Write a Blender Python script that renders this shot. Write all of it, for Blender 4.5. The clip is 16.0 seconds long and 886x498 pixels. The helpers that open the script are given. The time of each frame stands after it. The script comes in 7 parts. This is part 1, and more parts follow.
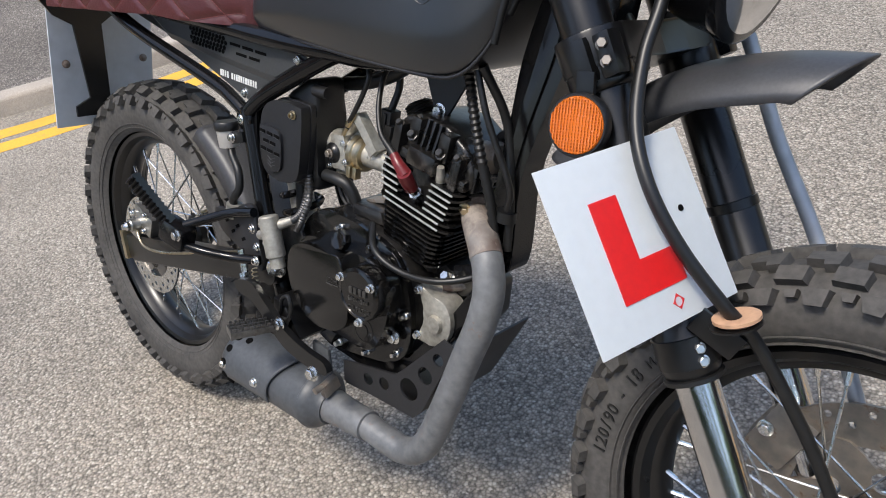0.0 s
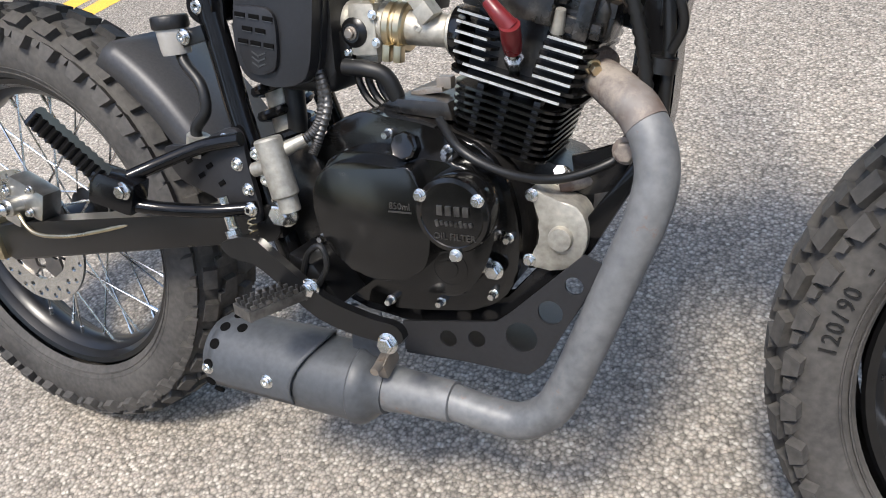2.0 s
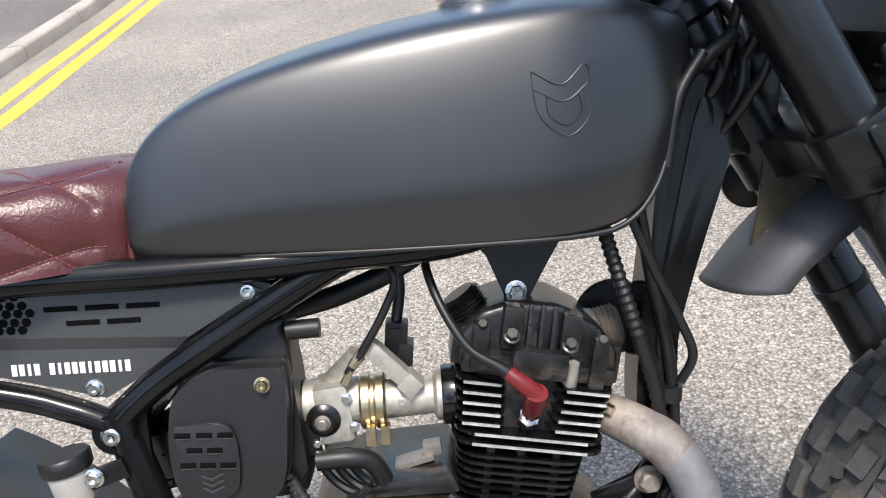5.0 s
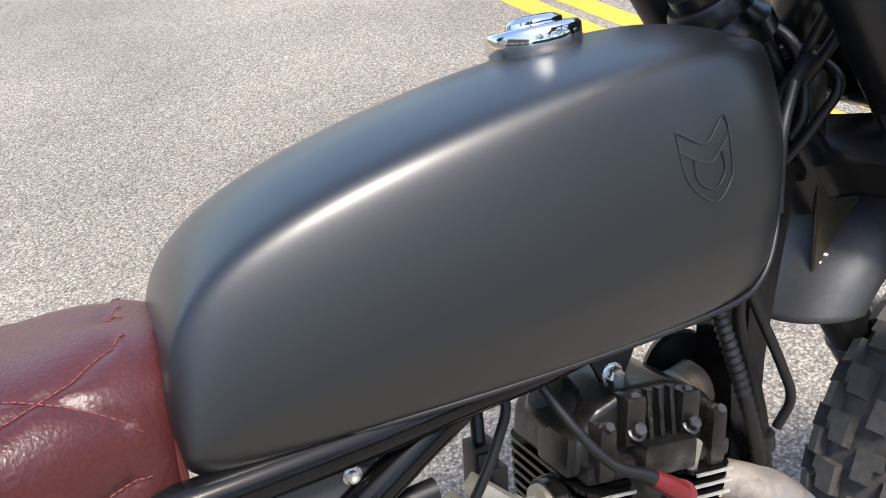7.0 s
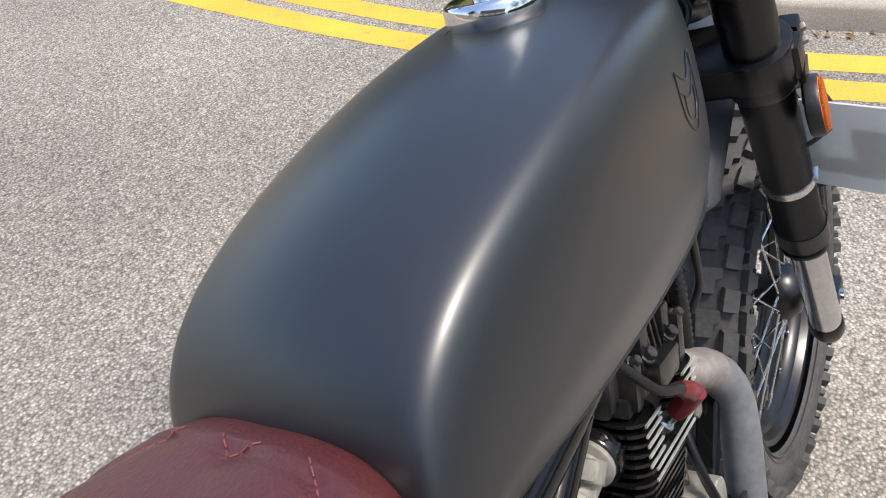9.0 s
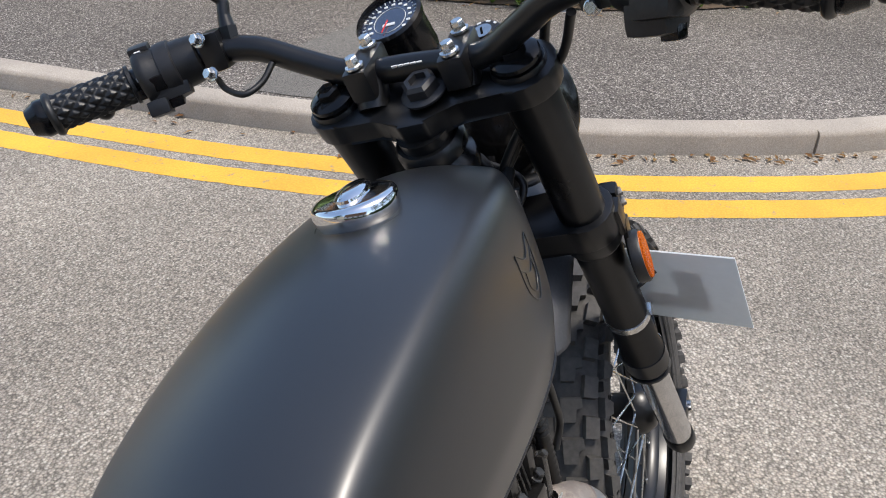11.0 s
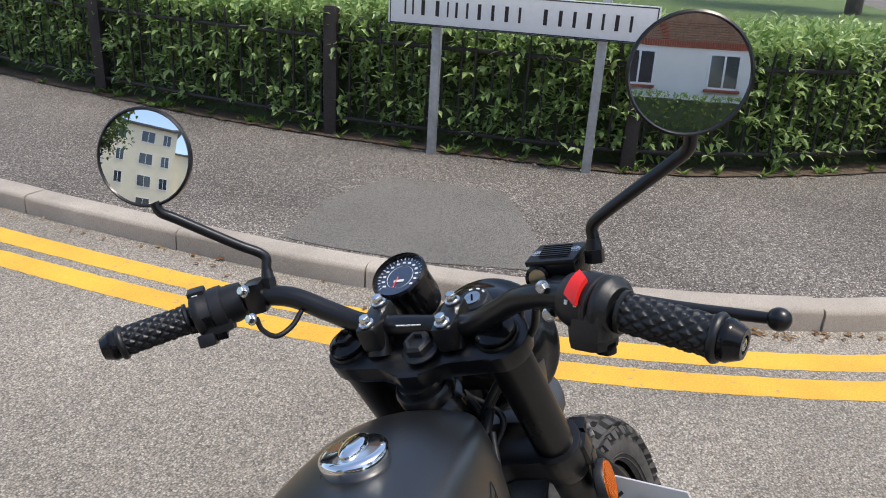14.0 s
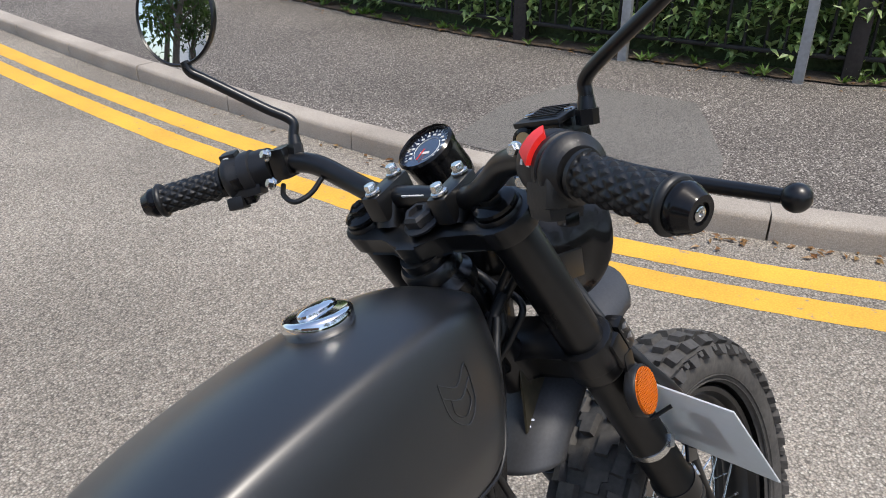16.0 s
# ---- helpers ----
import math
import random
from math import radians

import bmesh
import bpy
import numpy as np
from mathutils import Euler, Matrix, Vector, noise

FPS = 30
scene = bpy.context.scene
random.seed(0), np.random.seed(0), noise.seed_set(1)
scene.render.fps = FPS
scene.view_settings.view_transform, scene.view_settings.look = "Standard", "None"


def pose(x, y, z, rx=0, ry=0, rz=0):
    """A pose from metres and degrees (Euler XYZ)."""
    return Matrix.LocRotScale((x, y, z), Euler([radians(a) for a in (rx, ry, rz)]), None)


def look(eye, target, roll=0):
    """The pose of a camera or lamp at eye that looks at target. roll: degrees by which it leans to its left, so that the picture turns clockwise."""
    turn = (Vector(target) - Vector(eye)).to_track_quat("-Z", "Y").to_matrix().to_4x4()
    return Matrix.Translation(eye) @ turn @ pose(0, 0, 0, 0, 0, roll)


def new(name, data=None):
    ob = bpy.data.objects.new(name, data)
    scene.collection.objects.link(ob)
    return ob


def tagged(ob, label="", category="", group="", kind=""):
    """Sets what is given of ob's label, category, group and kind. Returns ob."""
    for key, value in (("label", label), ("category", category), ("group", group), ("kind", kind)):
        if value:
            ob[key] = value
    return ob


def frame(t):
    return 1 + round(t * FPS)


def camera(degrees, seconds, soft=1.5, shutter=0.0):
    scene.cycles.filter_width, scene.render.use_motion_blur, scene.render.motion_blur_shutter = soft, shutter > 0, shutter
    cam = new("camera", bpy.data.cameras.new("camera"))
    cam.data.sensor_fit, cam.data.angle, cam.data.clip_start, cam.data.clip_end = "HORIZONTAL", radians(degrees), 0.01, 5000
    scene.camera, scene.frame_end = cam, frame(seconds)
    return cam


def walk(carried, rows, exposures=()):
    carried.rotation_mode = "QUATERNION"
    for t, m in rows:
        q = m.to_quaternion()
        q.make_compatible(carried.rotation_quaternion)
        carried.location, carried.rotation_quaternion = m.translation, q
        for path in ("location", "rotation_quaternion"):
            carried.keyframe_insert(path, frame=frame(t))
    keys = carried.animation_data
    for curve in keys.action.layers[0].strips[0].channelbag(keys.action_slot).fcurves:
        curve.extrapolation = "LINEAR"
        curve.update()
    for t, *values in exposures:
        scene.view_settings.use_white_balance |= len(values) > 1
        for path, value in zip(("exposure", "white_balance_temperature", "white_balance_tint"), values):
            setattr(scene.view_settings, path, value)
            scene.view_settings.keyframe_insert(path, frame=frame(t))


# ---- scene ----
import itertools

cam = camera(60.6, 16.0, 1.0)
PATH = [
    (0, (1.338, -0.503, 1.031), (0.145, 0.653, -0.084), -15.4),
    (0.5, (1.242, -0.538, 0.985), (0.189, 0.732, -0.146), -14.7),
    (1, (1.156, -0.548, 0.932), (0.193, 0.779, -0.213), -15.2),
    (1.5, (1.05, -0.534, 0.903), (0.184, 0.82, -0.287), -15.7),
    (2, (0.943, -0.523, 0.877), (0.185, 0.832, -0.383), -15.2),
    (2.5, (0.871, -0.521, 0.876), (0.226, 0.864, -0.415), -13.7),
    (3, (0.794, -0.532, 0.902), (0.406, 0.956, -0.376), -10.7),
    (3.5, (0.75, -0.543, 0.941), (0.607, 1.049, -0.262), -9.1),
    (4, (0.717, -0.537, 0.964), (0.694, 1.115, -0.165), -9.1),
    (4.5, (0.692, -0.481, 0.986), (0.747, 1.21, -0.08), -9.1),
    (5, (0.662, -0.401, 1.016), (0.765, 1.319, 0.001), -9.5),
    (5.2, (0.658, -0.374, 1.027), (0.775, 1.345, 0.011), -9.5),
    (7.3, (0.433, -0.128, 1.061), (1.284, 1.226, -0.14), -6.4),
    (7.5, (0.414, -0.097, 1.067), (1.314, 1.184, -0.178), -6.3),
    (8, (0.36, -0.03, 1.064), (1.475, 1.016, -0.226), -4.3),
    (8.2, (0.337, -0.002, 1.062), (1.532, 0.94, -0.236), -3.3),
    (10.3, (0.321, 0.067, 1.063), (1.862, 0.535, -0.123), 1.1),
    (10.5, (0.32, 0.056, 1.085), (1.899, 0.505, -0.058), 1.1),
    (11, (0.308, 0.043, 1.129), (1.969, 0.469, 0.099), 1.4),
    (11.5, (0.293, 0.031, 1.166), (2.004, 0.465, 0.227), 2.1),
    (12, (0.273, 0.015, 1.207), (2.004, 0.465, 0.311), 3.1),
    (12.5, (0.256, 0.007, 1.251), (1.989, 0.486, 0.376), 3.6),
    (13, (0.253, 0.001, 1.287), (2.005, 0.517, 0.473), 3.4),
    (13.5, (0.25, -0.006, 1.304), (2.02, 0.53, 0.544), 3.3),
    (14, (0.244, -0.006, 1.304), (2.018, 0.543, 0.561), 3.5),
    (14.5, (0.243, -0.018, 1.303), (2.009, 0.549, 0.554), 3.3),
    (15, (0.256, -0.047, 1.298), (1.993, 0.565, 0.517), 2.7),
    (15.5, (0.294, -0.088, 1.276), (1.937, 0.672, 0.427), 1.1),
    (16, (0.368, -0.177, 1.239), (1.818, 0.821, 0.29), -0.5),
]

EXPOSURES = [(0.0, 0.87), (2.0, 1.2), (3.5, 1.42), (5.0, 1.37), (8.0, 1.23), (10.5, 0.84), (12.0, 0.73), (16.0, 0.72)]
SKY, SUN, SUN_ANGLE = 0.15, 1.95, 11.0
MIRROR_L, MIRROR_R, MIRROR_CURVE = (-0.946, -0.291, 0.145), (-0.968, -0.24, 0.012), 1.2
walk(cam, [(t, look(eye, target, roll)) for t, eye, target, roll in PATH], EXPOSURES)

# ---- light ----
SUN_FROM = Vector((0.0, -0.37, 0.92)).normalized()
world = bpy.data.worlds.new("world")
scene.world = world
world.use_nodes = True
sky = world.node_tree.nodes.new("ShaderNodeTexSky")
sky.sky_type, sky.sun_disc = "NISHITA", False
sky.sun_elevation = math.asin(SUN_FROM.z)
sky.sun_rotation = math.atan2(SUN_FROM.x, SUN_FROM.y)
sky.air_density, sky.dust_density = 1.0, 2.0
world.node_tree.links.new(sky.outputs[0], world.node_tree.nodes["Background"].inputs[0])
world.node_tree.nodes["Background"].inputs[1].default_value = SKY
sun_data = bpy.data.lights.new("sun", "SUN")
sun_data.energy, sun_data.angle, sun_data.color = SUN, radians(SUN_ANGLE), (1.0, 0.94, 0.85)
sun = new("sun", sun_data)
sun.matrix_world = look(SUN_FROM * 20, (0, 0, 0))


# ---- materials ----
def mat(name, base, rough=0.5, metal=0.0, spread=0.25, grain=60.0, blotch=4.0, bump=0.05, depth=0.002, tint=None, coat=0.0, spec=0.5, rspread=0.12):
    """A surface with fine grain and broad blotches in colour and gloss, and fine relief."""
    m = bpy.data.materials.new(name)
    m.use_nodes = True
    nt = m.node_tree
    n, l = nt.nodes, nt.links
    b = n["Principled BSDF"]
    tc = n.new("ShaderNodeTexCoord")
    fine, broad = n.new("ShaderNodeTexNoise"), n.new("ShaderNodeTexNoise")
    fine.inputs["Scale"].default_value, fine.inputs["Detail"].default_value = grain, 6
    broad.inputs["Scale"].default_value, broad.inputs["Detail"].default_value = blotch, 4
    for t in (fine, broad):
        l.new(tc.outputs["Object"], t.inputs["Vector"])
    mixf = n.new("ShaderNodeMath")
    mixf.operation = "ADD"
    l.new(fine.outputs["Fac"], mixf.inputs[0])
    l.new(broad.outputs["Fac"], mixf.inputs[1])
    ramp = n.new("ShaderNodeMapRange")
    ramp.inputs["From Min"].default_value, ramp.inputs["From Max"].default_value = 0.65, 1.35
    l.new(mixf.outputs[0], ramp.inputs["Value"])
    col = n.new("ShaderNodeMix")
    col.data_type = "RGBA"
    dark = [max(0.0, c * (1 - spread)) for c in base]
    lite = tint if tint else [min(1.0, c * (1 + spread)) for c in base]
    col.inputs["A"].default_value, col.inputs["B"].default_value = (*dark, 1), (*lite, 1)
    l.new(ramp.outputs[0], col.inputs["Factor"])
    l.new(col.outputs["Result"], b.inputs["Base Color"])
    rr = n.new("ShaderNodeMapRange")
    rr.inputs["To Min"].default_value = max(0.02, rough - rspread)
    rr.inputs["To Max"].default_value = min(1.0, rough + rspread)
    l.new(broad.outputs["Fac"], rr.inputs["Value"])
    l.new(rr.outputs[0], b.inputs["Roughness"])
    b.inputs["Metallic"].default_value = metal
    b.inputs["Coat Weight"].default_value = coat
    b.inputs["Specular IOR Level"].default_value = spec
    if bump:
        bm_ = n.new("ShaderNodeBump")
        bm_.inputs["Strength"].default_value, bm_.inputs["Distance"].default_value = bump, depth
        l.new(fine.outputs["Fac"], bm_.inputs["Height"])
        l.new(bm_.outputs["Normal"], b.inputs["Normal"])
    return m


def stone_mat(name, colours, size, blotch, stain, relief=0.6, rough=0.9, binder=0.35):
    """Bound chippings: stones of mixed greys in a dark binder, with broad stains."""
    m = bpy.data.materials.new(name)
    m.use_nodes = True
    nt = m.node_tree
    n, l = nt.nodes, nt.links
    b = n["Principled BSDF"]
    tc = n.new("ShaderNodeTexCoord")
    warp = n.new("ShaderNodeTexNoise")
    warp.inputs["Scale"].default_value = 1 / size * 0.8
    l.new(tc.outputs["Object"], warp.inputs["Vector"])
    wmix = n.new("ShaderNodeMix")
    wmix.data_type = "RGBA"
    wmix.inputs["Factor"].default_value = size * 0.9
    l.new(tc.outputs["Object"], wmix.inputs["A"])
    l.new(warp.outputs["Color"], wmix.inputs["B"])
    v = n.new("ShaderNodeTexVoronoi")
    v.inputs["Scale"].default_value = 1 / size
    l.new(wmix.outputs["Result"], v.inputs["Vector"])
    sep = n.new("ShaderNodeSeparateColor")
    l.new(v.outputs["Color"], sep.inputs[0])
    ramp = n.new("ShaderNodeValToRGB")
    e = ramp.color_ramp.elements
    e[0].color, e[1].color = (*colours[0], 1), (*colours[-1], 1)
    for k, c in enumerate(colours[1:-1]):
        e.new((k + 1) / (len(colours) - 1)).color = (*c, 1)
    l.new(sep.outputs[0], ramp.inputs[0])
    gap = n.new("ShaderNodeMapRange")
    gap.inputs["From Min"].default_value, gap.inputs["From Max"].default_value = 0.25, 0.75
    gap.inputs["To Min"].default_value, gap.inputs["To Max"].default_value = 1.0, binder
    l.new(v.outputs["Distance"], gap.inputs["Value"])
    big = n.new("ShaderNodeTexNoise")
    big.inputs["Scale"].default_value, big.inputs["Detail"].default_value = blotch, 5
    l.new(tc.outputs["Object"], big.inputs["Vector"])
    br = n.new("ShaderNodeMapRange")
    br.inputs["From Min"].default_value, br.inputs["From Max"].default_value = 0.3, 0.7
    br.inputs["To Min"].default_value, br.inputs["To Max"].default_value = 1 - stain, 1 + stain * 0.5
    l.new(big.outputs["Fac"], br.inputs["Value"])
    mul = n.new("ShaderNodeMath")
    mul.operation = "MULTIPLY"
    l.new(gap.outputs[0], mul.inputs[0])
    l.new(br.outputs[0], mul.inputs[1])
    hsv = n.new("ShaderNodeHueSaturation")
    l.new(ramp.outputs[0], hsv.inputs["Color"])
    l.new(mul.outputs[0], hsv.inputs["Value"])
    l.new(hsv.outputs[0], b.inputs["Base Color"])
    b.inputs["Roughness"].default_value = rough
    b.inputs["Specular IOR Level"].default_value = 0.25
    bp = n.new("ShaderNodeBump")
    bp.invert = True
    bp.inputs["Strength"].default_value, bp.inputs["Distance"].default_value = relief, size * 0.5
    l.new(v.outputs["Distance"], bp.inputs["Height"])
    l.new(bp.outputs["Normal"], b.inputs["Normal"])
    return m


ASPHALT = stone_mat("road_chippings", [(0.2, 0.178, 0.148), (0.31, 0.278, 0.234), (0.365, 0.328, 0.276), (0.42, 0.364, 0.298), (0.55, 0.505, 0.43)], 0.006, 0.9, 0.26, 0.8, 0.9, 0.45)
FOOTWAY = stone_mat("footway_asphalt", [(0.08, 0.07, 0.06), (0.17, 0.15, 0.13), (0.22, 0.195, 0.17), (0.26, 0.23, 0.2), (0.62, 0.57, 0.5)], 0.0062, 0.8, 0.28)
PATCH = stone_mat("newer_asphalt", [(0.19, 0.178, 0.16), (0.23, 0.215, 0.19), (0.27, 0.25, 0.225)], 0.005, 1.5, 0.15, 0.4)
KERB = stone_mat("kerb_concrete", [(0.38, 0.335, 0.28), (0.43, 0.38, 0.32), (0.48, 0.425, 0.36)], 0.004, 2.0, 0.25, 0.3, 0.9, 0.8)
YELLOW = mat("yellow_line_paint", (0.68, 0.37, 0.04), 0.75, 0, 0.22, 140, 3, 0.5, 0.003)


def worn(m, under, scale, low, high):
    """Wears a paint through to the colour under it in small ragged patches."""
    n, l = m.node_tree.nodes, m.node_tree.links
    b = n["Principled BSDF"]
    paint = b.inputs["Base Color"].links[0].from_socket
    tc, tex, rng, mx = n.new("ShaderNodeTexCoord"), n.new("ShaderNodeTexNoise"), n.new("ShaderNodeMapRange"), n.new("ShaderNodeMix")
    tex.inputs["Scale"].default_value, tex.inputs["Detail"].default_value, tex.inputs["Roughness"].default_value = scale, 8, 0.7
    l.new(tc.outputs["Object"], tex.inputs["Vector"])
    rng.inputs["From Min"].default_value, rng.inputs["From Max"].default_value = low, high
    l.new(tex.outputs["Fac"], rng.inputs["Value"])
    mx.data_type = "RGBA"
    mx.inputs["B"].default_value = (*under, 1)
    l.new(paint, mx.inputs["A"])
    l.new(rng.outputs[0], mx.inputs["Factor"])
    l.new(mx.outputs["Result"], b.inputs["Base Color"])


worn(YELLOW, (0.27, 0.22, 0.16), 22, 0.6, 0.68)
BLACK_GLOSS = mat("black_frame_enamel", (0.006, 0.006, 0.0065), 0.15, 0, 0.5, 40, 6, 0.02, 0.001, spec=0.3)
BLACK_SATIN = mat("black_satin_paint", (0.0055, 0.0055, 0.0058), 0.31, 0, 0.4, 80, 7, 0.04, 0.001)
BLACK_MATT = mat("matt_black_coating", (0.012, 0.012, 0.0135), 0.48, 0, 0.3, 200, 8, 0.05, 0.0006)
PLASTIC = mat("black_textured_plastic", (0.0085, 0.0085, 0.009), 0.44, 0, 0.35, 300, 8, 0.3, 0.0006)
TANK_PAINT = mat("satin_black_tank_paint", (0.0042, 0.0048, 0.0058), 0.44, 0, 0.15, 500, 3, 0.02, 0.0003, rspread=0.02, spec=0.7, coat=0.7)
TANK_PAINT.node_tree.nodes["Principled BSDF"].inputs["Coat Roughness"].default_value = 0.32
COVER_PAINT = mat("satin_grey_black_cover", (0.06, 0.062, 0.064), 0.34, 0.3, 0.15, 300, 4, 0.05, 0.0005)
GUARD_PAINT = mat("satin_charcoal_guard", (0.055, 0.056, 0.06), 0.45, 0.3, 0.2, 300, 4, 0.05, 0.0005)
ENGINE = mat("black_engine_enamel", (0.0025, 0.0025, 0.0027), 0.13, 0, 0.4, 90, 9, 0.06, 0.0006, tint=(0.009, 0.0088, 0.0085), rspread=0.07, spec=0.5)
CAST_BLACK = mat("dusty_black_casting", (0.006, 0.006, 0.006), 0.3, 0, 0.5, 150, 14, 0.3, 0.0008, tint=(0.021, 0.0195, 0.018))
# Paler than the castings: highlights on raised letters and nuts put into the colour.
CAST_MARK = mat("highlight_toned_casting", (0.02, 0.019, 0.018), 0.3, 0.2, 0.5, 150, 30, 0.1, 0.0005, tint=(0.07, 0.067, 0.062))
ALU = mat("dull_aluminium", (0.55, 0.54, 0.5), 0.38, 1.0, 0.35, 70, 18, 0.15, 0.0008, tint=(0.66, 0.64, 0.6))
FIN_EDGE = mat("bare_fin_edge", (0.55, 0.55, 0.53), 0.45, 0.6, 0.3, 200, 20, 0.1, 0.0005)
CAST_ALU = mat("dusty_cast_aluminium", (0.42, 0.4, 0.35), 0.55, 0.75, 0.35, 130, 15, 0.4, 0.001)
OLIVE_PLATE = mat("olive_plated_steel", (0.07, 0.062, 0.042), 0.42, 0.5, 0.35, 80, 14, 0.2, 0.0008)
STEEL = mat("zinc_plated_steel", (0.68, 0.68, 0.66), 0.25, 1.0, 0.25, 90, 20, 0.08, 0.0005)
CHROME = mat("polished_chrome", (0.8, 0.8, 0.8), 0.08, 1.0, 0.06, 100, 10, 0.0, 0.0005, rspread=0.03)
STANCHION = mat("chromed_fork_tube", (0.6, 0.6, 0.61), 0.16, 1.0, 0.15, 60, 8, 0.05, 0.0004)
DIRTY_STEEL = mat("dirty_steel", (0.3, 0.285, 0.265), 0.5, 0.8, 0.4, 60, 12, 0.3, 0.001, tint=(0.38, 0.33, 0.28))
BRASS = mat("yellow_passivated_steel", (0.5, 0.42, 0.28), 0.3, 1.0, 0.3, 60, 15, 0.1, 0.0006)
SILENCER = mat("black_silencer_coating", (0.065, 0.07, 0.077), 0.48, 0.1, 0.25, 140, 7, 0.2, 0.0006)
RUST = mat("rusty_header_pipe", (0.17, 0.08, 0.045), 0.65, 0.2, 0.5, 38, 20, 0.5, 0.0012, tint=(0.24, 0.225, 0.21))
HEADER_COAT = mat("heat_stained_exhaust_coating", (0.14, 0.147, 0.155), 0.52, 0.25, 0.3, 90, 7, 0.3, 0.0008, tint=(0.2, 0.205, 0.21))
worn(ENGINE, (0.05, 0.046, 0.042), 26, 0.6, 0.85)
worn(CAST_BLACK, (0.09, 0.08, 0.07), 30, 0.52, 0.8)
worn(HEADER_COAT, (0.2, 0.12, 0.08), 30, 0.62, 0.7)
worn(RUST, (0.3, 0.26, 0.22), 34, 0.45, 0.6)
worn(DIRTY_STEEL, (0.2, 0.12, 0.07), 60, 0.58, 0.7)
RUBBER = mat("tyre_rubber", (0.042, 0.04, 0.038), 0.74, 0, 0.3, 120, 9, 0.3, 0.001, tint=(0.085, 0.079, 0.072))
HOSE = mat("black_rubber_hose", (0.008, 0.008, 0.008), 0.43, 0, 0.3, 90, 10, 0.1, 0.0006)
LEATHER = mat("burgundy_leather", (0.075, 0.0155, 0.0155), 0.31, 0, 0.3, 420, 6, 0.5, 0.001, tint=(0.092, 0.024, 0.023), rspread=0.08)
STITCH = mat("red_thread", (0.2, 0.055, 0.05), 0.7, 0, 0.3, 600, 20, 0.3, 0.0005)
PIPING = mat("red_seat_piping", (0.11, 0.028, 0.028), 0.4, 0, 0.2, 200, 10, 0.1, 0.0005)
RED_CAP = mat("red_plug_cap", (0.13, 0.013, 0.015), 0.3, 0, 0.25, 100, 15, 0.1, 0.0005)
ORANGE = mat("orange_reflector", (0.62, 0.14, 0.008), 0.2, 0, 0.15, 900, 5, 0.6, 0.0015)
PLATE_WHITE_ = mat("white_plastic_plate", (0.72, 0.76, 0.78), 0.35, 0, 0.05, 80, 5, 0.05, 0.0004)
PLATE_RED = mat("red_vinyl", (0.8, 0.012, 0.012), 0.4, 0, 0.08, 150, 9, 0.05, 0.0004)
MILKY = mat("cloudy_plastic", (0.36, 0.345, 0.32), 0.35, 0, 0.2, 60, 12, 0.05, 0.0005)
TAN_RUBBER = mat("tan_perished_rubber", (0.42, 0.25, 0.15), 0.7, 0, 0.3, 90, 15, 0.3, 0.0008)
WHITE_PRINT = mat("white_print", (0.7, 0.7, 0.68), 0.5, 0, 0.1, 200, 20, 0.0)
PEG_STEEL = mat("worn_dark_steel", (0.06, 0.059, 0.058), 0.42, 0.8, 0.5, 90, 25, 0.4, 0.001, tint=(0.2, 0.195, 0.19))
DARK_HOLE = mat("dark_recess", (0.004, 0.004, 0.004), 0.8, 0, 0.3, 100, 10, 0.0, spec=0.05)
RED_SWITCH = mat("red_switch", (0.75, 0.02, 0.015), 0.4, 0, 0.15, 120, 10, 0.05, 0.0004)
GALV = mat("galvanised_post", (0.45, 0.47, 0.49), 0.5, 0.55, 0.2, 40, 8, 0.15, 0.001)
FENCE_PAINT = mat("black_fence_paint", (0.016, 0.015, 0.015), 0.5, 0, 0.4, 60, 6, 0.2, 0.001)
WOOD_DARK = mat("dark_timber_post", (0.035, 0.028, 0.025), 0.75, 0, 0.4, 50, 5, 0.4, 0.002)
SIGN_WHITE = mat("white_sign_enamel", (0.78, 0.79, 0.78), 0.35, 0, 0.06, 40, 4, 0.03, 0.0005)
SIGN_BLACK = mat("black_sign_letters", (0.02, 0.02, 0.022), 0.4, 0, 0.2, 60, 8, 0.0)
SOIL = mat("soil_and_litter", (0.10, 0.07, 0.045), 0.95, 0, 0.5, 70, 4, 0.8, 0.01)
LAWN = mat("lawn_grass", (0.075, 0.13, 0.025), 0.8, 0, 0.4, 150, 3, 0.9, 0.02, tint=(0.13, 0.2, 0.04))
BARK = mat("tree_bark", (0.12, 0.1, 0.08), 0.9, 0, 0.4, 30, 5, 0.9, 0.01)
BRICK = mat("red_brown_brick", (0.3, 0.15, 0.09), 0.85, 0, 0.35, 40, 5, 0.4, 0.003, tint=(0.42, 0.25, 0.16))
RENDER_WHITE = mat("white_render", (0.78, 0.76, 0.72), 0.85, 0, 0.07, 60, 1.5, 0.3, 0.002)
RENDER_CREAM = mat("cream_render", (0.76, 0.68, 0.5), 0.85, 0, 0.08, 60, 1.0, 0.3, 0.002)
UPVC = mat("white_window_frame", (0.78, 0.78, 0.78), 0.35, 0, 0.04, 60, 4, 0.0)
SILL = mat("terracotta_sill", (0.33, 0.09, 0.05), 0.7, 0, 0.25, 40, 6, 0.2, 0.002)
SLATE = mat("grey_roof", (0.1, 0.1, 0.11), 0.7, 0, 0.3, 30, 3, 0.3, 0.004)
WINDOW_GLASS = mat("dark_window_glass", (0.04, 0.05, 0.06), 0.05, 0, 0.3, 3, 1, 0.0, rspread=0.02, spec=0.8)


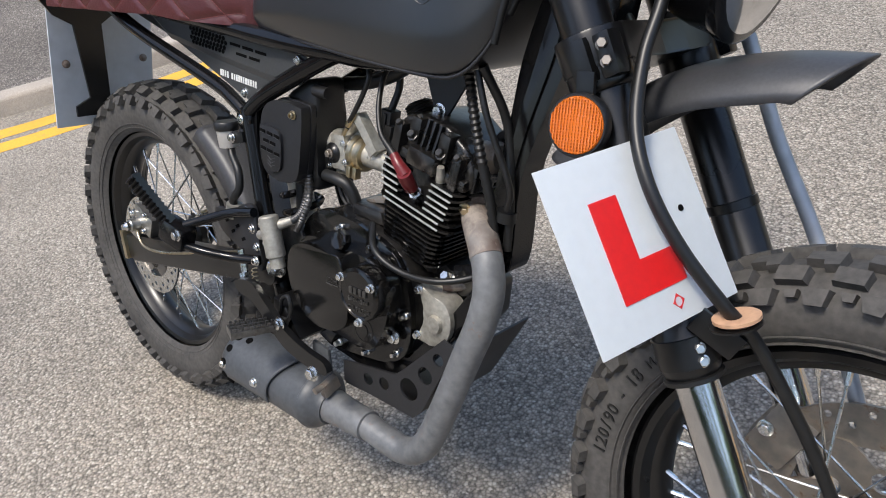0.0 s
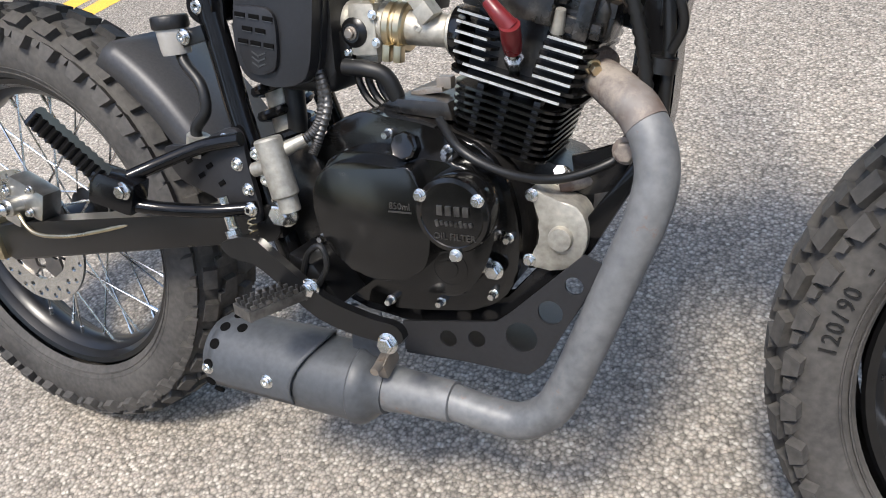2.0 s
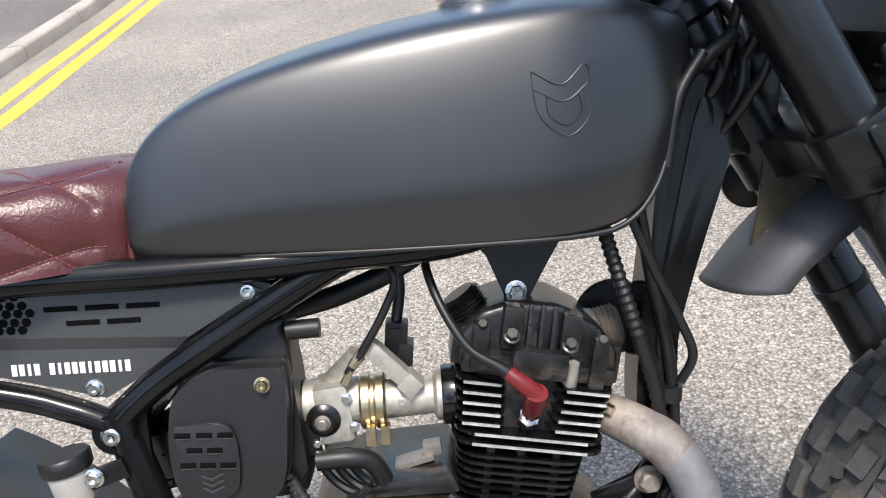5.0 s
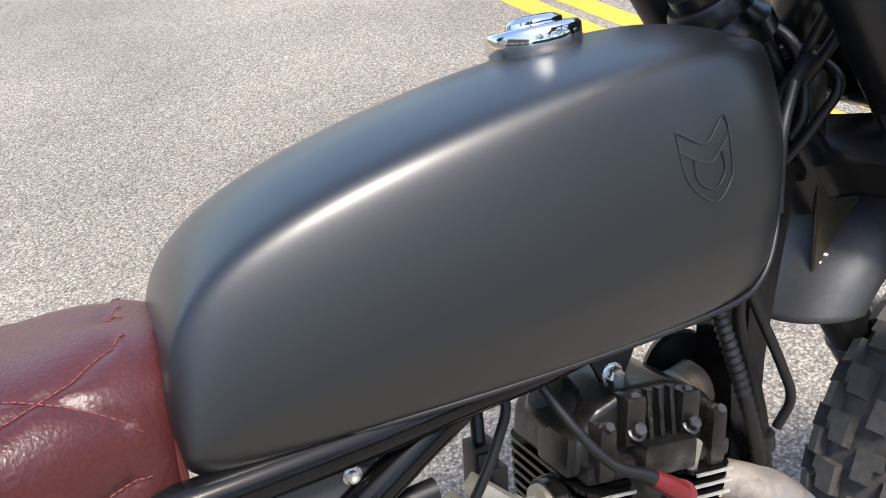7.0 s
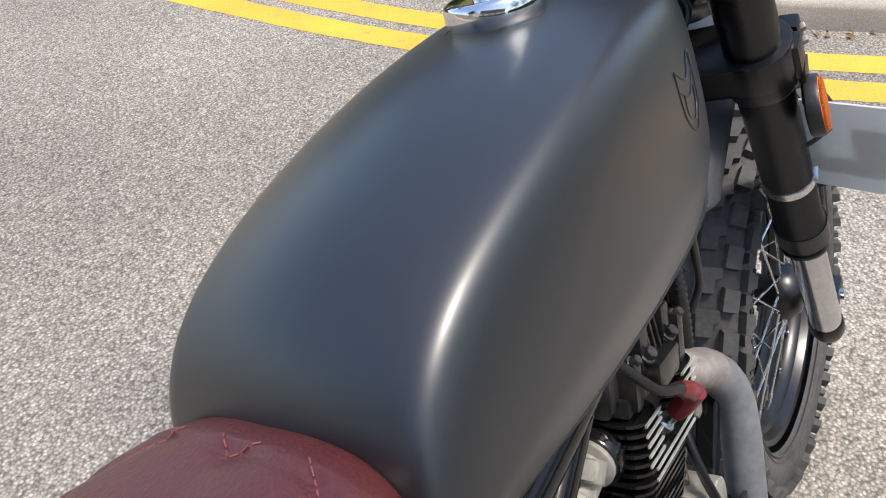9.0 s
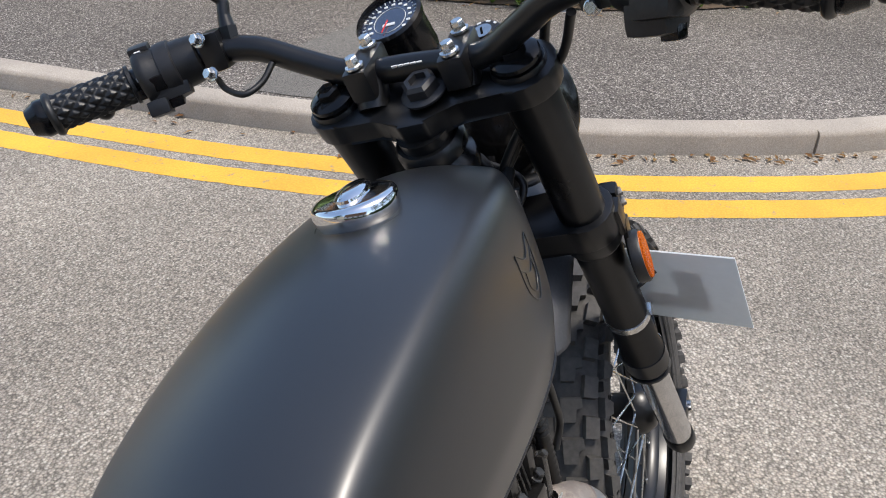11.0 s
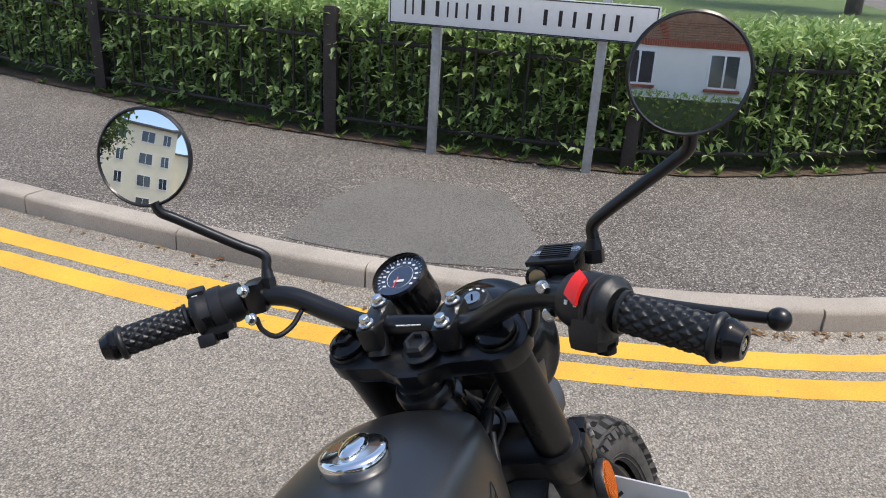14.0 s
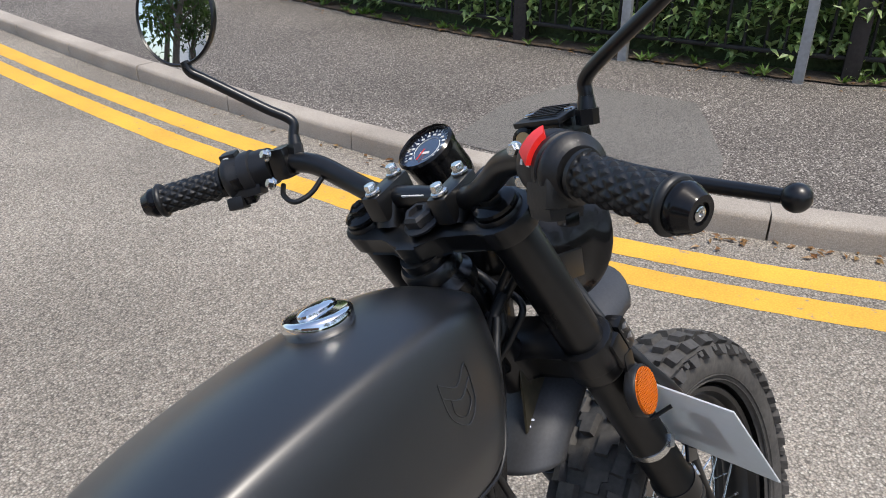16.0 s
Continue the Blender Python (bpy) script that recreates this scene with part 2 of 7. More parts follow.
def translucent(m, amount):
    """Lets some light through a thin sheet."""
    n, l = m.node_tree.nodes, m.node_tree.links
    tr, mx = n.new("ShaderNodeBsdfTranslucent"), n.new("ShaderNodeMixShader")
    tr.inputs["Color"].default_value, mx.inputs[0].default_value = (0.75, 0.78, 0.8, 1), amount
    l.new(n["Principled BSDF"].outputs[0], mx.inputs[1])
    l.new(tr.outputs[0], mx.inputs[2])
    l.new(mx.outputs[0], n["Material Output"].inputs["Surface"])
    return m


PLATE_WHITE = translucent(PLATE_WHITE_, 0.3)
PLATE_RED = translucent(PLATE_RED, 0.25)


def leaf_mat(name, a, b_):
    m = bpy.data.materials.new(name)
    m.use_nodes = True
    n, l = m.node_tree.nodes, m.node_tree.links
    b = n["Principled BSDF"]
    g = n.new("ShaderNodeNewGeometry")
    mix = n.new("ShaderNodeMix")
    mix.data_type = "RGBA"
    mix.inputs["A"].default_value, mix.inputs["B"].default_value = (*a, 1), (*b_, 1)
    l.new(g.outputs["Random Per Island"], mix.inputs["Factor"])
    l.new(mix.outputs["Result"], b.inputs["Base Color"])
    b.inputs["Roughness"].default_value = 0.36
    b.inputs["Subsurface Weight"].default_value = 0.0
    tr = n.new("ShaderNodeBsdfTranslucent")
    l.new(mix.outputs["Result"], tr.inputs["Color"])
    ad = n.new("ShaderNodeMixShader")
    ad.inputs[0].default_value = 0.32
    l.new(b.outputs[0], ad.inputs[1])
    l.new(tr.outputs[0], ad.inputs[2])
    l.new(ad.outputs[0], n["Material Output"].inputs["Surface"])
    return m


HEDGE_LEAF = leaf_mat("laurel_leaf", (0.16, 0.27, 0.075), (0.46, 0.58, 0.23))
TREE_LEAF = leaf_mat("tree_leaf", (0.03, 0.065, 0.012), (0.08, 0.14, 0.03))
DRY_LEAF = leaf_mat("dry_leaf", (0.2, 0.09, 0.03), (0.35, 0.22, 0.09))
WEED_LEAF = leaf_mat("weed_leaf", (0.08, 0.16, 0.02), (0.2, 0.32, 0.06))


# ---- mesh tools ----
def part(name, bm, material, parent=None, label="", smooth=40):
    """One mesh object from a bmesh, under a thing or a part."""
    bmesh.ops.recalc_face_normals(bm, faces=bm.faces)
    me = bpy.data.meshes.new(name)
    bm.to_mesh(me)
    bm.free()
    me.materials.append(material)
    if smooth:
        me.shade_smooth()
        me.set_sharp_from_angle(angle=radians(smooth))
    ob = new(name, me)
    if parent:
        ob.parent = parent
    if label:
        ob["label"] = label
    return ob


def thing(name, m, label, category, group="", kind=""):
    ob = new(name)
    ob.empty_display_size = 0.05
    ob.matrix_world = m
    return tagged(ob, label, category, group, kind)


def box(bm, c, size, rot=(0, 0, 0), bevel=0.0, m=None):
    """A block with optional rounded edges."""
    t = bmesh.ops.create_cube(bm, size=1, matrix=(m or Matrix()) @ Matrix.LocRotScale(Vector(c), Euler([radians(a) for a in rot]), Vector(size)))
    if bevel:
        es = list({e for v in t["verts"] for e in v.link_edges})
        bmesh.ops.bevel(bm, geom=es, offset=bevel, segments=2, profile=0.7, affect="EDGES")


def frame_to(a, b):
    """A matrix at a with z towards b."""
    d = Vector(b) - Vector(a)
    return Matrix.Translation(a) @ d.to_track_quat("Z", "Y").to_matrix().to_4x4()


def lathe(bm, profile, m=None, seg=24, close=True):
    """Turns (radius, height) pairs round z."""
    m = m or Matrix()
    rings = []
    for r, h in profile:
        if r < 1e-6:
            rings.append([bm.verts.new(m @ Vector((0, 0, h)))])
        else:
            rings.append([bm.verts.new(m @ Vector((r * math.cos(2 * math.pi * k / seg), r * math.sin(2 * math.pi * k / seg), h))) for k in range(seg)])
    for a, b in zip(rings, rings[1:]):
        if len(a) == 1 and len(b) == 1:
            continue
        for k in range(seg):
            j = (k + 1) % seg
            if len(a) == 1:
                bm.faces.new((a[0], b[k], b[j]))
            elif len(b) == 1:
                bm.faces.new((a[k], a[j], b[0]))
            else:
                bm.faces.new((a[k], a[j], b[j], b[k]))
    if close:
        for ring in (rings[0], rings[-1]):
            if len(ring) > 2:
                bm.faces.new(ring)


def rod(bm, a, b, r, r2=None, seg=14, bevel=0.0):
    """A straight round bar from a to b."""
    n = (Vector(b) - Vector(a)).length
    r2 = r if r2 is None else r2
    pr = [(r, 0), (r2, n)] if not bevel else [(r - bevel, 0), (r, bevel), (r2, n - bevel), (r2 - bevel, n)]
    lathe(bm, pr, frame_to(a, b), seg)


def spline(pts, n=8):
    """A smooth line through points (Catmull-Rom)."""
    P = [Vector(p) for p in pts]
    P = [2 * P[0] - P[1]] + P + [2 * P[-1] - P[-2]]
    out = []
    for i in range(1, len(P) - 2):
        a, b, c, d = P[i - 1 : i + 3]
        for k in range(n):
            t = k / n
            out.append(0.5 * ((2 * b) + (c - a) * t + (2 * a - 5 * b + 4 * c - d) * t * t + (3 * b - a - 3 * c + d) * t**3))
    out.append(P[-2])
    return out


def tube(bm, pts, r, seg=12, n=8, smooth=True, flat=None):
    """A bent tube through points; r may be a list of one radius per given point."""
    line = spline(pts, n) if smooth else [Vector(p) for p in pts]
    if isinstance(r, (list, tuple)):
        step = n if smooth else 1
        rr = []
        for k in range(len(line)):
            f = k / step
            i = min(int(f), len(r) - 2)
            rr.append(r[i] + (r[i + 1] - r[i]) * (f - i))
    else:
        rr = [r] * len(line)
    d0 = (line[1] - line[0]).normalized()
    up = Vector((0, 0, 1)) if abs(d0.z) < 0.9 else Vector((0, 1, 0))
    u = d0.cross(up).normalized()
    rings = []
    for k, p in enumerate(line):
        d = (line[min(k + 1, len(line) - 1)] - line[max(k - 1, 0)]).normalized()
        u = (u - d * u.dot(d)).normalized()
        v = d.cross(u)
        rings.append([bm.verts.new(p + rr[k] * (math.cos(2 * math.pi * j / seg) * u + (flat or 1) * math.sin(2 * math.pi * j / seg) * v)) for j in range(seg)])
    for a, b in zip(rings, rings[1:]):
        for j in range(seg):
            i = (j + 1) % seg
            bm.faces.new((a[j], a[i], b[i], b[j]))
    bm.faces.new(rings[0])
    bm.faces.new(rings[-1])


def prism(bm, poly, origin, ex, ey, thick, holes=()):
    """A flat plate of the outline poly (2D in the axes ex, ey from origin), thick along their normal, with round holes (x, y, r)."""
    o, ex, ey = Vector(origin), Vector(ex), Vector(ey)
    nz = ex.cross(ey).normalized()
    place = lambda x, y, z: o + ex * x + ey * y + nz * z  # noqa: E731
    loops = [list(poly)] + [[(x + r * math.cos(-a * math.pi / 8), y + r * math.sin(-a * math.pi / 8)) for a in range(16)] for x, y, r in holes]
    for side in (0, thick):
        edges = []
        for lp in loops:
            vs = [bm.verts.new(place(x, y, side)) for x, y in lp]
            edges += [bm.edges.new((vs[k], vs[(k + 1) % len(vs)])) for k in range(len(vs))]
        bmesh.ops.triangle_fill(bm, edges=edges, use_beauty=True, use_dissolve=False)
    for lp in loops:
        a = [bm.verts.new(place(x, y, 0)) for x, y in lp]
        b = [bm.verts.new(place(x, y, thick)) for x, y in lp]
        for k in range(len(lp)):
            j = (k + 1) % len(lp)
            bm.faces.new((a[k], a[j], b[j], b[k]))
    bmesh.ops.remove_doubles(bm, verts=bm.verts, dist=1e-5)


def poly_block(poly, y0, y1, bevel=0.006, seg=2):
    """A block with the side outline poly (x, z) between y0 and y1, with rounded edges."""
    bm = bmesh.new()
    a = [bm.verts.new((x, y0, z)) for x, z in poly]
    b = [bm.verts.new((x, y1, z)) for x, z in poly]
    bm.faces.new(a)
    bm.faces.new(b[::-1])
    for k in range(len(poly)):
        j = (k + 1) % len(poly)
        bm.faces.new((a[j], a[k], b[k], b[j]))
    if bevel:
        bmesh.ops.bevel(bm, geom=list(bm.edges), offset=bevel, segments=seg, profile=0.6, affect="EDGES", clamp_overlap=True)
    return bm


def round_poly(poly, n=4):
    """A closed smooth outline through points."""
    P = [Vector((x, 0, z)) for x, z in poly]
    N, out = len(P), []
    for i in range(N):
        a, b, c, d = P[i - 1], P[i], P[(i + 1) % N], P[(i + 2) % N]
        for k in range(n):
            t = k / n
            q = 0.5 * ((2 * b) + (c - a) * t + (2 * a - 5 * b + 4 * c - d) * t * t + (3 * b - a - 3 * c + d) * t**3)
            out.append((q.x, q.z))
    return out


def bolt(name, c, axis, r, h, material, parent, head="hex"):
    """A screw head on its seat."""
    bm = bmesh.new()
    m = frame_to(Vector(c), Vector(c) + Vector(axis))
    lathe(bm, [(r * 1.35, 0), (r * 1.35, h * 0.2), (r * 1.2, h * 0.25)], m, 16)
    if head == "hex":
        lathe(bm, [(r, h * 0.25), (r, h * 0.9), (r * 0.85, h)], m, 6)
    else:
        lathe(bm, [(r, h * 0.25), (r, h * 0.8), (r * 0.8, h), (r * 0.45, h), (r * 0.45, h * 0.5), (0, h * 0.5)], m, 14, False)
    return part(name, bm, material, parent)


def letter_mesh(bm, text, size, m, depth=0.0006):
    """Letters in the built-in font, laid in the plane of m."""
    cu = bpy.data.curves.new("letters", "FONT")
    cu.body, cu.size, cu.extrude, cu.align_x, cu.align_y, cu.resolution_u = text, size, depth, "CENTER", "CENTER", 2
    ob = bpy.data.objects.new("letters", cu)
    scene.collection.objects.link(ob)
    bpy.context.view_layer.update()
    me = bpy.data.meshes.new_from_object(ob.evaluated_get(bpy.context.evaluated_depsgraph_get()))
    me.transform(m)
    bm.from_mesh(me)
    bpy.data.objects.remove(ob)
    bpy.data.curves.remove(cu)
    bpy.data.meshes.remove(me)


def offset_line(line, d):
    """A plan line moved d to its left."""
    out = []
    for k, p in enumerate(line):
        t = (line[min(k + 1, len(line) - 1)] - line[max(k - 1, 0)]).normalized()
        out.append(Vector((p.x - t.y * d, p.y + t.x * d, p.z)))
    return out


def ribbon(bm, a, b, z, wobble=0.0):
    va = [bm.verts.new((p.x + wobble * noise.noise(p * 23), p.y + wobble * noise.noise(p * 23 + Vector((7, 0, 0))), z)) for p in a]
    vb = [bm.verts.new((p.x + wobble * noise.noise(p * 23), p.y + wobble * noise.noise(p * 23 + Vector((0, 7, 0))), z)) for p in b]
    for k in range(len(a) - 1):
        bm.faces.new((va[k], va[k + 1], vb[k + 1], vb[k]))


# ---- ground, road edges, footways ----
bm = bmesh.new()
bmesh.ops.create_grid(bm, x_segments=24, y_segments=24, size=900)
tagged(part("ground", bm, ASPHALT, smooth=0), "worn grey road surface of bound light chippings", "road", kind="structure")

KERB_H, KERB_W = 0.09, 0.12
FRONT = spline([(14, -8.5, 0), (8, -4.9, 0), (5.2, -2.95, 0), (3.95, -1.8, 0), (3.32, -0.88, 0), (3.03, -0.15, 0), (2.86, 0.6, 0), (2.80, 1.33, 0), (2.812, 1.9, 0), (2.845, 2.45, 0), (2.9, 3.05, 0), (3.09, 4.5, 0), (3.42, 6.5, 0), (4.4, 12, 0), (8, 30, 0)], 10)
BACK = offset_line(spline([(-13, -7, 0), (-6, -2.6, 0), (-3.6, -0.85, 0), (-2.6, -0.08, 0), (-1.99, 0.5, 0), (-1.56, 1.19, 0), (-1.36, 1.75, 0), (-1.03, 3.13, 0), (-0.91, 4.1, 0), (-0.74, 5.78, 0), (-0.2, 12, 0), (2.5, 30, 0)], 10), 0.5)


def arc_walk(line, step):
    """Points at even steps along a plan line."""
    out, need = [line[0]], step
    for a, b in zip(line, line[1:]):
        n, used = (b - a).length, 0.0
        while n - used >= need:
            used += need
            out.append(a + (b - a) * (used / n))
            need = step
        need -= n - used
    return out


def road_edge(line, side, tag, far):
    """Kerb stones, double yellow lines and footway along a line; side +1: the footway lies to its right."""
    for k, (a, b) in enumerate(((0.178, 0.298), (0.358, 0.48))):
        bm = bmesh.new()
        fine_line = arc_walk(line, 0.035)
        ribbon(bm, offset_line(fine_line, side * a), offset_line(fine_line, side * b), 0.0012, 0.005)
        tagged(part(f"yellow_line_{tag}_{k + 1}", bm, YELLOW, smooth=0), "worn yellow no-parking line painted along the road edge", "road marking", kind="structure")
    base = new(f"kerb_{tag}")
    tagged(base, "row of weathered buff concrete kerb stones", "kerb", kind="structure")
    stops = arc_walk(line, 0.9)
    fine = arc_walk(line, 0.15)
    rng = random.Random(5)
    for k, (a, b) in enumerate(zip(stops, stops[1:])):
        bm = bmesh.new()
        d = (b - a).normalized()
        nrm = Vector((d.y, -d.x, 0)) * side
        lo, hi, e = 0.012, KERB_W, 0.004
        prof = [(0, -0.06), (0, KERB_H - 0.022), (0.005, KERB_H - 0.008), (0.02, KERB_H), (hi, KERB_H), (hi, -0.06)]
        inner = [p for p in fine if (p - a).dot(d) > 0.05 and (b - p).dot(d) > 0.05 and (p - a).length < 1.0]
        rows = [a + d * e] + inner + [b - d * e]
        dz, dn = rng.uniform(-0.0015, 0.003), rng.uniform(-0.004, 0.004)
        rings = [[bm.verts.new(p + nrm * (u + dn + 0.002 * noise.noise(p * 6)) + Vector((0, 0, z + dz + 0.002 * noise.noise(p * 5)))) for u, z in prof] for p in rows]
        for r1, r2 in zip(rings, rings[1:]):
            for j in range(len(prof) - 1):
                bm.faces.new((r1[j], r1[j + 1], r2[j + 1], r2[j]))
        bm.faces.new(rings[0])
        bm.faces.new(rings[-1])
        part("kerb_stone", bm, KERB, base, smooth=50)
    bm = bmesh.new()
    inner = offset_line(line, -side * (KERB_W - 0.02))
    va = [bm.verts.new((p.x, p.y, KERB_H - 0.006)) for p in inner]
    vb = [bm.verts.new((p.x + far[0], p.y + far[1], KERB_H - 0.006)) for p in inner]
    vc = [bm.verts.new((p.x, p.y, -0.02)) for p in inner]
    for k in range(len(va) - 1):
        bm.faces.new((va[k], va[k + 1], vb[k + 1], vb[k]))
        bm.faces.new((va[k], va[k + 1], vc[k + 1], vc[k]))
    tagged(part(f"pavement_{tag}", bm, FOOTWAY, smooth=0), "dark speckled asphalt footway behind the kerb", "pavement", kind="structure")
road_edge(FRONT, 1, "front", (30, 0))
road_edge(BACK, -1, "back", (-40, 0))

# ---- the motorcycle ----
LEAN, HEADING = -19.3, -3.35
BIKE = Matrix.Translation((0, -0.0377, 0.003)) @ Matrix.Rotation(radians(HEADING), 4, "Z") @ Matrix.Rotation(radians(LEAN), 4, "X")
bike = thing("motorcycle", BIKE, "satin black scrambler motorcycle with burgundy seat, leaning on its stand", "motorcycle")
AX_R, AX_F = Vector((-0.008, 0.018, 0.33)), Vector((1.264, 0.005, 0.304))


def tyre_point(ang, th, lift=0.0, R0=0.274, hh=0.051, hw=0.057):
    """A point of a tyre's skin: ang round the axle, th across it (0 at the crown)."""
    s, c = math.sin(th), math.cos(th)
    r = R0 + (hh + lift) * (abs(c) ** 0.85) * (1 if c > 0 else -1)
    y = (hw + lift) * (abs(s) ** 0.8) * (1 if s > 0 else -1)
    return Vector((r * math.cos(ang), y, r * math.sin(ang)))


def wheel(name, at, size, label, disc_side, disc_r, R0=0.274, hh=0.051):
    centre = Vector()
    hub_bm = bmesh.new()
    Y = Matrix.Rotation(radians(90), 4, "X")
    lathe(hub_bm, [(0.012, -0.065), (0.03, -0.06), (0.042, -0.045), (0.044, -0.038), (0.026, -0.032), (0.024, 0.03), (0.044, 0.036), (0.042, 0.045), (0.03, 0.06), (0.012, 0.065)], Matrix.Translation(centre) @ Y, 28)
    w = part(name, hub_bm, BLACK_SATIN, bike, label)
    w.location, w.scale = at, (size, 1, size)
    bm = bmesh.new()
    lathe(bm, [(0.232, -0.036), (0.236, -0.033), (0.232, -0.029), (0.222, -0.027), (0.206, -0.012), (0.204, 0), (0.206, 0.012), (0.222, 0.027), (0.232, 0.029), (0.236, 0.033), (0.232, 0.036), (0.224, 0.034), (0.212, 0.014), (0.21, 0), (0.212, -0.014), (0.224, -0.034)], Matrix.Translation(centre) @ Y, 72, False)
    part("rim", bm, BLACK_SATIN, w, "black enamelled steel wheel rim")
    # tyre skin
    bm = bmesh.new()
    n, k = 96, 18
    ths = [radians(-138 + 276 * i / k) for i in range(k + 1)]
    rows = [[bm.verts.new(centre + tyre_point(2 * math.pi * a / n, t, 0, R0, hh)) for t in ths] for a in range(n)]
    for a in range(n):
        for i in range(k):
            bm.faces.new((rows[a][i], rows[a][i + 1], rows[(a + 1) % n][i + 1], rows[(a + 1) % n][i]))
    part("tyre", bm, RUBBER, w, "dusty knobbly dual-sport tyre", 60)
    # tread blocks
    bm = bmesh.new()
    count = 38
    pitch = 2 * math.pi / count

    def block(corners, lift):
        ca = sum(a for a, _ in corners) / len(corners)
        ct = sum(t for _, t in corners) / len(corners)
        lo = [bm.verts.new(centre + tyre_point(ca + (a - ca) * 0.92, ct + (t - ct) * 0.9, -0.001, R0, hh)) for a, t in corners]
        hi = [bm.verts.new(centre + tyre_point(ca + (a - ca) * 0.82, ct + (t - ct) * 0.8, lift, R0, hh)) for a, t in corners]
        bm.faces.new(hi)
        for j in range(len(corners)):
            i = (j + 1) % len(corners)
            bm.faces.new((lo[j], lo[i], hi[i], hi[j]))

    for c in range(count):
        a = c * pitch
        for sgn in (-1, 1):
            o = a if sgn > 0 else a + pitch / 2
            block([(o, sgn * 0.02), (o + pitch * 0.72, sgn * 0.02), (o + pitch * 0.72, sgn * 0.33), (o + pitch * 0.34, sgn * 0.36), (o + pitch * 0.3, sgn * 0.52), (o, sgn * 0.5)], 0.0098)
            block([(o + pitch * 0.45, sgn * 0.5), (o + pitch * 1.1, sgn * 0.46), (o + pitch * 1.14, sgn * 0.86), (o + pitch * 0.5, sgn * 0.9)], 0.0105)
            block([(o + pitch * 0.0, sgn * 0.98), (o + pitch * 0.62, sgn * 0.96), (o + pitch * 0.5, sgn * 1.34), (o + pitch * 0.12, sgn * 1.36)], 0.0115)
            block([(o + pitch * 0.6, sgn * 1.0), (o + pitch * 0.92, sgn * 1.0), (o + pitch * 0.85, sgn * 1.2), (o + pitch * 0.65, sgn * 1.2)], 0.009)
    tagged(part("tread", bm, RUBBER, w, "chunky rubber tread blocks", 25), kind="stuff")
    # raised rings on the sidewalls
    for sgn in (-1, 1):
        bm = bmesh.new()
        for rr, yy in ((0.244, 0.0505), (0.252, 0.0535)):
            lathe(bm, [(rr - 0.001, yy - 0.002), (rr, yy + 0.0008), (rr + 0.0012, yy + 0.0008), (rr + 0.002, yy - 0.002)], Matrix.Translation(centre) @ Matrix.Rotation(radians(90 * -sgn), 4, "X"), 80, False)
        part("sidewall_rib", bm, RUBBER, w)
    # spokes
    for s in range(36):
        bm = bmesh.new()
        side = 1 if s % 2 else -1
        ang = 2 * math.pi * s / 36
        lean = (0.62 if (s // 2) % 2 else -0.62)
        a = centre + Vector((0.036 * math.cos(ang + lean * 1.9), side * 0.04, 0.036 * math.sin(ang + lean * 1.9)))
        b = centre + Vector((0.206 * math.cos(ang), side * 0.006, 0.206 * math.sin(ang)))
        rod(bm, a, b, 0.0017, seg=6)
        rod(bm, b + (a - b).normalized() * 0.016, b, 0.003, seg=6)
        part("spoke", bm, STEEL, w)
    # brake disc with drilled holes
    bm = bmesh.new()
    yy = disc_side * 0.062
    outer = [(disc_r * math.cos(2 * math.pi * k / 64), disc_r * math.sin(2 * math.pi * k / 64)) for k in range(64)]
    holes = [(rad * disc_r * math.cos(q + k * 2 * math.pi / 18), rad * disc_r * math.sin(q + k * 2 * math.pi / 18), 0.0042) for rad, q in ((0.92, 0), (0.82, 0.17)) for k in range(18)] + [(0, 0, disc_r * 0.66)]
    prism(bm, outer, centre + Vector((0, yy, 0)), (1, 0, 0), (0, 0, 1), 0.004, holes)
    part("brake_disc", bm, STEEL if disc_side < 0 else DIRTY_STEEL, w, "drilled steel brake disc")
    bm = bmesh.new()
    star = []
    for k in range(48):
        q = 2 * math.pi * k / 48
        rad = disc_r * (0.60 + 0.13 * math.cos(q * 6))
        star.append((rad * math.cos(q), rad * math.sin(q)))
    prism(bm, star, centre + Vector((0, yy - disc_side * 0.003, 0)), (1, 0, 0), (0, 0, 1), 0.004, [(0.4 * disc_r * math.cos(k * math.pi / 3 + 0.5), 0.4 * disc_r * math.sin(k * math.pi / 3 + 0.5), 0.012) for k in range(6)] + [(0, 0, 0.02)])
    part("disc_carrier", bm, DIRTY_STEEL, w)
    return w


wheel("rear_wheel", AX_R, 0.94, "spoked rear wheel with black hub", -1, 0.105)
front = wheel("front_wheel", AX_F, 0.962, "spoked front wheel with black hub", 1, 0.14, 0.272, 0.041)
front.rotation_euler = (0, 0, radians(-2))

# size lettering on the front tyre's right wall
for k, ch in enumerate("120/90 - 18 M/C"):
    if ch == " ":
        continue
    small = k > 11
    a = radians(174 - k * 2.6)
    bm = bmesh.new()
    letter_mesh(bm, ch, 0.015 if small else 0.022, Matrix.Translation((0.268 * math.cos(a), -0.0572, 0.268 * math.sin(a))) @ Matrix.Rotation(-(a - math.pi / 2), 4, "Y") @ Matrix.Rotation(radians(90), 4, "X"), 0.0009)
    part("tyre_lettering", bm, HOSE, front, smooth=0)

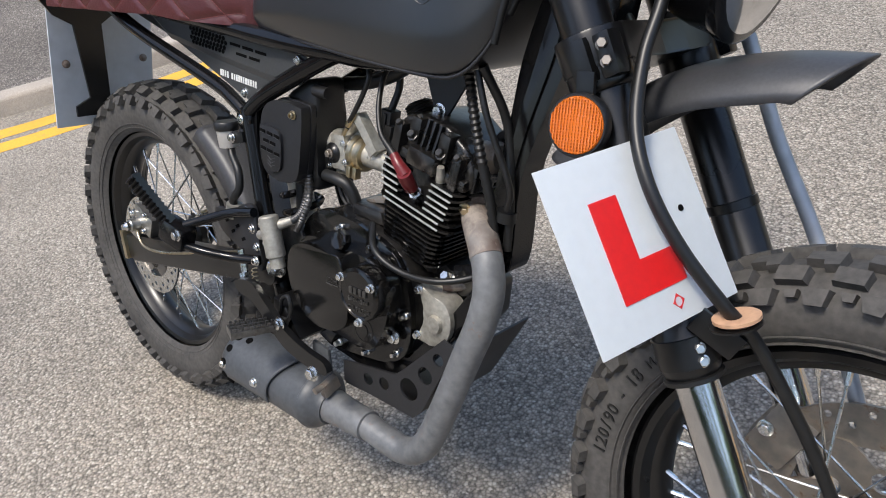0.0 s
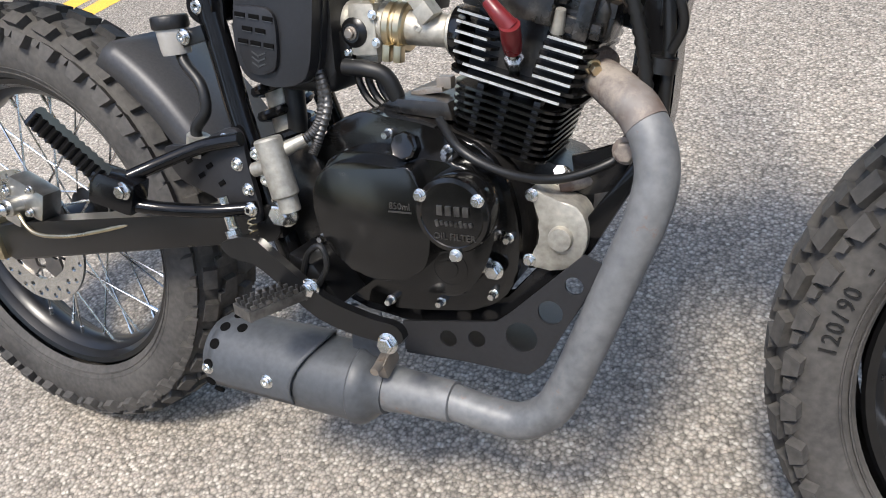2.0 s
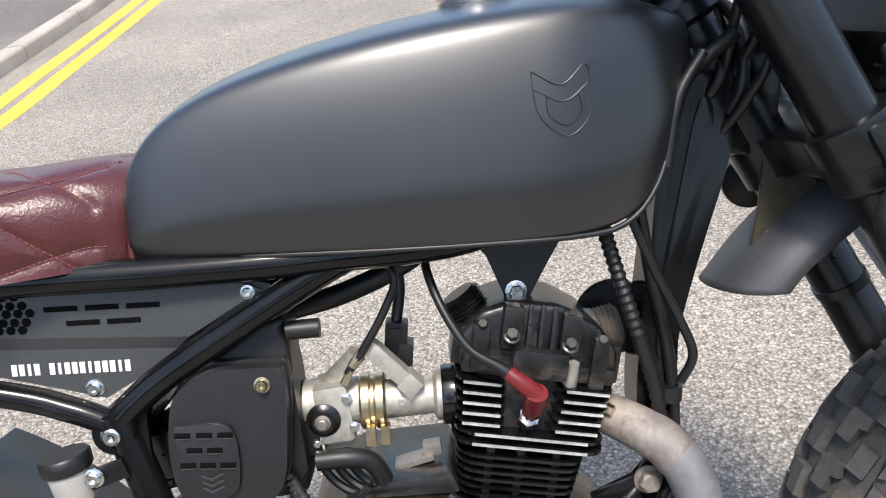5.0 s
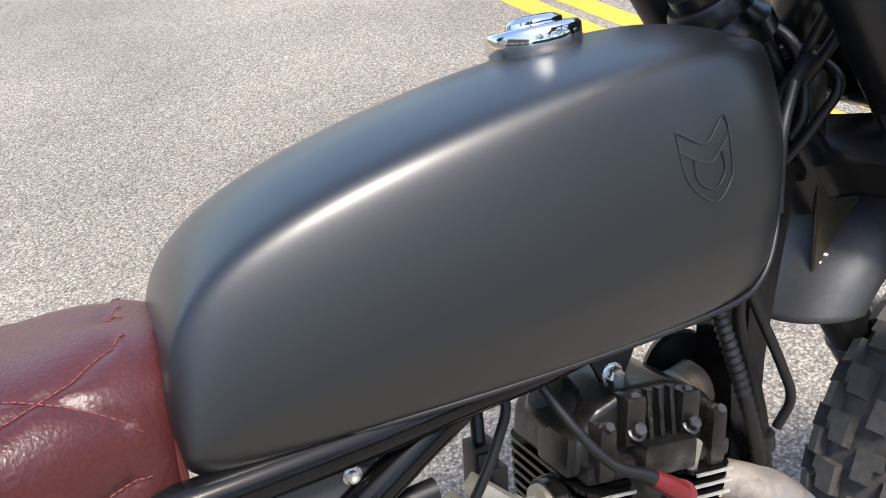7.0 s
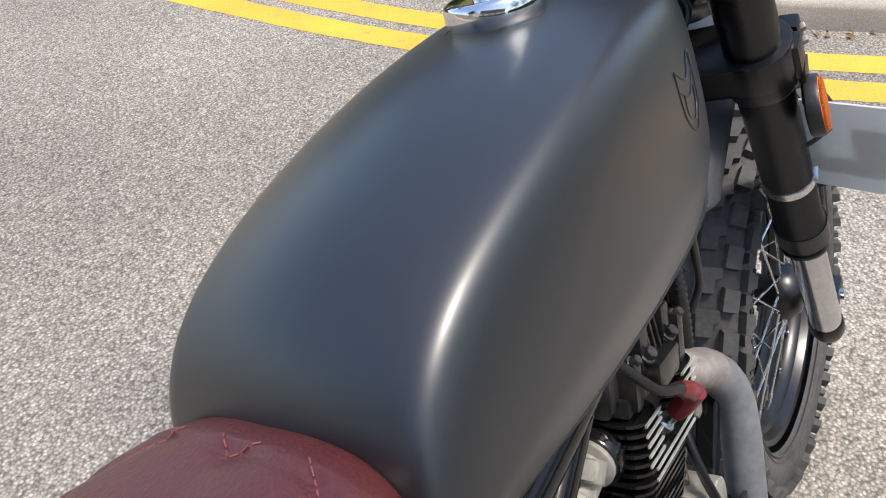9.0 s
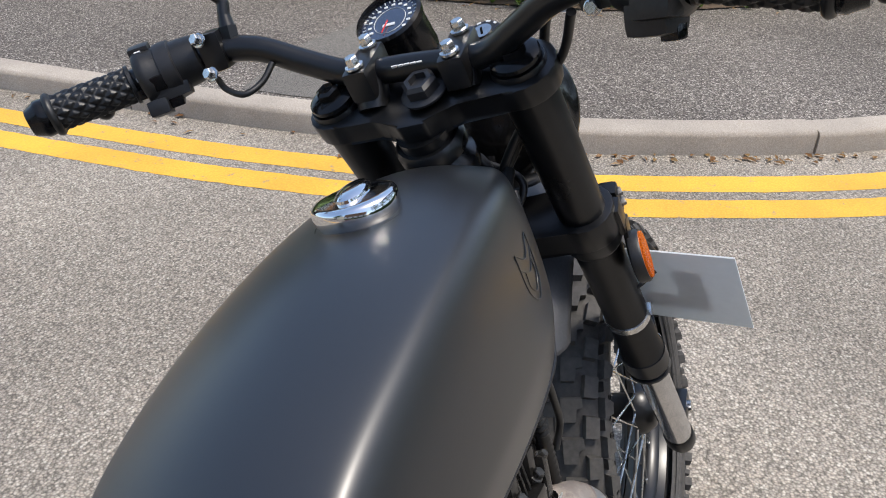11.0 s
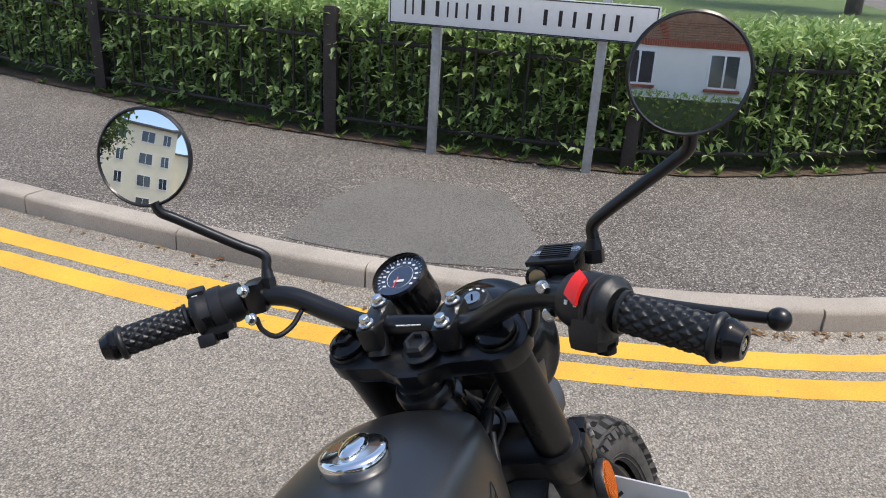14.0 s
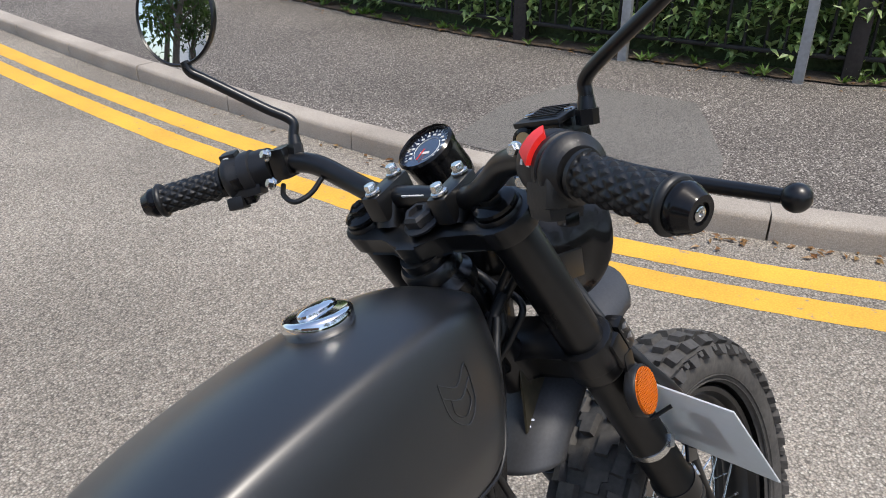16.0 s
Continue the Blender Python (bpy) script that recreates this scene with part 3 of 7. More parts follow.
# tank: cross-sections from back to front: x, bottom, top, half width
TANK = [(0.4515, 0.775, 0.79, 0.083), (0.453, 0.77, 0.812, 0.092), (0.459, 0.767, 0.838, 0.098), (0.475, 0.765, 0.862, 0.102), (0.5, 0.762, 0.881, 0.105), (0.54, 0.758, 0.896, 0.109), (0.6, 0.75, 0.908, 0.114), (0.67, 0.741, 0.916, 0.117), (0.74, 0.734, 0.919, 0.116), (0.79, 0.731, 0.918, 0.113), (0.825, 0.735, 0.914, 0.107), (0.85, 0.757, 0.907, 0.098), (0.868, 0.79, 0.899, 0.086), (0.884, 0.815, 0.891, 0.07), (0.896, 0.835, 0.883, 0.052), (0.901, 0.848, 0.876, 0.035)]
SECT = [(0.0, 0.0), (0.5, 0.0), (0.79, 0.0), (0.862, 0.006), (0.892, 0.04), (0.938, 0.15), (0.962, 0.225), (0.965, 0.29), (0.953, 0.45), (0.925, 0.65), (0.88, 0.79), (0.848, 0.85), (0.8, 0.89), (0.72, 0.915), (0.5, 0.955), (0.25, 0.988), (0.0, 1.0)]
bm = bmesh.new()
full = [(y, z) for y, z in SECT] + [(-y, z) for y, z in SECT[-2:0:-1]]
TANK = [(x, b, t, w * 0.92) for x, b, t, w in TANK]
rows = [[bm.verts.new((x, w * y, b + (t - b) * z)) for y, z in full] for x, b, t, w in TANK]
for r1, r2 in zip(rows, rows[1:]):
    for j in range(len(full)):
        i = (j + 1) % len(full)
        bm.faces.new((r1[j], r1[i], r2[i], r2[j]))
bm.faces.new(rows[0])
bm.faces.new(rows[-1])
tank = part("fuel_tank", bm, TANK_PAINT, bike, "satin black steel teardrop tank", 80)
sub = tank.modifiers.new("round", "SUBSURF")
sub.levels = sub.render_levels = 2
# seam lip under the tank
bm = bmesh.new()
tube(bm, [(x_, y_ * 0.945, z_ + 0.002) for x_, y_, z_ in ((0.458, -0.07, 0.768), (0.5, -0.083, 0.761), (0.6, -0.094, 0.749), (0.7, -0.097, 0.738), (0.79, -0.094, 0.73), (0.825, -0.089, 0.735), (0.85, -0.081, 0.757), (0.868, -0.07, 0.79))], 0.0022, 12)
part("tank_seam", bm, BLACK_MATT, tank)
# raised shield emblem on the side
def on_tank(x, z, lift=0.0006):
    """A point on the tank's right flank."""
    for (x0, b0, t0, w0), (x1, b1, t1, w1) in zip(TANK, TANK[1:]):
        if x0 <= x <= x1:
            f = (x - x0) / (x1 - x0)
            b, t, w = b0 + (b1 - b0) * f, t0 + (t1 - t0) * f, w0 + (w1 - w0) * f
    k = (z - b) / (t - b)
    for (y0, k0), (y1, k1) in zip(SECT[3:], SECT[4:]):
        if k0 <= k <= k1:
            return Vector((x, -(w * (y0 + (y1 - y0) * (k - k0) / (k1 - k0))) - lift, z))


for pts in ([(0.762, 0.853), (0.783, 0.84), (0.803, 0.852), (0.803, 0.825), (0.798, 0.812), (0.783, 0.803), (0.768, 0.814), (0.762, 0.828), (0.762, 0.853)], [(0.762, 0.84), (0.783, 0.828), (0.803, 0.839)], [(0.771, 0.833), (0.771, 0.82), (0.783, 0.811), (0.795, 0.819), (0.795, 0.832)]):
    bm = bmesh.new()
    tube(bm, [on_tank(0.784 + (x - 0.7825) * 0.98, 0.832 + (z - 0.828) * 0.98, -0.0001) for x, z in pts], 0.0006, 6, 4)
    part("tank_emblem", bm, TANK_PAINT, tank, "embossed plain shield emblem")
# filler cap
bm = bmesh.new()
CAP = Matrix.Translation((0.741, 0, 0.913)) @ Matrix.Rotation(radians(3), 4, "Y") @ Matrix.Diagonal((0.84, 0.84, 0.95, 1))
lathe(bm, [(0.036, 0), (0.037, 0.004), (0.0385, 0.006), (0.039, 0.016), (0.037, 0.0185), (0.033, 0.0195), (0.03, 0.0195), (0.02, 0.0205), (0.0, 0.021)], CAP, 48, False)
cap = part("filler_cap", bm, CHROME, tank, "polished chrome filler cap")
bm = bmesh.new()
lathe(bm, [(0.024, 0.0), (0.0235, 0.003), (0.019, 0.0055), (0.011, 0.0068), (0, 0.007)], CAP @ Matrix.Translation((0.003, 0, 0.0195)) @ Matrix.Rotation(radians(8), 4, "Z") @ Matrix.Diagonal((1.15, 0.6, 1, 1)), 36, False)
part("cap_grip", bm, CHROME, cap)
bm = bmesh.new()
lathe(bm, [(0.04, -0.006), (0.043, -0.002), (0.041, 0.001), (0.036, 0.001)], CAP, 40)
part("cap_seal", bm, HOSE, cap)

# seat: quilted pad
bm = bmesh.new()
NX, NY = 170, 150
QUILT_D, QUILT_K = 0.108, 1.75


def quilt(x, arc):
    """Distance to the nearest quilting seam of the two crossing sets."""
    arc = max(arc, 0.035 + arc * 0.5)
    ways = []
    for sg in (1, -1):
        p = (x - 0.405 + sg * (arc - 0.14) * QUILT_K) / QUILT_D
        ways.append(abs(p - round(p)) * QUILT_D / math.sqrt(1 + QUILT_K**2))
    return min(ways)


seat_rows, seat_pts = [], []
for i in range(NX + 1):
    u = i / NX
    x = 0.462 - u * 0.60
    halfw = 0.072 + 0.053 * min(1, u * 5) ** 0.8 - 0.02 * max(0, u - 0.6)
    top = 0.845 + 0.006 * min(1, u * 4) + 0.02 * max(0, u - 0.55)
    bot = 0.766 + 0.012 * min(1.0, u * 3)
    if u < 0.06:
        k = 1 - (1 - u / 0.06) ** 2
        top = bot + (top - bot) * (0.88 + 0.12 * k)
    prof = []
    for j in range(NY + 1):
        w_ = -1 + 2 * j / NY
        q = math.copysign(1 - (1 - abs(w_) ** 1.35) ** 2.2, w_) * math.pi * 0.5
        prof.append(Vector((0, halfw * abs(math.sin(q)) ** 0.72 * (1 if q > 0 else -1), bot + (top - bot) * max(0.0, math.cos(q)) ** 0.42)))
    arcs = [0.0] * (NY + 1)
    for j in range(NY // 2 + 1, NY + 1):
        arcs[j] = arcs[j - 1] + (prof[j] - prof[j - 1]).length
        arcs[NY - j] = arcs[j]
    row, line = [], []
    for j in range(NY + 1):
        v = -1 + 2 * j / NY
        t_ = prof[min(j + 1, NY)] - prof[max(j - 1, 0)]
        nn = Vector((0, -t_.z, t_.y)).normalized()
        xb = x - 0.013 * v * v * max(0.0, 1 - u * 2.5)
        g = quilt(xb, arcs[j])
        dent = -0.004 * math.exp(-g / 0.005) if 0.03 < u else 0.0
        row.append(bm.verts.new(prof[j] + Vector((xb, 0, 0)) + nn * (dent + 0.0008 * noise.noise(Vector((x * 14, arcs[j] * 14, 0))))))
        line.append((row[-1].co.copy(), nn, arcs[j]))
    seat_pts.append(line)
    seat_rows.append(row)
for r1, r2 in zip(seat_rows, seat_rows[1:]):
    for j in range(NY):
        bm.faces.new((r1[j], r1[j + 1], r2[j + 1], r2[j]))
bm.faces.new(seat_rows[0])
bm.faces.new(seat_rows[-1])
seat = part("seat", bm, LEATHER, bike, "burgundy leather seat quilted in diamonds", 70)
# stitches along the quilting lines
bm = bmesh.new()


def seam_point(i, half, sg, n):
    """Where seam n crosses row i on one half of the seat, with its normal."""
    cells = seat_pts[i][NY // 2 :] if half > 0 else seat_pts[i][NY // 2 :: -1]
    for (c1, n1, a1), (c2, n2, a2) in zip(cells, cells[1:]):
        lag = []
        for c, arc in ((c1, a1), (c2, a2)):
            lag.append((c.x - 0.405 + sg * (max(arc, 0.035 + arc * 0.5) - 0.14) * QUILT_K) / QUILT_D - n)
        if lag[0] * lag[1] <= 0 and lag[0] != lag[1]:
            f = lag[0] / (lag[0] - lag[1])
            return c1.lerp(c2, f), n1.lerp(n2, f).normalized()
    return None


for half, sg, n in itertools.product((-1, 1), (-1, 1), range(-9, 6)):
    for i in range(4, NX - 2):
        one, two = seam_point(i, half, sg, n), seam_point(i + 1, half, sg, n)
        if one and two and (two[0] - one[0]).length < 0.012:
            rod(bm, one[0].lerp(two[0], 0.12) + one[1] * 0.0006, one[0].lerp(two[0], 0.8) + two[1] * 0.0006, 0.00045, seg=5)
tagged(part("stitching", bm, STITCH, seat, "red thread stitching", 0), kind="stuff")
bm = bmesh.new()
edge = []
for k in range(25):
    v = -1 + 2 * k / 24
    q = v * math.pi * 0.5
    edge.append((0.4625 - 0.013 * v * v, 0.071 * (abs(math.sin(q)) ** 0.72) * (1 if v > 0 else -1), 0.768 + 0.058 * max(0.0, math.cos(q)) ** 0.42))
tube(bm, edge, 0.0028, 8, 3)
part("piping", bm, PIPING, seat)

# frame tubes, both sides
for sy in (-1, 1):
    for name, pts, r in (
        ("frame_rail", [(0.86, sy * 0.05, 0.80), (0.72, sy * 0.066, 0.744), (0.59, sy * 0.074, 0.746), (0.48, sy * 0.079, 0.755), (0.36, sy * 0.082, 0.768), (0.1, sy * 0.084, 0.792), (-0.08, sy * 0.082, 0.811)], 0.0125),
        ("frame_stay", [(0.63, sy * 0.068, 0.75), (0.584, sy * 0.07, 0.733), (0.52, sy * 0.072, 0.705), (0.457, sy * 0.073, 0.676), (0.42, sy * 0.073, 0.653), (0.403, sy * 0.073, 0.637)], 0.0118),
        ("subframe_stay", [(0.403, sy * 0.073, 0.643), (0.376, sy * 0.073, 0.659), (0.324, sy * 0.074, 0.682), (0.15, sy * 0.094, 0.748), (0.02, sy * 0.08, 0.788)], 0.0105),
        ("rear_down_tube", [(0.408, sy * 0.072, 0.65), (0.42, sy * 0.073, 0.58), (0.432, sy * 0.076, 0.52), (0.455, sy * 0.08, 0.44), (0.475, sy * 0.08, 0.37)], 0.0135),
    ):
        bm = bmesh.new()
        tube(bm, pts, r, 14)
        part(name, bm, BLACK_GLOSS, bike)
bm = bmesh.new()
lathe(bm, [(0.0, -0.082), (0.016, -0.082), (0.018, -0.079), (0.018, 0.079), (0.016, 0.082), (0, 0.082)], Matrix.Translation((0.406, 0, 0.636)) @ Matrix.Rotation(radians(90), 4, "X"), 22)
part("frame_cross_tube", bm, BLACK_GLOSS, bike)
bolt("frame_bolt", (0.406, -0.081, 0.636), (0, -1, 0), 0.0072, 0.007, STEEL, bike, "socket")
for sy in (-1, 1):
    part("frame_web", poly_block([(0.398, 0.645), (0.44, 0.668), (0.43, 0.64), (0.428, 0.6), (0.41, 0.6)], sy * 0.073 - 0.002, sy * 0.073 + 0.002, 0.001, 1), BLACK_GLOSS, bike)
part("down_tube", poly_block(round_poly([(0.893, 0.825), (0.906, 0.838), (0.938, 0.82), (0.926, 0.762), (0.893, 0.683), (0.868, 0.613), (0.862, 0.54), (0.854, 0.5), (0.83, 0.5), (0.826, 0.56), (0.838, 0.63), (0.853, 0.695), (0.866, 0.755)], 3), -0.026, 0.014, 0.009, 3), BLACK_GLOSS, bike, "broad gloss black pressed frame down tube")
part("down_tube_rib", poly_block(round_poly([(0.905, 0.812), (0.916, 0.806), (0.908, 0.762), (0.877, 0.68), (0.855, 0.61), (0.848, 0.612), (0.862, 0.68), (0.886, 0.755)], 3), -0.029, -0.025, 0.002, 2), BLACK_GLOSS, bike)
part("headstock_gusset", poly_block([(0.9, 0.86), (0.985, 0.86), (0.972, 0.79), (0.945, 0.76), (0.925, 0.765)], -0.022, 0.022, 0.006, 2), BLACK_GLOSS, bike)

# side cover panel
bm = bmesh.new()
COVER = [(0.546, 0.731), (0.527, 0.738), (0.345, 0.76), (0.12, 0.787), (0.02, 0.795), (0.2, 0.742), (0.327, 0.692), (0.402, 0.662), (0.47, 0.69), (0.543, 0.724)]
prism(bm, COVER, (0, -0.064, 0), (1, 0, 0), (0, 0, 1), 0.003)
cover = part("side_cover", bm, COVER_PAINT, bike, "matt black steel side cover with slots")
# pressed upper face with a sloping step along its lower edge
bm = bmesh.new()
face = [(0.54, 0.7285), (0.527, 0.736), (0.345, 0.758), (0.14, 0.782), (0.2, 0.7475), (0.334, 0.7245), (0.478, 0.7015)]
low = [(0.54, 0.7285), (0.527, 0.736), (0.345, 0.758), (0.14, 0.782), (0.2, 0.738), (0.334, 0.714), (0.466, 0.693)]
va = [bm.verts.new((x, -0.0715, z)) for x, z in face]
vb = [bm.verts.new((x, -0.0672, z)) for x, z in low]
bm.faces.new(va)
for k in range(len(face)):
    j_ = (k + 1) % len(face)
    bm.faces.new((va[k], va[j_], vb[j_], vb[k]))
part("cover_face", bm, COVER_PAINT, cover, smooth=20)
for x, z in ((0.387, 0.7395), (0.418, 0.7358), (0.449, 0.732), (0.401, 0.7262), (0.432, 0.7225)):
    bm = bmesh.new()
    box(bm, (x, -0.0716, z), (0.0255, 0.0012, 0.0042), (0, 6.5, 0), 0.0005)
    part("slot", bm, DARK_HOLE, cover)
for r_ in range(5):
    for q in range(11):
        x, z = 0.3635 - q * 0.0088 - (r_ % 2) * 0.0044, 0.7535 + q * 0.00105 - r_ * 0.0066
        if q == 0 and r_ in (0, 4):
            continue
        bm = bmesh.new()
        lathe(bm, [(0.0036, 0), (0.0036, 0.0008)], Matrix.Translation((x, -0.0716, z)) @ Matrix.Rotation(radians(90), 4, "X"), 6)
        part("perforation", bm, DARK_HOLE, cover, smooth=0)
for k in range(16):
    if k == 4:
        continue
    x = 0.3375 + k * 0.0058
    bm = bmesh.new()
    box(bm, (x, -0.0676, 0.6965 - k * 0.00072), (0.0042 - 0.0018 * (k % 4 == 2), 0.0008, 0.0092), (0, 7, 0))
    part("white_print_bar", bm, WHITE_PRINT, cover, smooth=0)
bolt("cover_bolt", (0.395, -0.067, 0.6715), (0, -1, 0), 0.0055, 0.005, STEEL, cover, "socket")
bolt("cover_bolt", (0.5295, -0.0715, 0.7285), (0, -1, 0), 0.0042, 0.004, STEEL, cover, "socket")

# ---- engine ----
CASE = [(0.512, 0.455), (0.53, 0.505), (0.572, 0.53), (0.605, 0.527), (0.64, 0.522), (0.672, 0.512), (0.702, 0.5), (0.725, 0.47), (0.735, 0.42), (0.728, 0.37), (0.7, 0.342), (0.65, 0.331), (0.58, 0.326), (0.53, 0.34), (0.508, 0.39)]
crank = part("crankcase", poly_block(round_poly(CASE, 3), -0.062, 0.09, 0.006), CAST_BLACK, bike, "oily black engine crankcase")
part("case_flange", poly_block([(0.51 + (x - 0.51) * 1.012 - 0.002, 0.425 + (z - 0.425) * 1.02) for x, z in round_poly(CASE, 3)], -0.072, -0.0625, 0.0025, 2), ENGINE, crank)
part("gearbox", poly_block([(0.575, 0.53), (0.665, 0.52), (0.66, 0.54), (0.6, 0.543)], -0.05, 0.06, 0.006), CAST_BLACK, crank)
part("case_nose", poly_block([(0.72, 0.49), (0.76, 0.475), (0.795, 0.45), (0.79, 0.4), (0.765, 0.37), (0.72, 0.36)], -0.02, 0.07, 0.008), CAST_BLACK, crank)
CLUTCH = round_poly([(0.535, 0.45), (0.55, 0.49), (0.585, 0.502), (0.63, 0.5), (0.665, 0.498), (0.70, 0.492), (0.722, 0.462), (0.722, 0.425), (0.705, 0.385), (0.68, 0.362), (0.64, 0.366), (0.59, 0.372), (0.552, 0.395)])
clutch = part("clutch_cover", poly_block(CLUTCH, -0.102, -0.0725, 0.013, 4), ENGINE, bike, "glossy black clutch cover with cast marks")
BULGE = round_poly([(0.54, 0.45), (0.552, 0.484), (0.585, 0.496), (0.63, 0.494), (0.652, 0.492), (0.662, 0.455), (0.665, 0.42), (0.65, 0.39), (0.6, 0.378), (0.556, 0.402)])
part("clutch_bulge", poly_block(BULGE, -0.119, -0.094, 0.016, 5), ENGINE, clutch)
bm = bmesh.new()
FIL = Matrix.Translation((0.692, -0.1, 0.455)) @ Matrix.Rotation(radians(90), 4, "X")
lathe(bm, [(0.037, 0), (0.037, 0.02), (0.035, 0.024), (0.031, 0.025), (0.03, 0.024), (0, 0.0245)], FIL, 40, False)
filt = part("filter_cover", bm, ENGINE, clutch)
bm = bmesh.new()
RIGHTSIDE = Matrix.Rotation(radians(90), 4, "X")
letter_mesh(bm, "OIL FILTER", 0.0088, Matrix.Translation((0.694, -0.1247, 0.4345)) @ RIGHTSIDE, 0.0011)
part("cast_lettering", bm, CAST_MARK, filt, "raised cast lettering", smooth=0)
for k in range(4):
    bm = bmesh.new()
    box(bm, (0.681 + k * 0.0085, -0.125, 0.4595), (0.0058, 0.0026, 0.009), (0, 0, 0), 0.0006)
    part("cast_bar", bm, CAST_MARK, filt, smooth=0)
for k in range(8):
    bm = bmesh.new()
    box(bm, (0.6775 + k * 0.0047, -0.125, 0.447 + 0.0006 * (k % 2)), (0.0032, 0.0022, 0.0042 + 0.002 * (k in (0, 5))), (0, -14, 0), 0.0004)
    part("cast_bar", bm, CAST_MARK, filt, smooth=0)
bm = bmesh.new()
letter_mesh(bm, "850ml", 0.009, Matrix.Translation((0.637, -0.1192, 0.457)) @ RIGHTSIDE, 0.0011)
part("cast_lettering", bm, CAST_MARK, clutch, "raised cast level mark", smooth=0)
bm = bmesh.new()
box(bm, (0.637, -0.1192, 0.4515), (0.024, 0.0022, 0.0012))
part("level_line", bm, CAST_MARK, clutch, smooth=0)
for x, z in ((0.662, 0.472), (0.718, 0.471), (0.694, 0.417)):
    bolt("filter_bolt", (x, -0.1235, z), (0, -1, 0), 0.0046, 0.007, STEEL, filt)
bm = bmesh.new()
lathe(bm, [(0.014, 0), (0.014, 0.01), (0.012, 0.012), (0.009, 0.011)], Matrix.Translation((0.64, -0.098, 0.508)) @ Matrix.Rotation(radians(70), 4, "X"), 8)
part("oil_plug", bm, ENGINE, clutch)
bm = bmesh.new()
lathe(bm, [(0.019, 0), (0.0185, 0.0025), (0.0165, 0.0025), (0.016, 0.001), (0.009, 0.001), (0.0085, 0.003), (0, 0.003)], Matrix.Translation((0.676, -0.1, 0.392)) @ RIGHTSIDE, 28, False)
part("inspection_boss", bm, ENGINE, clutch)
for x, z in ((0.514, 0.396), (0.526, 0.452), (0.557, 0.49), (0.606, 0.513), (0.668, 0.5), (0.726, 0.418), (0.708, 0.357), (0.65, 0.34), (0.59, 0.333), (0.533, 0.346)):
    bolt("case_bolt", (x, -0.072, z), (0, -1, 0), 0.0039, 0.011, STEEL, crank)
bolt("drain_bolt", (0.712, -0.079, 0.386), (0, -1, 0), 0.0074, 0.01, STEEL, crank)
bolt("case_bolt", (0.766, -0.03, 0.468), (0, -0.8, 0.6), 0.007, 0.016, STEEL, crank)
# silver cover ahead of the crankcase
SILV = round_poly([(0.747, 0.468), (0.765, 0.458), (0.79, 0.452), (0.8, 0.43), (0.795, 0.405), (0.775, 0.388), (0.742, 0.39), (0.75, 0.405), (0.755, 0.43), (0.75, 0.45)], 3)
silv = part("starter_cover", poly_block(SILV, -0.068, -0.035, 0.004), CAST_ALU, bike, "bare cast aluminium starter cover")
bm = bmesh.new()
lathe(bm, [(0.012, 0), (0.011, 0.006), (0, 0.0065)], Matrix.Translation((0.775, -0.068, 0.421)) @ RIGHTSIDE, 24, False)
part("cover_boss", bm, CAST_ALU, silv)
for x, z in ((0.748, 0.461), (0.744, 0.396)):
    bolt("cover_screw", (x, -0.068, z), (0, -1, 0), 0.0047, 0.007, STEEL, silv)
bm = bmesh.new()
rod(bm, (0.765, -0.04, 0.462), (0.81, -0.02, 0.47), 0.008)
part("starter_bracket", bm, RUST, silv)

# barrel and head lean forward
CYL = Matrix.Translation((0.704, 0, 0.494)) @ Matrix.Rotation(radians(16), 4, "Y")


def fin(bm, z, hx, hy, th=0.0032, cx=0.0, notch=0.0):
    """A cooling fin with rounded corners at height z of the barrel."""
    r, pts = 0.018, []
    for sx, sy, a0 in ((1, 1, 0), (-1, 1, 90), (-1, -1, 180), (1, -1, 270)):
        for k in range(5):
            a = radians(a0 + k * 22.5)
            pts.append((cx + sx * (hx - r) + r * math.cos(a), sy * (hy - r) + r * math.sin(a)))
    lo = [bm.verts.new(CYL @ Vector((x, y, z))) for x, y in pts]
    hi = [bm.verts.new(CYL @ Vector((x, y, z + th))) for x, y in pts]
    bm.faces.new(lo)
    bm.faces.new(hi)
    for k in range(len(pts)):
        j = (k + 1) % len(pts)
        bm.faces.new((lo[k], lo[j], hi[j], hi[k]))


bm = bmesh.new()
lathe(bm, [(0.041, -0.02), (0.041, 0.085)], CYL, 32)
barrel = part("cylinder_barrel", bm, CAST_BLACK, bike, "black finned cylinder barrel")
for k in range(8):
    bm = bmesh.new()
    fin(bm, 0.002 + k * 0.0072, 0.0495 + 0.0007 * k, 0.054 + 0.0006 * k, 0.0026)
    part("barrel_fin", bm, ENGINE, barrel, smooth=30)
for x in (-0.026, 0.0, 0.03):
    bm = bmesh.new()
    box(bm, (x, -0.044, 0.03), (0.007, 0.014, 0.058), (0, 0, 0), 0.002, CYL)
    part("barrel_web", bm, CAST_BLACK, barrel)
bm = bmesh.new()
box(bm, (0.004, 0, 0.105), (0.1, 0.088, 0.075), (0, 0, 0), 0.006, CYL)
head = part("cylinder_head", bm, CAST_BLACK, bike, "black finned cylinder head with bare metal fin edges")
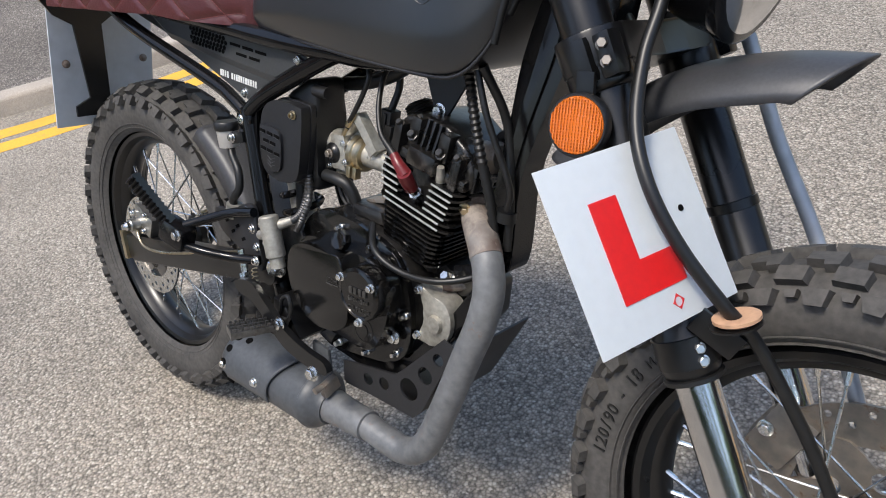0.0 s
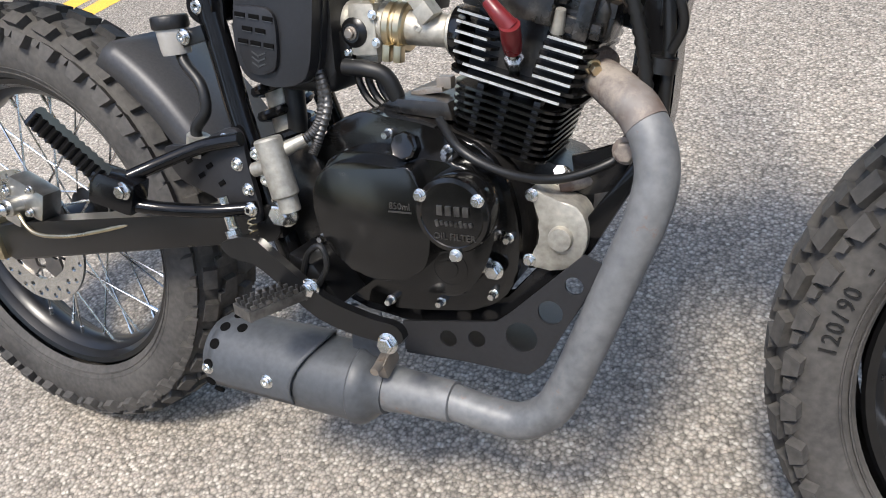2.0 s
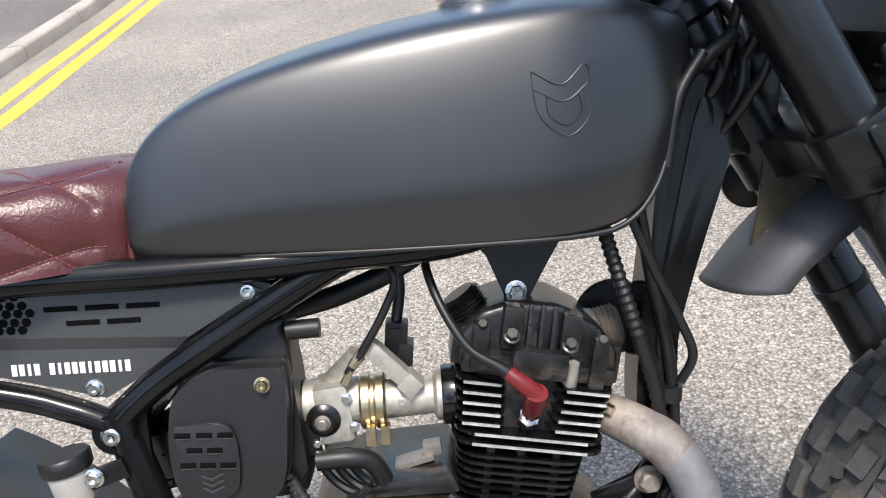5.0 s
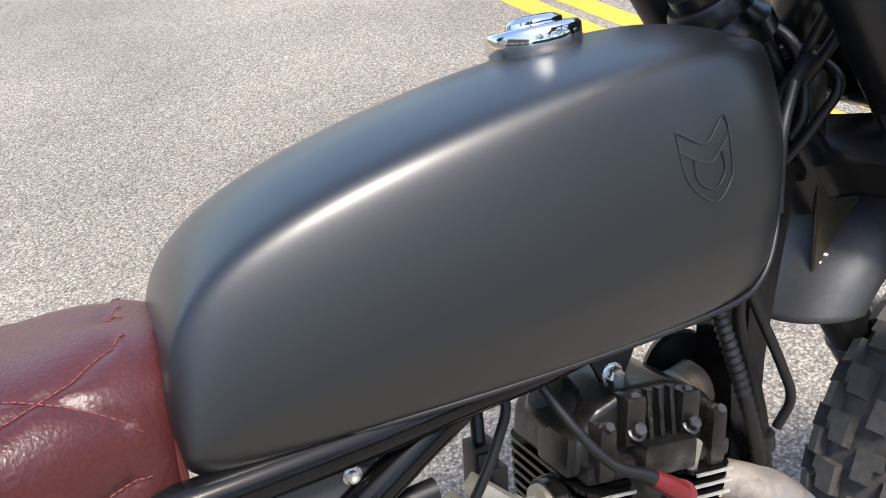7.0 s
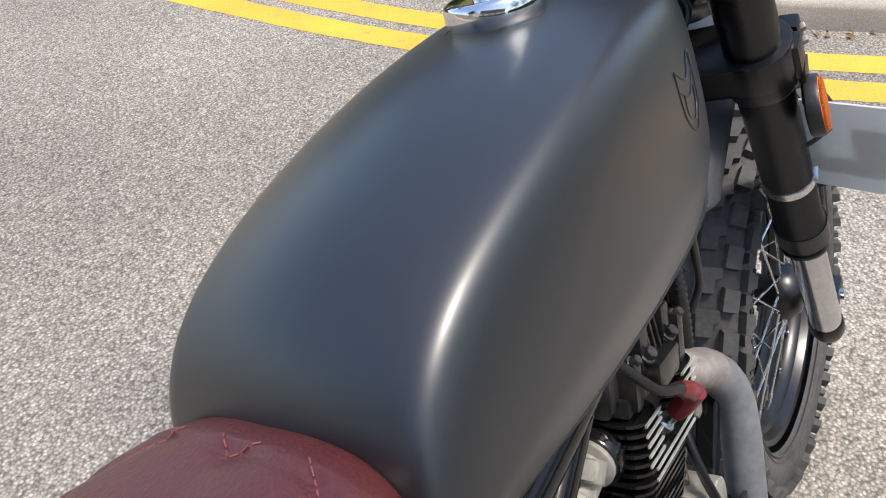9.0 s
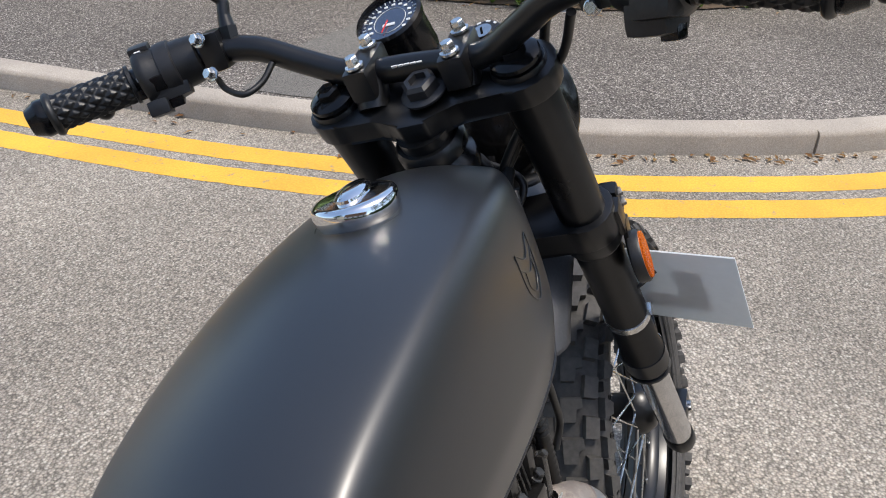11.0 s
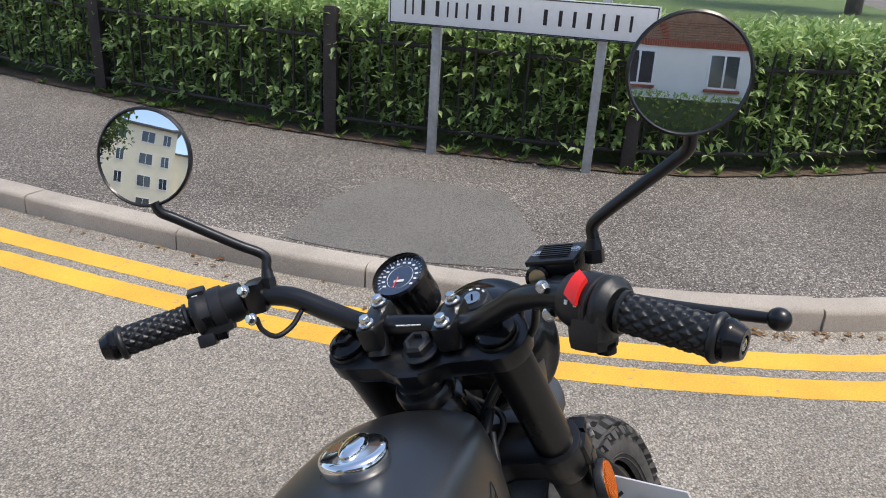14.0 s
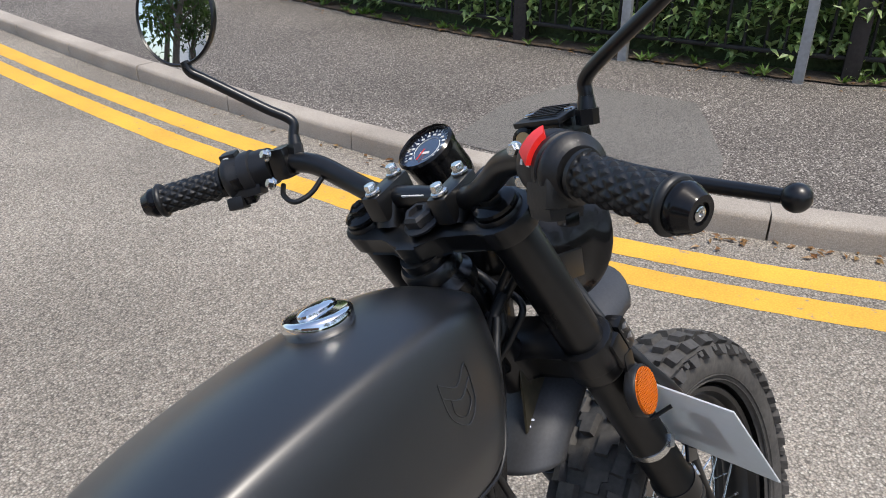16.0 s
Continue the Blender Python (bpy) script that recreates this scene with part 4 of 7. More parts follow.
for k in range(7):
    z = 0.0645 + k * 0.0088
    if k < 2:
        spans = ((0.004, 0.064 - 0.001 * k),)
    else:
        spans = ((-0.0405 + 0.0008 * (4 - k), 0.0215), (0.0425 - 0.0012 * (4 - k), 0.0235))
    for cx, w in spans:
        bm = bmesh.new()
        fin(bm, z, w, 0.062, 0.003, cx)
        part("head_fin", bm, ENGINE, head, smooth=30)
        bm = bmesh.new()
        e = w - (0.016 if k < 2 else 0.006)
        box(bm, (cx, -0.0625, z + 0.0016), (2 * e, 0.0016, 0.0021), (0, 0, 0), 0, CYL)
        part("bare_fin_edge", bm, FIN_EDGE, head, "bare machined metal edge", smooth=0)
# rocker cover: arched block with ribs
arch = [(-0.066, 0.124), (0.072, 0.124), (0.071, 0.15), (0.051, 0.172), (0.017, 0.186), (-0.024, 0.185), (-0.05, 0.173), (-0.065, 0.15)]
bm = bmesh.new()
for yy in (-0.043, 0.045):
    bm.faces.new([bm.verts.new(CYL @ Vector((x, yy, z))) for x, z in arch])
bm.verts.ensure_lookup_table()
for k in range(8):
    j = (k + 1) % 8
    bm.faces.new((bm.verts[k], bm.verts[j], bm.verts[8 + j], bm.verts[8 + k]))
bmesh.ops.bevel(bm, geom=list(bm.edges), offset=0.008, segments=3, profile=0.6, affect="EDGES")
rocker = part("rocker_cover", bm, CAST_BLACK, bike, "dusty black rocker cover")
for x in (-0.008, 0.002, 0.012):
    bm = bmesh.new()
    box(bm, (x, -0.045, 0.166), (0.004, 0.012, 0.036), (-10, 0, 0), 0.0015, CYL)
    part("cooling_rib", bm, CAST_BLACK, rocker)
for c, sz in (((0.003, -0.05, 0.138), (0.046, 0.026, 0.024)), ((-0.0225, -0.044, 0.165), (0.017, 0.02, 0.036)), ((0.026, -0.044, 0.163), (0.017, 0.02, 0.036)), ((-0.047, -0.046, 0.146), (0.014, 0.022, 0.04)), ((0.052, -0.046, 0.142), (0.014, 0.022, 0.044)), ((-0.035, -0.042, 0.13), (0.05, 0.02, 0.014)), ((0.04, -0.042, 0.13), (0.056, 0.02, 0.014)), ((-0.062, -0.02, 0.14), (0.014, 0.04, 0.03)), ((0.067, -0.02, 0.138), (0.014, 0.04, 0.034))):
    bm = bmesh.new()
    box(bm, c, sz, (0, 0, 0), 0.0045, CYL)
    part("cast_boss", bm, CAST_BLACK, rocker)
for cx, cz, tilt in ((-0.053, 0.162, -42), (0.058, 0.158, 68)):
    bm = bmesh.new()
    m = CYL @ Matrix.Translation((cx, -0.006, cz)) @ Matrix.Rotation(radians(tilt), 4, "Y")
    prof = [(0.022, -0.014)]
    for k in range(6):
        prof += [(0.0195, k * 0.0035), (0.017, k * 0.0035 + 0.0017)]
    lathe(bm, prof + [(0.015, 0.021), (0, 0.021)], m, 24, False)
    part("valve_cap", bm, CAST_BLACK if cx < 0 else DIRTY_STEEL, rocker)
for x, y, z, r in ((-0.0225, -0.054, 0.158, 0.0052), (0.026, -0.054, 0.155, 0.0052), (-0.0214, -0.045, 0.178, 0.0042), (0.0257, -0.045, 0.176, 0.0042), (-0.047, -0.052, 0.163, 0.0042), (0.052, -0.052, 0.16, 0.0042)):
    bolt("head_nut", CYL @ Vector((x, y, z)), (0.1, -0.75, 0.65), r, 0.008, CAST_MARK, rocker)
bm = bmesh.new()
rod(bm, CYL @ Vector((0.031, -0.05, 0.122)), CYL @ Vector((0.031, -0.056, 0.142)), 0.0065, 0.0045, 10)
part("grey_plug", bm, CAST_ALU, rocker)
# head steady bracket from the frame
part("head_steady", poly_block([(0.70, 0.735), (0.79, 0.728), (0.772, 0.705), (0.75, 0.674), (0.728, 0.676), (0.718, 0.715)], -0.018, -0.014, 0.001, 1), BLACK_MATT, bike)
bolt("steady_bolt", (0.738, -0.018, 0.68), (0, -1, 0), 0.0068, 0.009, STEEL, bike)
# plug cap and lead
bm = bmesh.new()
tube(bm, [(0.7165, -0.078, 0.632), (0.726, -0.08, 0.622), (0.7355, -0.078, 0.61)], [0.006, 0.0072, 0.0086], 14)
tube(bm, [(0.7365, -0.082, 0.613), (0.7345, -0.073, 0.6), (0.732, -0.064, 0.59)], [0.0092, 0.0092, 0.0082], 14)
plug = part("plug_cap", bm, RED_CAP, bike, "dark red spark plug cap")
bm = bmesh.new()
rod(bm, (0.732, -0.064, 0.59), (0.7285, -0.05, 0.576), 0.0062)
rod(bm, (0.73, -0.056, 0.582), (0.7285, -0.05, 0.576), 0.009, 0.0095, 6)
rod(bm, (0.729, -0.05, 0.577), (0.7245, -0.034, 0.563), 0.006)
part("spark_plug", bm, STEEL, plug)
bm = bmesh.new()
tube(bm, [(0.668, -0.03, 0.735), (0.667, -0.045, 0.715), (0.675, -0.062, 0.685), (0.69, -0.074, 0.655), (0.71, -0.078, 0.638), (0.718, -0.078, 0.63)], [0.0036, 0.0036, 0.0036, 0.0036, 0.0045, 0.0062], 10)
part("ignition_lead", bm, HOSE, bike)

# carburettor and manifold
bm = bmesh.new()
rod(bm, (0.60, -0.025, 0.607), (0.665, -0.02, 0.6), 0.017, 0.0155, 20)
lathe(bm, [(0.0155, 0), (0.022, 0.004), (0.022, 0.009)], frame_to((0.653, -0.02, 0.601), (0.68, -0.02, 0.598)), 20)
man = part("inlet_manifold", bm, CAST_ALU, bike, "dull cast aluminium inlet manifold")
bm = bmesh.new()
lathe(bm, [(0.025, 0), (0.026, 0.002), (0.026, 0.012), (0.022, 0.014)], frame_to((0.661, -0.02, 0.6), (0.68, -0.02, 0.598)), 22)
part("inlet_flange", bm, ENGINE, man, "black inlet flange")
bolt("manifold_screw", (0.628, -0.037, 0.606), (0, -1, 0), 0.0042, 0.003, CAST_ALU, man, "socket")
bm = bmesh.new()
lathe(bm, [(0.022, 0), (0.024, 0.002), (0.024, 0.008), (0.022, 0.0095), (0.022, 0.012), (0.024, 0.014), (0.024, 0.02), (0.022, 0.022)], frame_to((0.592, -0.025, 0.608), (0.62, -0.025, 0.605)), 28)
box(bm, (0.598, -0.046, 0.585), (0.008, 0.01, 0.016), (0, 8, 0), 0.001)
box(bm, (0.61, -0.046, 0.584), (0.008, 0.01, 0.016), (0, 8, 0), 0.001)
part("hose_clamp", bm, BRASS, man, "yellow passivated hose clamps")
bm = bmesh.new()
rod(bm, (0.545, -0.02, 0.612), (0.594, -0.022, 0.608), 0.021, 0.02, 22)
box(bm, (0.57, -0.022, 0.606), (0.03, 0.044, 0.05), (0, 0, 0), 0.006)
box(bm, (0.568, -0.02, 0.582), (0.026, 0.034, 0.018), (0, 0, 0), 0.004)
rod(bm, (0.565, -0.02, 0.625), (0.597, -0.03, 0.652), 0.0085)
carb = part("carburettor", bm, CAST_ALU, bike, "grubby aluminium throttle body")
bm = bmesh.new()
lathe(bm, [(0.0145, 0), (0.0145, 0.004), (0.011, 0.006), (0.009, 0.009), (0.0, 0.009)], Matrix.Translation((0.561, -0.041, 0.604)) @ RIGHTSIDE, 20, False)
box(bm, (0.549, -0.043, 0.59), (0.012, 0.005, 0.03), (0, 0, 0), 0.001)
part("throttle_pulley", bm, BLACK_SATIN, carb)
bolt("pulley_nut", (0.561, -0.05, 0.604), (0, -1, 0), 0.005, 0.006, DIRTY_STEEL, carb)
for x, z in ((0.583, 0.62), (0.585, 0.594), (0.552, 0.585)):
    bolt("carb_screw", (x, -0.044, z), (0, -1, 0), 0.0035, 0.004, STEEL, carb)
bm = bmesh.new()
m = frame_to((0.606, -0.034, 0.662), (0.64, -0.034, 0.617))
box(bm, (0.0, 0, 0.026), (0.0165, 0.014, 0.05), (0, 0, 0), 0.002, m)
box(bm, (0, 0, 0.052), (0.021, 0.017, 0.016), (0, 0, 0), 0.002, m)
part("idle_valve", bm, CAST_ALU, carb, "bare metal idle valve body")
bm = bmesh.new()
box(bm, (0.0, -0.0072, 0.022), (0.007, 0.002, 0.034), (0, 0, 0), 0.0008, m)
part("valve_slot", bm, BLACK_SATIN, carb)
bm = bmesh.new()
box(bm, (0.629, 0.0, 0.649), (0.02, 0.02, 0.036), (0, 12, 0), 0.003)
box(bm, (0.635, 0.0, 0.634), (0.013, 0.024, 0.026), (0, 12, 0), 0.002)
box(bm, (0.628, -0.011, 0.654), (0.011, 0.003, 0.018), (0, 12, 0), 0.001)
part("wiring_plug", bm, PLASTIC, bike)
for pts, r in (([(0.625, -0.035, 0.74), (0.64, -0.045, 0.715), (0.628, -0.046, 0.69), (0.607, -0.045, 0.662), (0.588, -0.042, 0.64)], 0.0035), ([(0.6, 0.0, 0.745), (0.63, 0.01, 0.735), (0.64, 0.01, 0.7), (0.631, 0.0, 0.662)], 0.005), ([(0.71, 0.01, 0.752), (0.665, 0.0, 0.725), (0.63, 0.0, 0.709), (0.585, 0.0, 0.697), (0.545, 0.0, 0.692)], 0.0095), ([(0.66, 0.03, 0.745), (0.69, 0.02, 0.722), (0.72, 0.03, 0.735), (0.73, 0.04, 0.75)], 0.005)):
    bm = bmesh.new()
    tube(bm, pts, r, 14)
    part("cable", bm, HOSE, bike)
bm = bmesh.new()
rod(bm, (0.593, -0.043, 0.646), (0.61, -0.044, 0.665), 0.0045, 0.0035, 8)
rod(bm, (0.583, -0.043, 0.632), (0.594, -0.043, 0.647), 0.003, 0.003, 8)
part("cable_adjuster", bm, BRASS, carb)
bm = bmesh.new()
tube(bm, [(0.55, -0.05, 0.572), (0.575, -0.05, 0.57), (0.592, -0.046, 0.563), (0.6, -0.042, 0.545), (0.601, -0.04, 0.528)], 0.0085, 12)
part("breather_hose", bm, HOSE, bike, "thick black rubber breather hose")
for dx in (0, 0.012, 0.024):
    bm = bmesh.new()
    tube(bm, [(0.545 + dx, -0.02, 0.585), (0.55 + dx, -0.025, 0.55), (0.572 + dx, -0.03, 0.528), (0.6 + dx, -0.02, 0.525)], 0.004, 8)
    part("cable", bm, HOSE, bike)
bm = bmesh.new()
box(bm, (0.628, -0.02, 0.545), (0.035, 0.02, 0.005), (0, -8, 0), 0.001)
box(bm, (0.645, -0.02, 0.553), (0.016, 0.012, 0.012), (0, 0, 0), 0.002)
part("gear_sensor_bracket", bm, DIRTY_STEEL, bike)

# airbox
LID = round_poly([(0.455, 0.652), (0.466, 0.664), (0.481, 0.671), (0.496, 0.673), (0.536, 0.669), (0.545, 0.66), (0.537, 0.606), (0.524, 0.566), (0.493, 0.557), (0.466, 0.561), (0.45, 0.57), (0.444, 0.59), (0.446, 0.62)], 4)
BODY = [(0.45, 0.6), (0.455, 0.655), (0.49, 0.683), (0.53, 0.704), (0.551, 0.701), (0.546, 0.652), (0.545, 0.626), (0.543, 0.571), (0.54, 0.546), (0.48, 0.548), (0.455, 0.565)]
air = part("airbox", poly_block(BODY, -0.058, -0.004, 0.01, 3), PLASTIC, bike, "black moulded plastic airbox with vent slots")
rim = [(0.495 + (x - 0.495) * 1.035, 0.615 + (z - 0.615) * 1.035) for x, z in LID]
part("lid_flange", poly_block(rim, -0.066, -0.058, 0.0025, 2), BLACK_MATT, air)
part("airbox_lid", poly_block(LID, -0.082, -0.06, 0.011, 4), BLACK_MATT, air, "matt black lid of the airbox")
FACE = round_poly([(0.4535, 0.632), (0.461, 0.636), (0.49, 0.633), (0.4995, 0.622), (0.498, 0.595), (0.491, 0.574), (0.469, 0.57), (0.456, 0.577), (0.4515, 0.6)], 3)
part("vent_panel", poly_block(FACE, -0.0865, -0.08, 0.002, 2), BLACK_MATT, air)
for x, z in ((0.46, 0.628), (0.4765, 0.6255), (0.4925, 0.623), (0.4665, 0.6145), (0.482, 0.612), (0.459, 0.603), (0.474, 0.6005), (0.4895, 0.598)):
    bm = bmesh.new()
    box(bm, (x, -0.0868, z), (0.0118, 0.0018, 0.0042), (0, 9, 0), 0.0005)
    slot = part("vent_slot", bm, DARK_HOLE, air)
    bm = bmesh.new()
    box(bm, (x, -0.0872, z - 0.0025), (0.011, 0.002, 0.0008), (0, 9, 0), 0.0003)
    part("slot_lip", bm, COVER_PAINT, slot)
for k in range(3):
    for q in (-1, 1):
        bm = bmesh.new()
        box(bm, (0.4755 + q * 0.004 - k * 0.0006, -0.0868, 0.59 - k * 0.0052), (0.0095, 0.0012, 0.0013), (0, q * -25 + 8, 0))
        part("moulded_chevron", bm, COVER_PAINT, air)
bolt("airbox_screw", (0.528, -0.083, 0.657), (0, -1, 0), 0.0048, 0.006, BRASS, air, "socket")
bolt("airbox_screw", (0.5215, -0.076, 0.5735), (0, -1, 0), 0.0038, 0.004, BRASS, air, "socket")
bm = bmesh.new()
rod(bm, (0.55, -0.06, 0.69), (0.576, -0.06, 0.688), 0.0078)
part("airbox_spigot", bm, PLASTIC, air)

# skid plate
SK = [(0.606, 0.314), (0.712, 0.33), (0.728, 0.343), (0.80, 0.412), (0.82, 0.404), (0.76, 0.29), (0.745, 0.276), (0.606, 0.28)]
bm = bmesh.new()
prism(bm, SK, (0, -0.078, 0), (1, 0, 0), (0, 0, 1), 0.003, [(0.658, 0.302, 0.0095), (0.69, 0.307, 0.0095), (0.738, 0.317, 0.0165), (0.768, 0.349, 0.0125), (0.791, 0.38, 0.009)])
box(bm, (0.675, 0, 0.277), (0.14, 0.155, 0.003), (0, -1.5, 0), 0.001)
box(bm, (0.785, 0, 0.34), (0.125, 0.15, 0.003), (0, -59.5, 0), 0.001)
part("skid_plate", bm, BLACK_MATT, bike, "matt black drilled engine skid plate")
bolt("skid_bolt", (0.632, -0.155, 0.332), (0, -1, 0.1), 0.008, 0.01, STEEL, bike)
part("frame_cradle", poly_block([(0.50, 0.352), (0.56, 0.33), (0.63, 0.318), (0.72, 0.345), (0.79, 0.43), (0.84, 0.5), (0.852, 0.495), (0.80, 0.405), (0.73, 0.325), (0.63, 0.298), (0.55, 0.31), (0.5, 0.33)], -0.06, -0.04, 0.004), BLACK_GLOSS, bike)
part("engine_mount", poly_block([(0.775, 0.49), (0.815, 0.5), (0.84, 0.53), (0.85, 0.5), (0.82, 0.46), (0.78, 0.45)], -0.035, -0.028, 0.002), BLACK_GLOSS, bike)
bolt("mount_bolt", (0.826, -0.036, 0.498), (0, -1, 0), 0.0095, 0.011, RUST, bike)

# exhaust
HEADER = [(0.79, -0.015, 0.562), (0.808, -0.03, 0.556), (0.835, -0.05, 0.541), (0.853, -0.062, 0.516), (0.859, -0.068, 0.485), (0.851, -0.072, 0.445), (0.834, -0.075, 0.4), (0.804, -0.08, 0.32), (0.779, -0.084, 0.26), (0.76, -0.086, 0.236), (0.734, -0.087, 0.223), (0.70, -0.088, 0.225), (0.655, -0.089, 0.233)]
bm = bmesh.new()
tube(bm, [(0.842, -0.055, 0.533)] + HEADER[3:], 0.0192, 22)
header = part("exhaust_header", bm, HEADER_COAT, bike, "grey coated exhaust header pipe, rusty at the port")
bm = bmesh.new()
tube(bm, HEADER[:3] + [(0.847, -0.058, 0.527)], [0.017, 0.0185, 0.0197, 0.0198], 22)
part("rusty_bend", bm, RUST, header, "rusty bend at the exhaust port")
bm = bmesh.new()
lathe(bm, [(0.02, 0), (0.026, 0.002), (0.026, 0.008), (0.021, 0.01)], frame_to((0.787, -0.014, 0.565), (0.81, -0.03, 0.55)), 24)
part("port_flange", bm, RUST, header)
bolt("flange_nut", (0.795, -0.038, 0.572), (0.6, -0.7, -0.3), 0.0055, 0.01, BRASS, header)
bm = bmesh.new()
lathe(bm, [(0.0195, 0), (0.0225, 0.001), (0.024, 0.05), (0.0275, 0.1), (0.0275, 0.112)], frame_to((0.665, -0.089, 0.231), (0.55, -0.088, 0.2325)), 28)
part("link_pipe", bm, HEADER_COAT, header)
bm = bmesh.new()
SILM = frame_to((0.575, -0.089, 0.2315), (0.36, -0.093, 0.2425))
lathe(bm, [(0.028, -0.012), (0.03, -0.004), (0.039, 0.004), (0.046, 0.014), (0.046, 0.02), (0.044, 0.022), (0.044, 0.1), (0.044, 0.205), (0.042, 0.212), (0.034, 0.214), (0.03, 0.209), (0.02, 0.205), (0.02, 0.18)], SILM, 40)
sil = part("silencer", bm, SILENCER, bike, "stubby dark grey silencer with bolted shield")
bm = bmesh.new()
rings = []
for h in (0.075, 0.08, 0.19, 0.2):
    rings.append([bm.verts.new(SILM @ Vector((0.0472 * math.cos(a), 0.0472 * math.sin(a), h + (0.012 * math.cos(a * 2) if h < 0.1 else 0)))) for a in [radians(-20 + k * 8) for k in range(30)]])
for r1, r2 in zip(rings, rings[1:]):
    for k in range(29):
        bm.faces.new((r1[k], r1[k + 1], r2[k + 1], r2[k]))
shield = part("heat_shield", bm, SILENCER, sil)
so = shield.modifiers.new("thick", "SOLIDIFY")
so.thickness, so.offset = 0.0025, 1
for c, nrm in (((0.46, -0.139, 0.244), (0, -1, 0.12)), ((0.378, -0.1405, 0.247), (0, -1, 0.12))):
    bolt("shield_bolt", c, nrm, 0.006, 0.006, STEEL, sil, "socket")
for tilt, h in ((-38, 0.196), (-16, 0.198), (12, 0.197), (40, 0.193), (66, 0.19), (70, 0.168), (92, 0.186)):
    q = SILM.to_3x3().inverted() @ Vector((0, -math.cos(radians(tilt)), math.sin(radians(tilt))))
    bm = bmesh.new()
    m = SILM @ Matrix.Rotation(math.atan2(q.y, q.x), 4, "Z") @ Matrix.Translation((0.0468, 0, h)) @ Matrix.Rotation(radians(90), 4, "Y")
    lathe(bm, [(0.0062, 0), (0.0062, 0.0036), (0.0, 0.0036)], m, 16)
    part("shield_hole", bm, DARK_HOLE, sil)
bm = bmesh.new()
box(bm, (0.592, -0.098, 0.272), (0.012, 0.03, 0.022), (20, 0, 0), 0.003)
rod(bm, (0.592, -0.125, 0.274), (0.592, -0.09, 0.28), 0.005)
part("exhaust_clamp", bm, DIRTY_STEEL, sil)
part("silencer_bracket", poly_block([(0.545, 0.27), (0.59, 0.27), (0.585, 0.325), (0.55, 0.33)], -0.092, -0.086, 0.002), SILENCER, sil)

# swingarm, rear brake, rear sets
for sy in (-1, 1):
    arm = part("swingarm", poly_block([(0.0, 0.325), (0.02, 0.318), (0.42, 0.388), (0.48, 0.4), (0.48, 0.435), (0.42, 0.424), (0.05, 0.376), (0.0, 0.368)], sy * 0.098, sy * 0.07, 0.004), BLACK_SATIN, bike, "black box-section swingarm")
    bm = bmesh.new()
    box(bm, (-0.003, sy * 0.085, 0.347), (0.012, 0.038, 0.056), (0, -8, 0), 0.002)
    rod(bm, (-0.035, sy * 0.09, 0.343), (0.0, sy * 0.09, 0.347), 0.0045, seg=10)
    lathe(bm, [(0.009, 0), (0.009, 0.008), (0.007, 0.01)], frame_to((-0.022, sy * 0.09, 0.344), (0.0, sy * 0.09, 0.346)), 6)
    part("chain_adjuster", bm, BRASS, arm, "plated chain adjuster")
bm = bmesh.new()
rod(bm, (0.46, -0.1, 0.415), (0.46, 0.1, 0.415), 0.02, seg=20)
part("swingarm_pivot", bm, BLACK_SATIN, bike)
part("pivot_plate", poly_block(round_poly([(0.445, 0.48), (0.48, 0.5), (0.515, 0.49), (0.53, 0.42), (0.535, 0.35), (0.505, 0.325), (0.468, 0.35), (0.45, 0.41)], 3), -0.074, -0.062, 0.003), CAST_BLACK, bike, "grimy black frame plate at the swingarm pivot")
bolt("pivot_nut", (0.486, -0.095, 0.43), (0, -1, 0), 0.012, 0.016, STEEL, bike)
bm = bmesh.new()
box(bm, (0.075, -0.083, 0.41), (0.062, 0.03, 0.042), (0, 22, 0), 0.007)
box(bm, (0.05, -0.088, 0.392), (0.03, 0.03, 0.036), (0, 22, 0), 0.006)
rod(bm, (0.06, -0.095, 0.402), (0.06, -0.116, 0.402), 0.0125, 0.0115, 20, 0.0015)
cal = part("rear_caliper", bm, ALU, bike, "bare aluminium brake caliper")
for x, z in ((0.093, 0.425), (0.045, 0.42), (0.082, 0.393)):
    bolt("caliper_bolt", (x, -0.099, z), (0, -1, 0), 0.0045, 0.006, STEEL, cal, "socket")
bm = bmesh.new()
lathe(bm, [(0.0085, 0.0), (0.0085, 0.006), (0.006, 0.008), (0.005, 0.013)], Matrix.Translation((0.06, -0.116, 0.402)) @ Matrix.Rotation(radians(90), 4, "X"), 14)
part("bleed_nipple", bm, STEEL, cal)
bm = bmesh.new()
tube(bm, [(0.06, -0.105, 0.4), (0.09, -0.11, 0.372), (0.14, -0.108, 0.37), (0.2, -0.1, 0.38), (0.32, -0.09, 0.41), (0.4, -0.085, 0.43)], 0.0026, 12)
part("brake_hose", bm, BRASS, cal, "dull plated brake pipe")
part("footrest_plate", poly_block(round_poly([(0.345, 0.495), (0.39, 0.5), (0.43, 0.518), (0.452, 0.515), (0.456, 0.48), (0.462, 0.43), (0.45, 0.418), (0.4, 0.445), (0.36, 0.46)], 3), -0.107, -0.1, 0.002), BLACK_MATT, bike, "matt black drilled footrest plate")
for x, z in ((0.405, 0.478), (0.392, 0.467), (0.418, 0.46), (0.378, 0.482), (0.4, 0.492)):
    bm = bmesh.new()
    box(bm, (x, -0.1075, z), (0.009, 0.0012, 0.005), (0, -28, 0), 0.0005)
    part("plate_slot", bm, DARK_HOLE, bike)
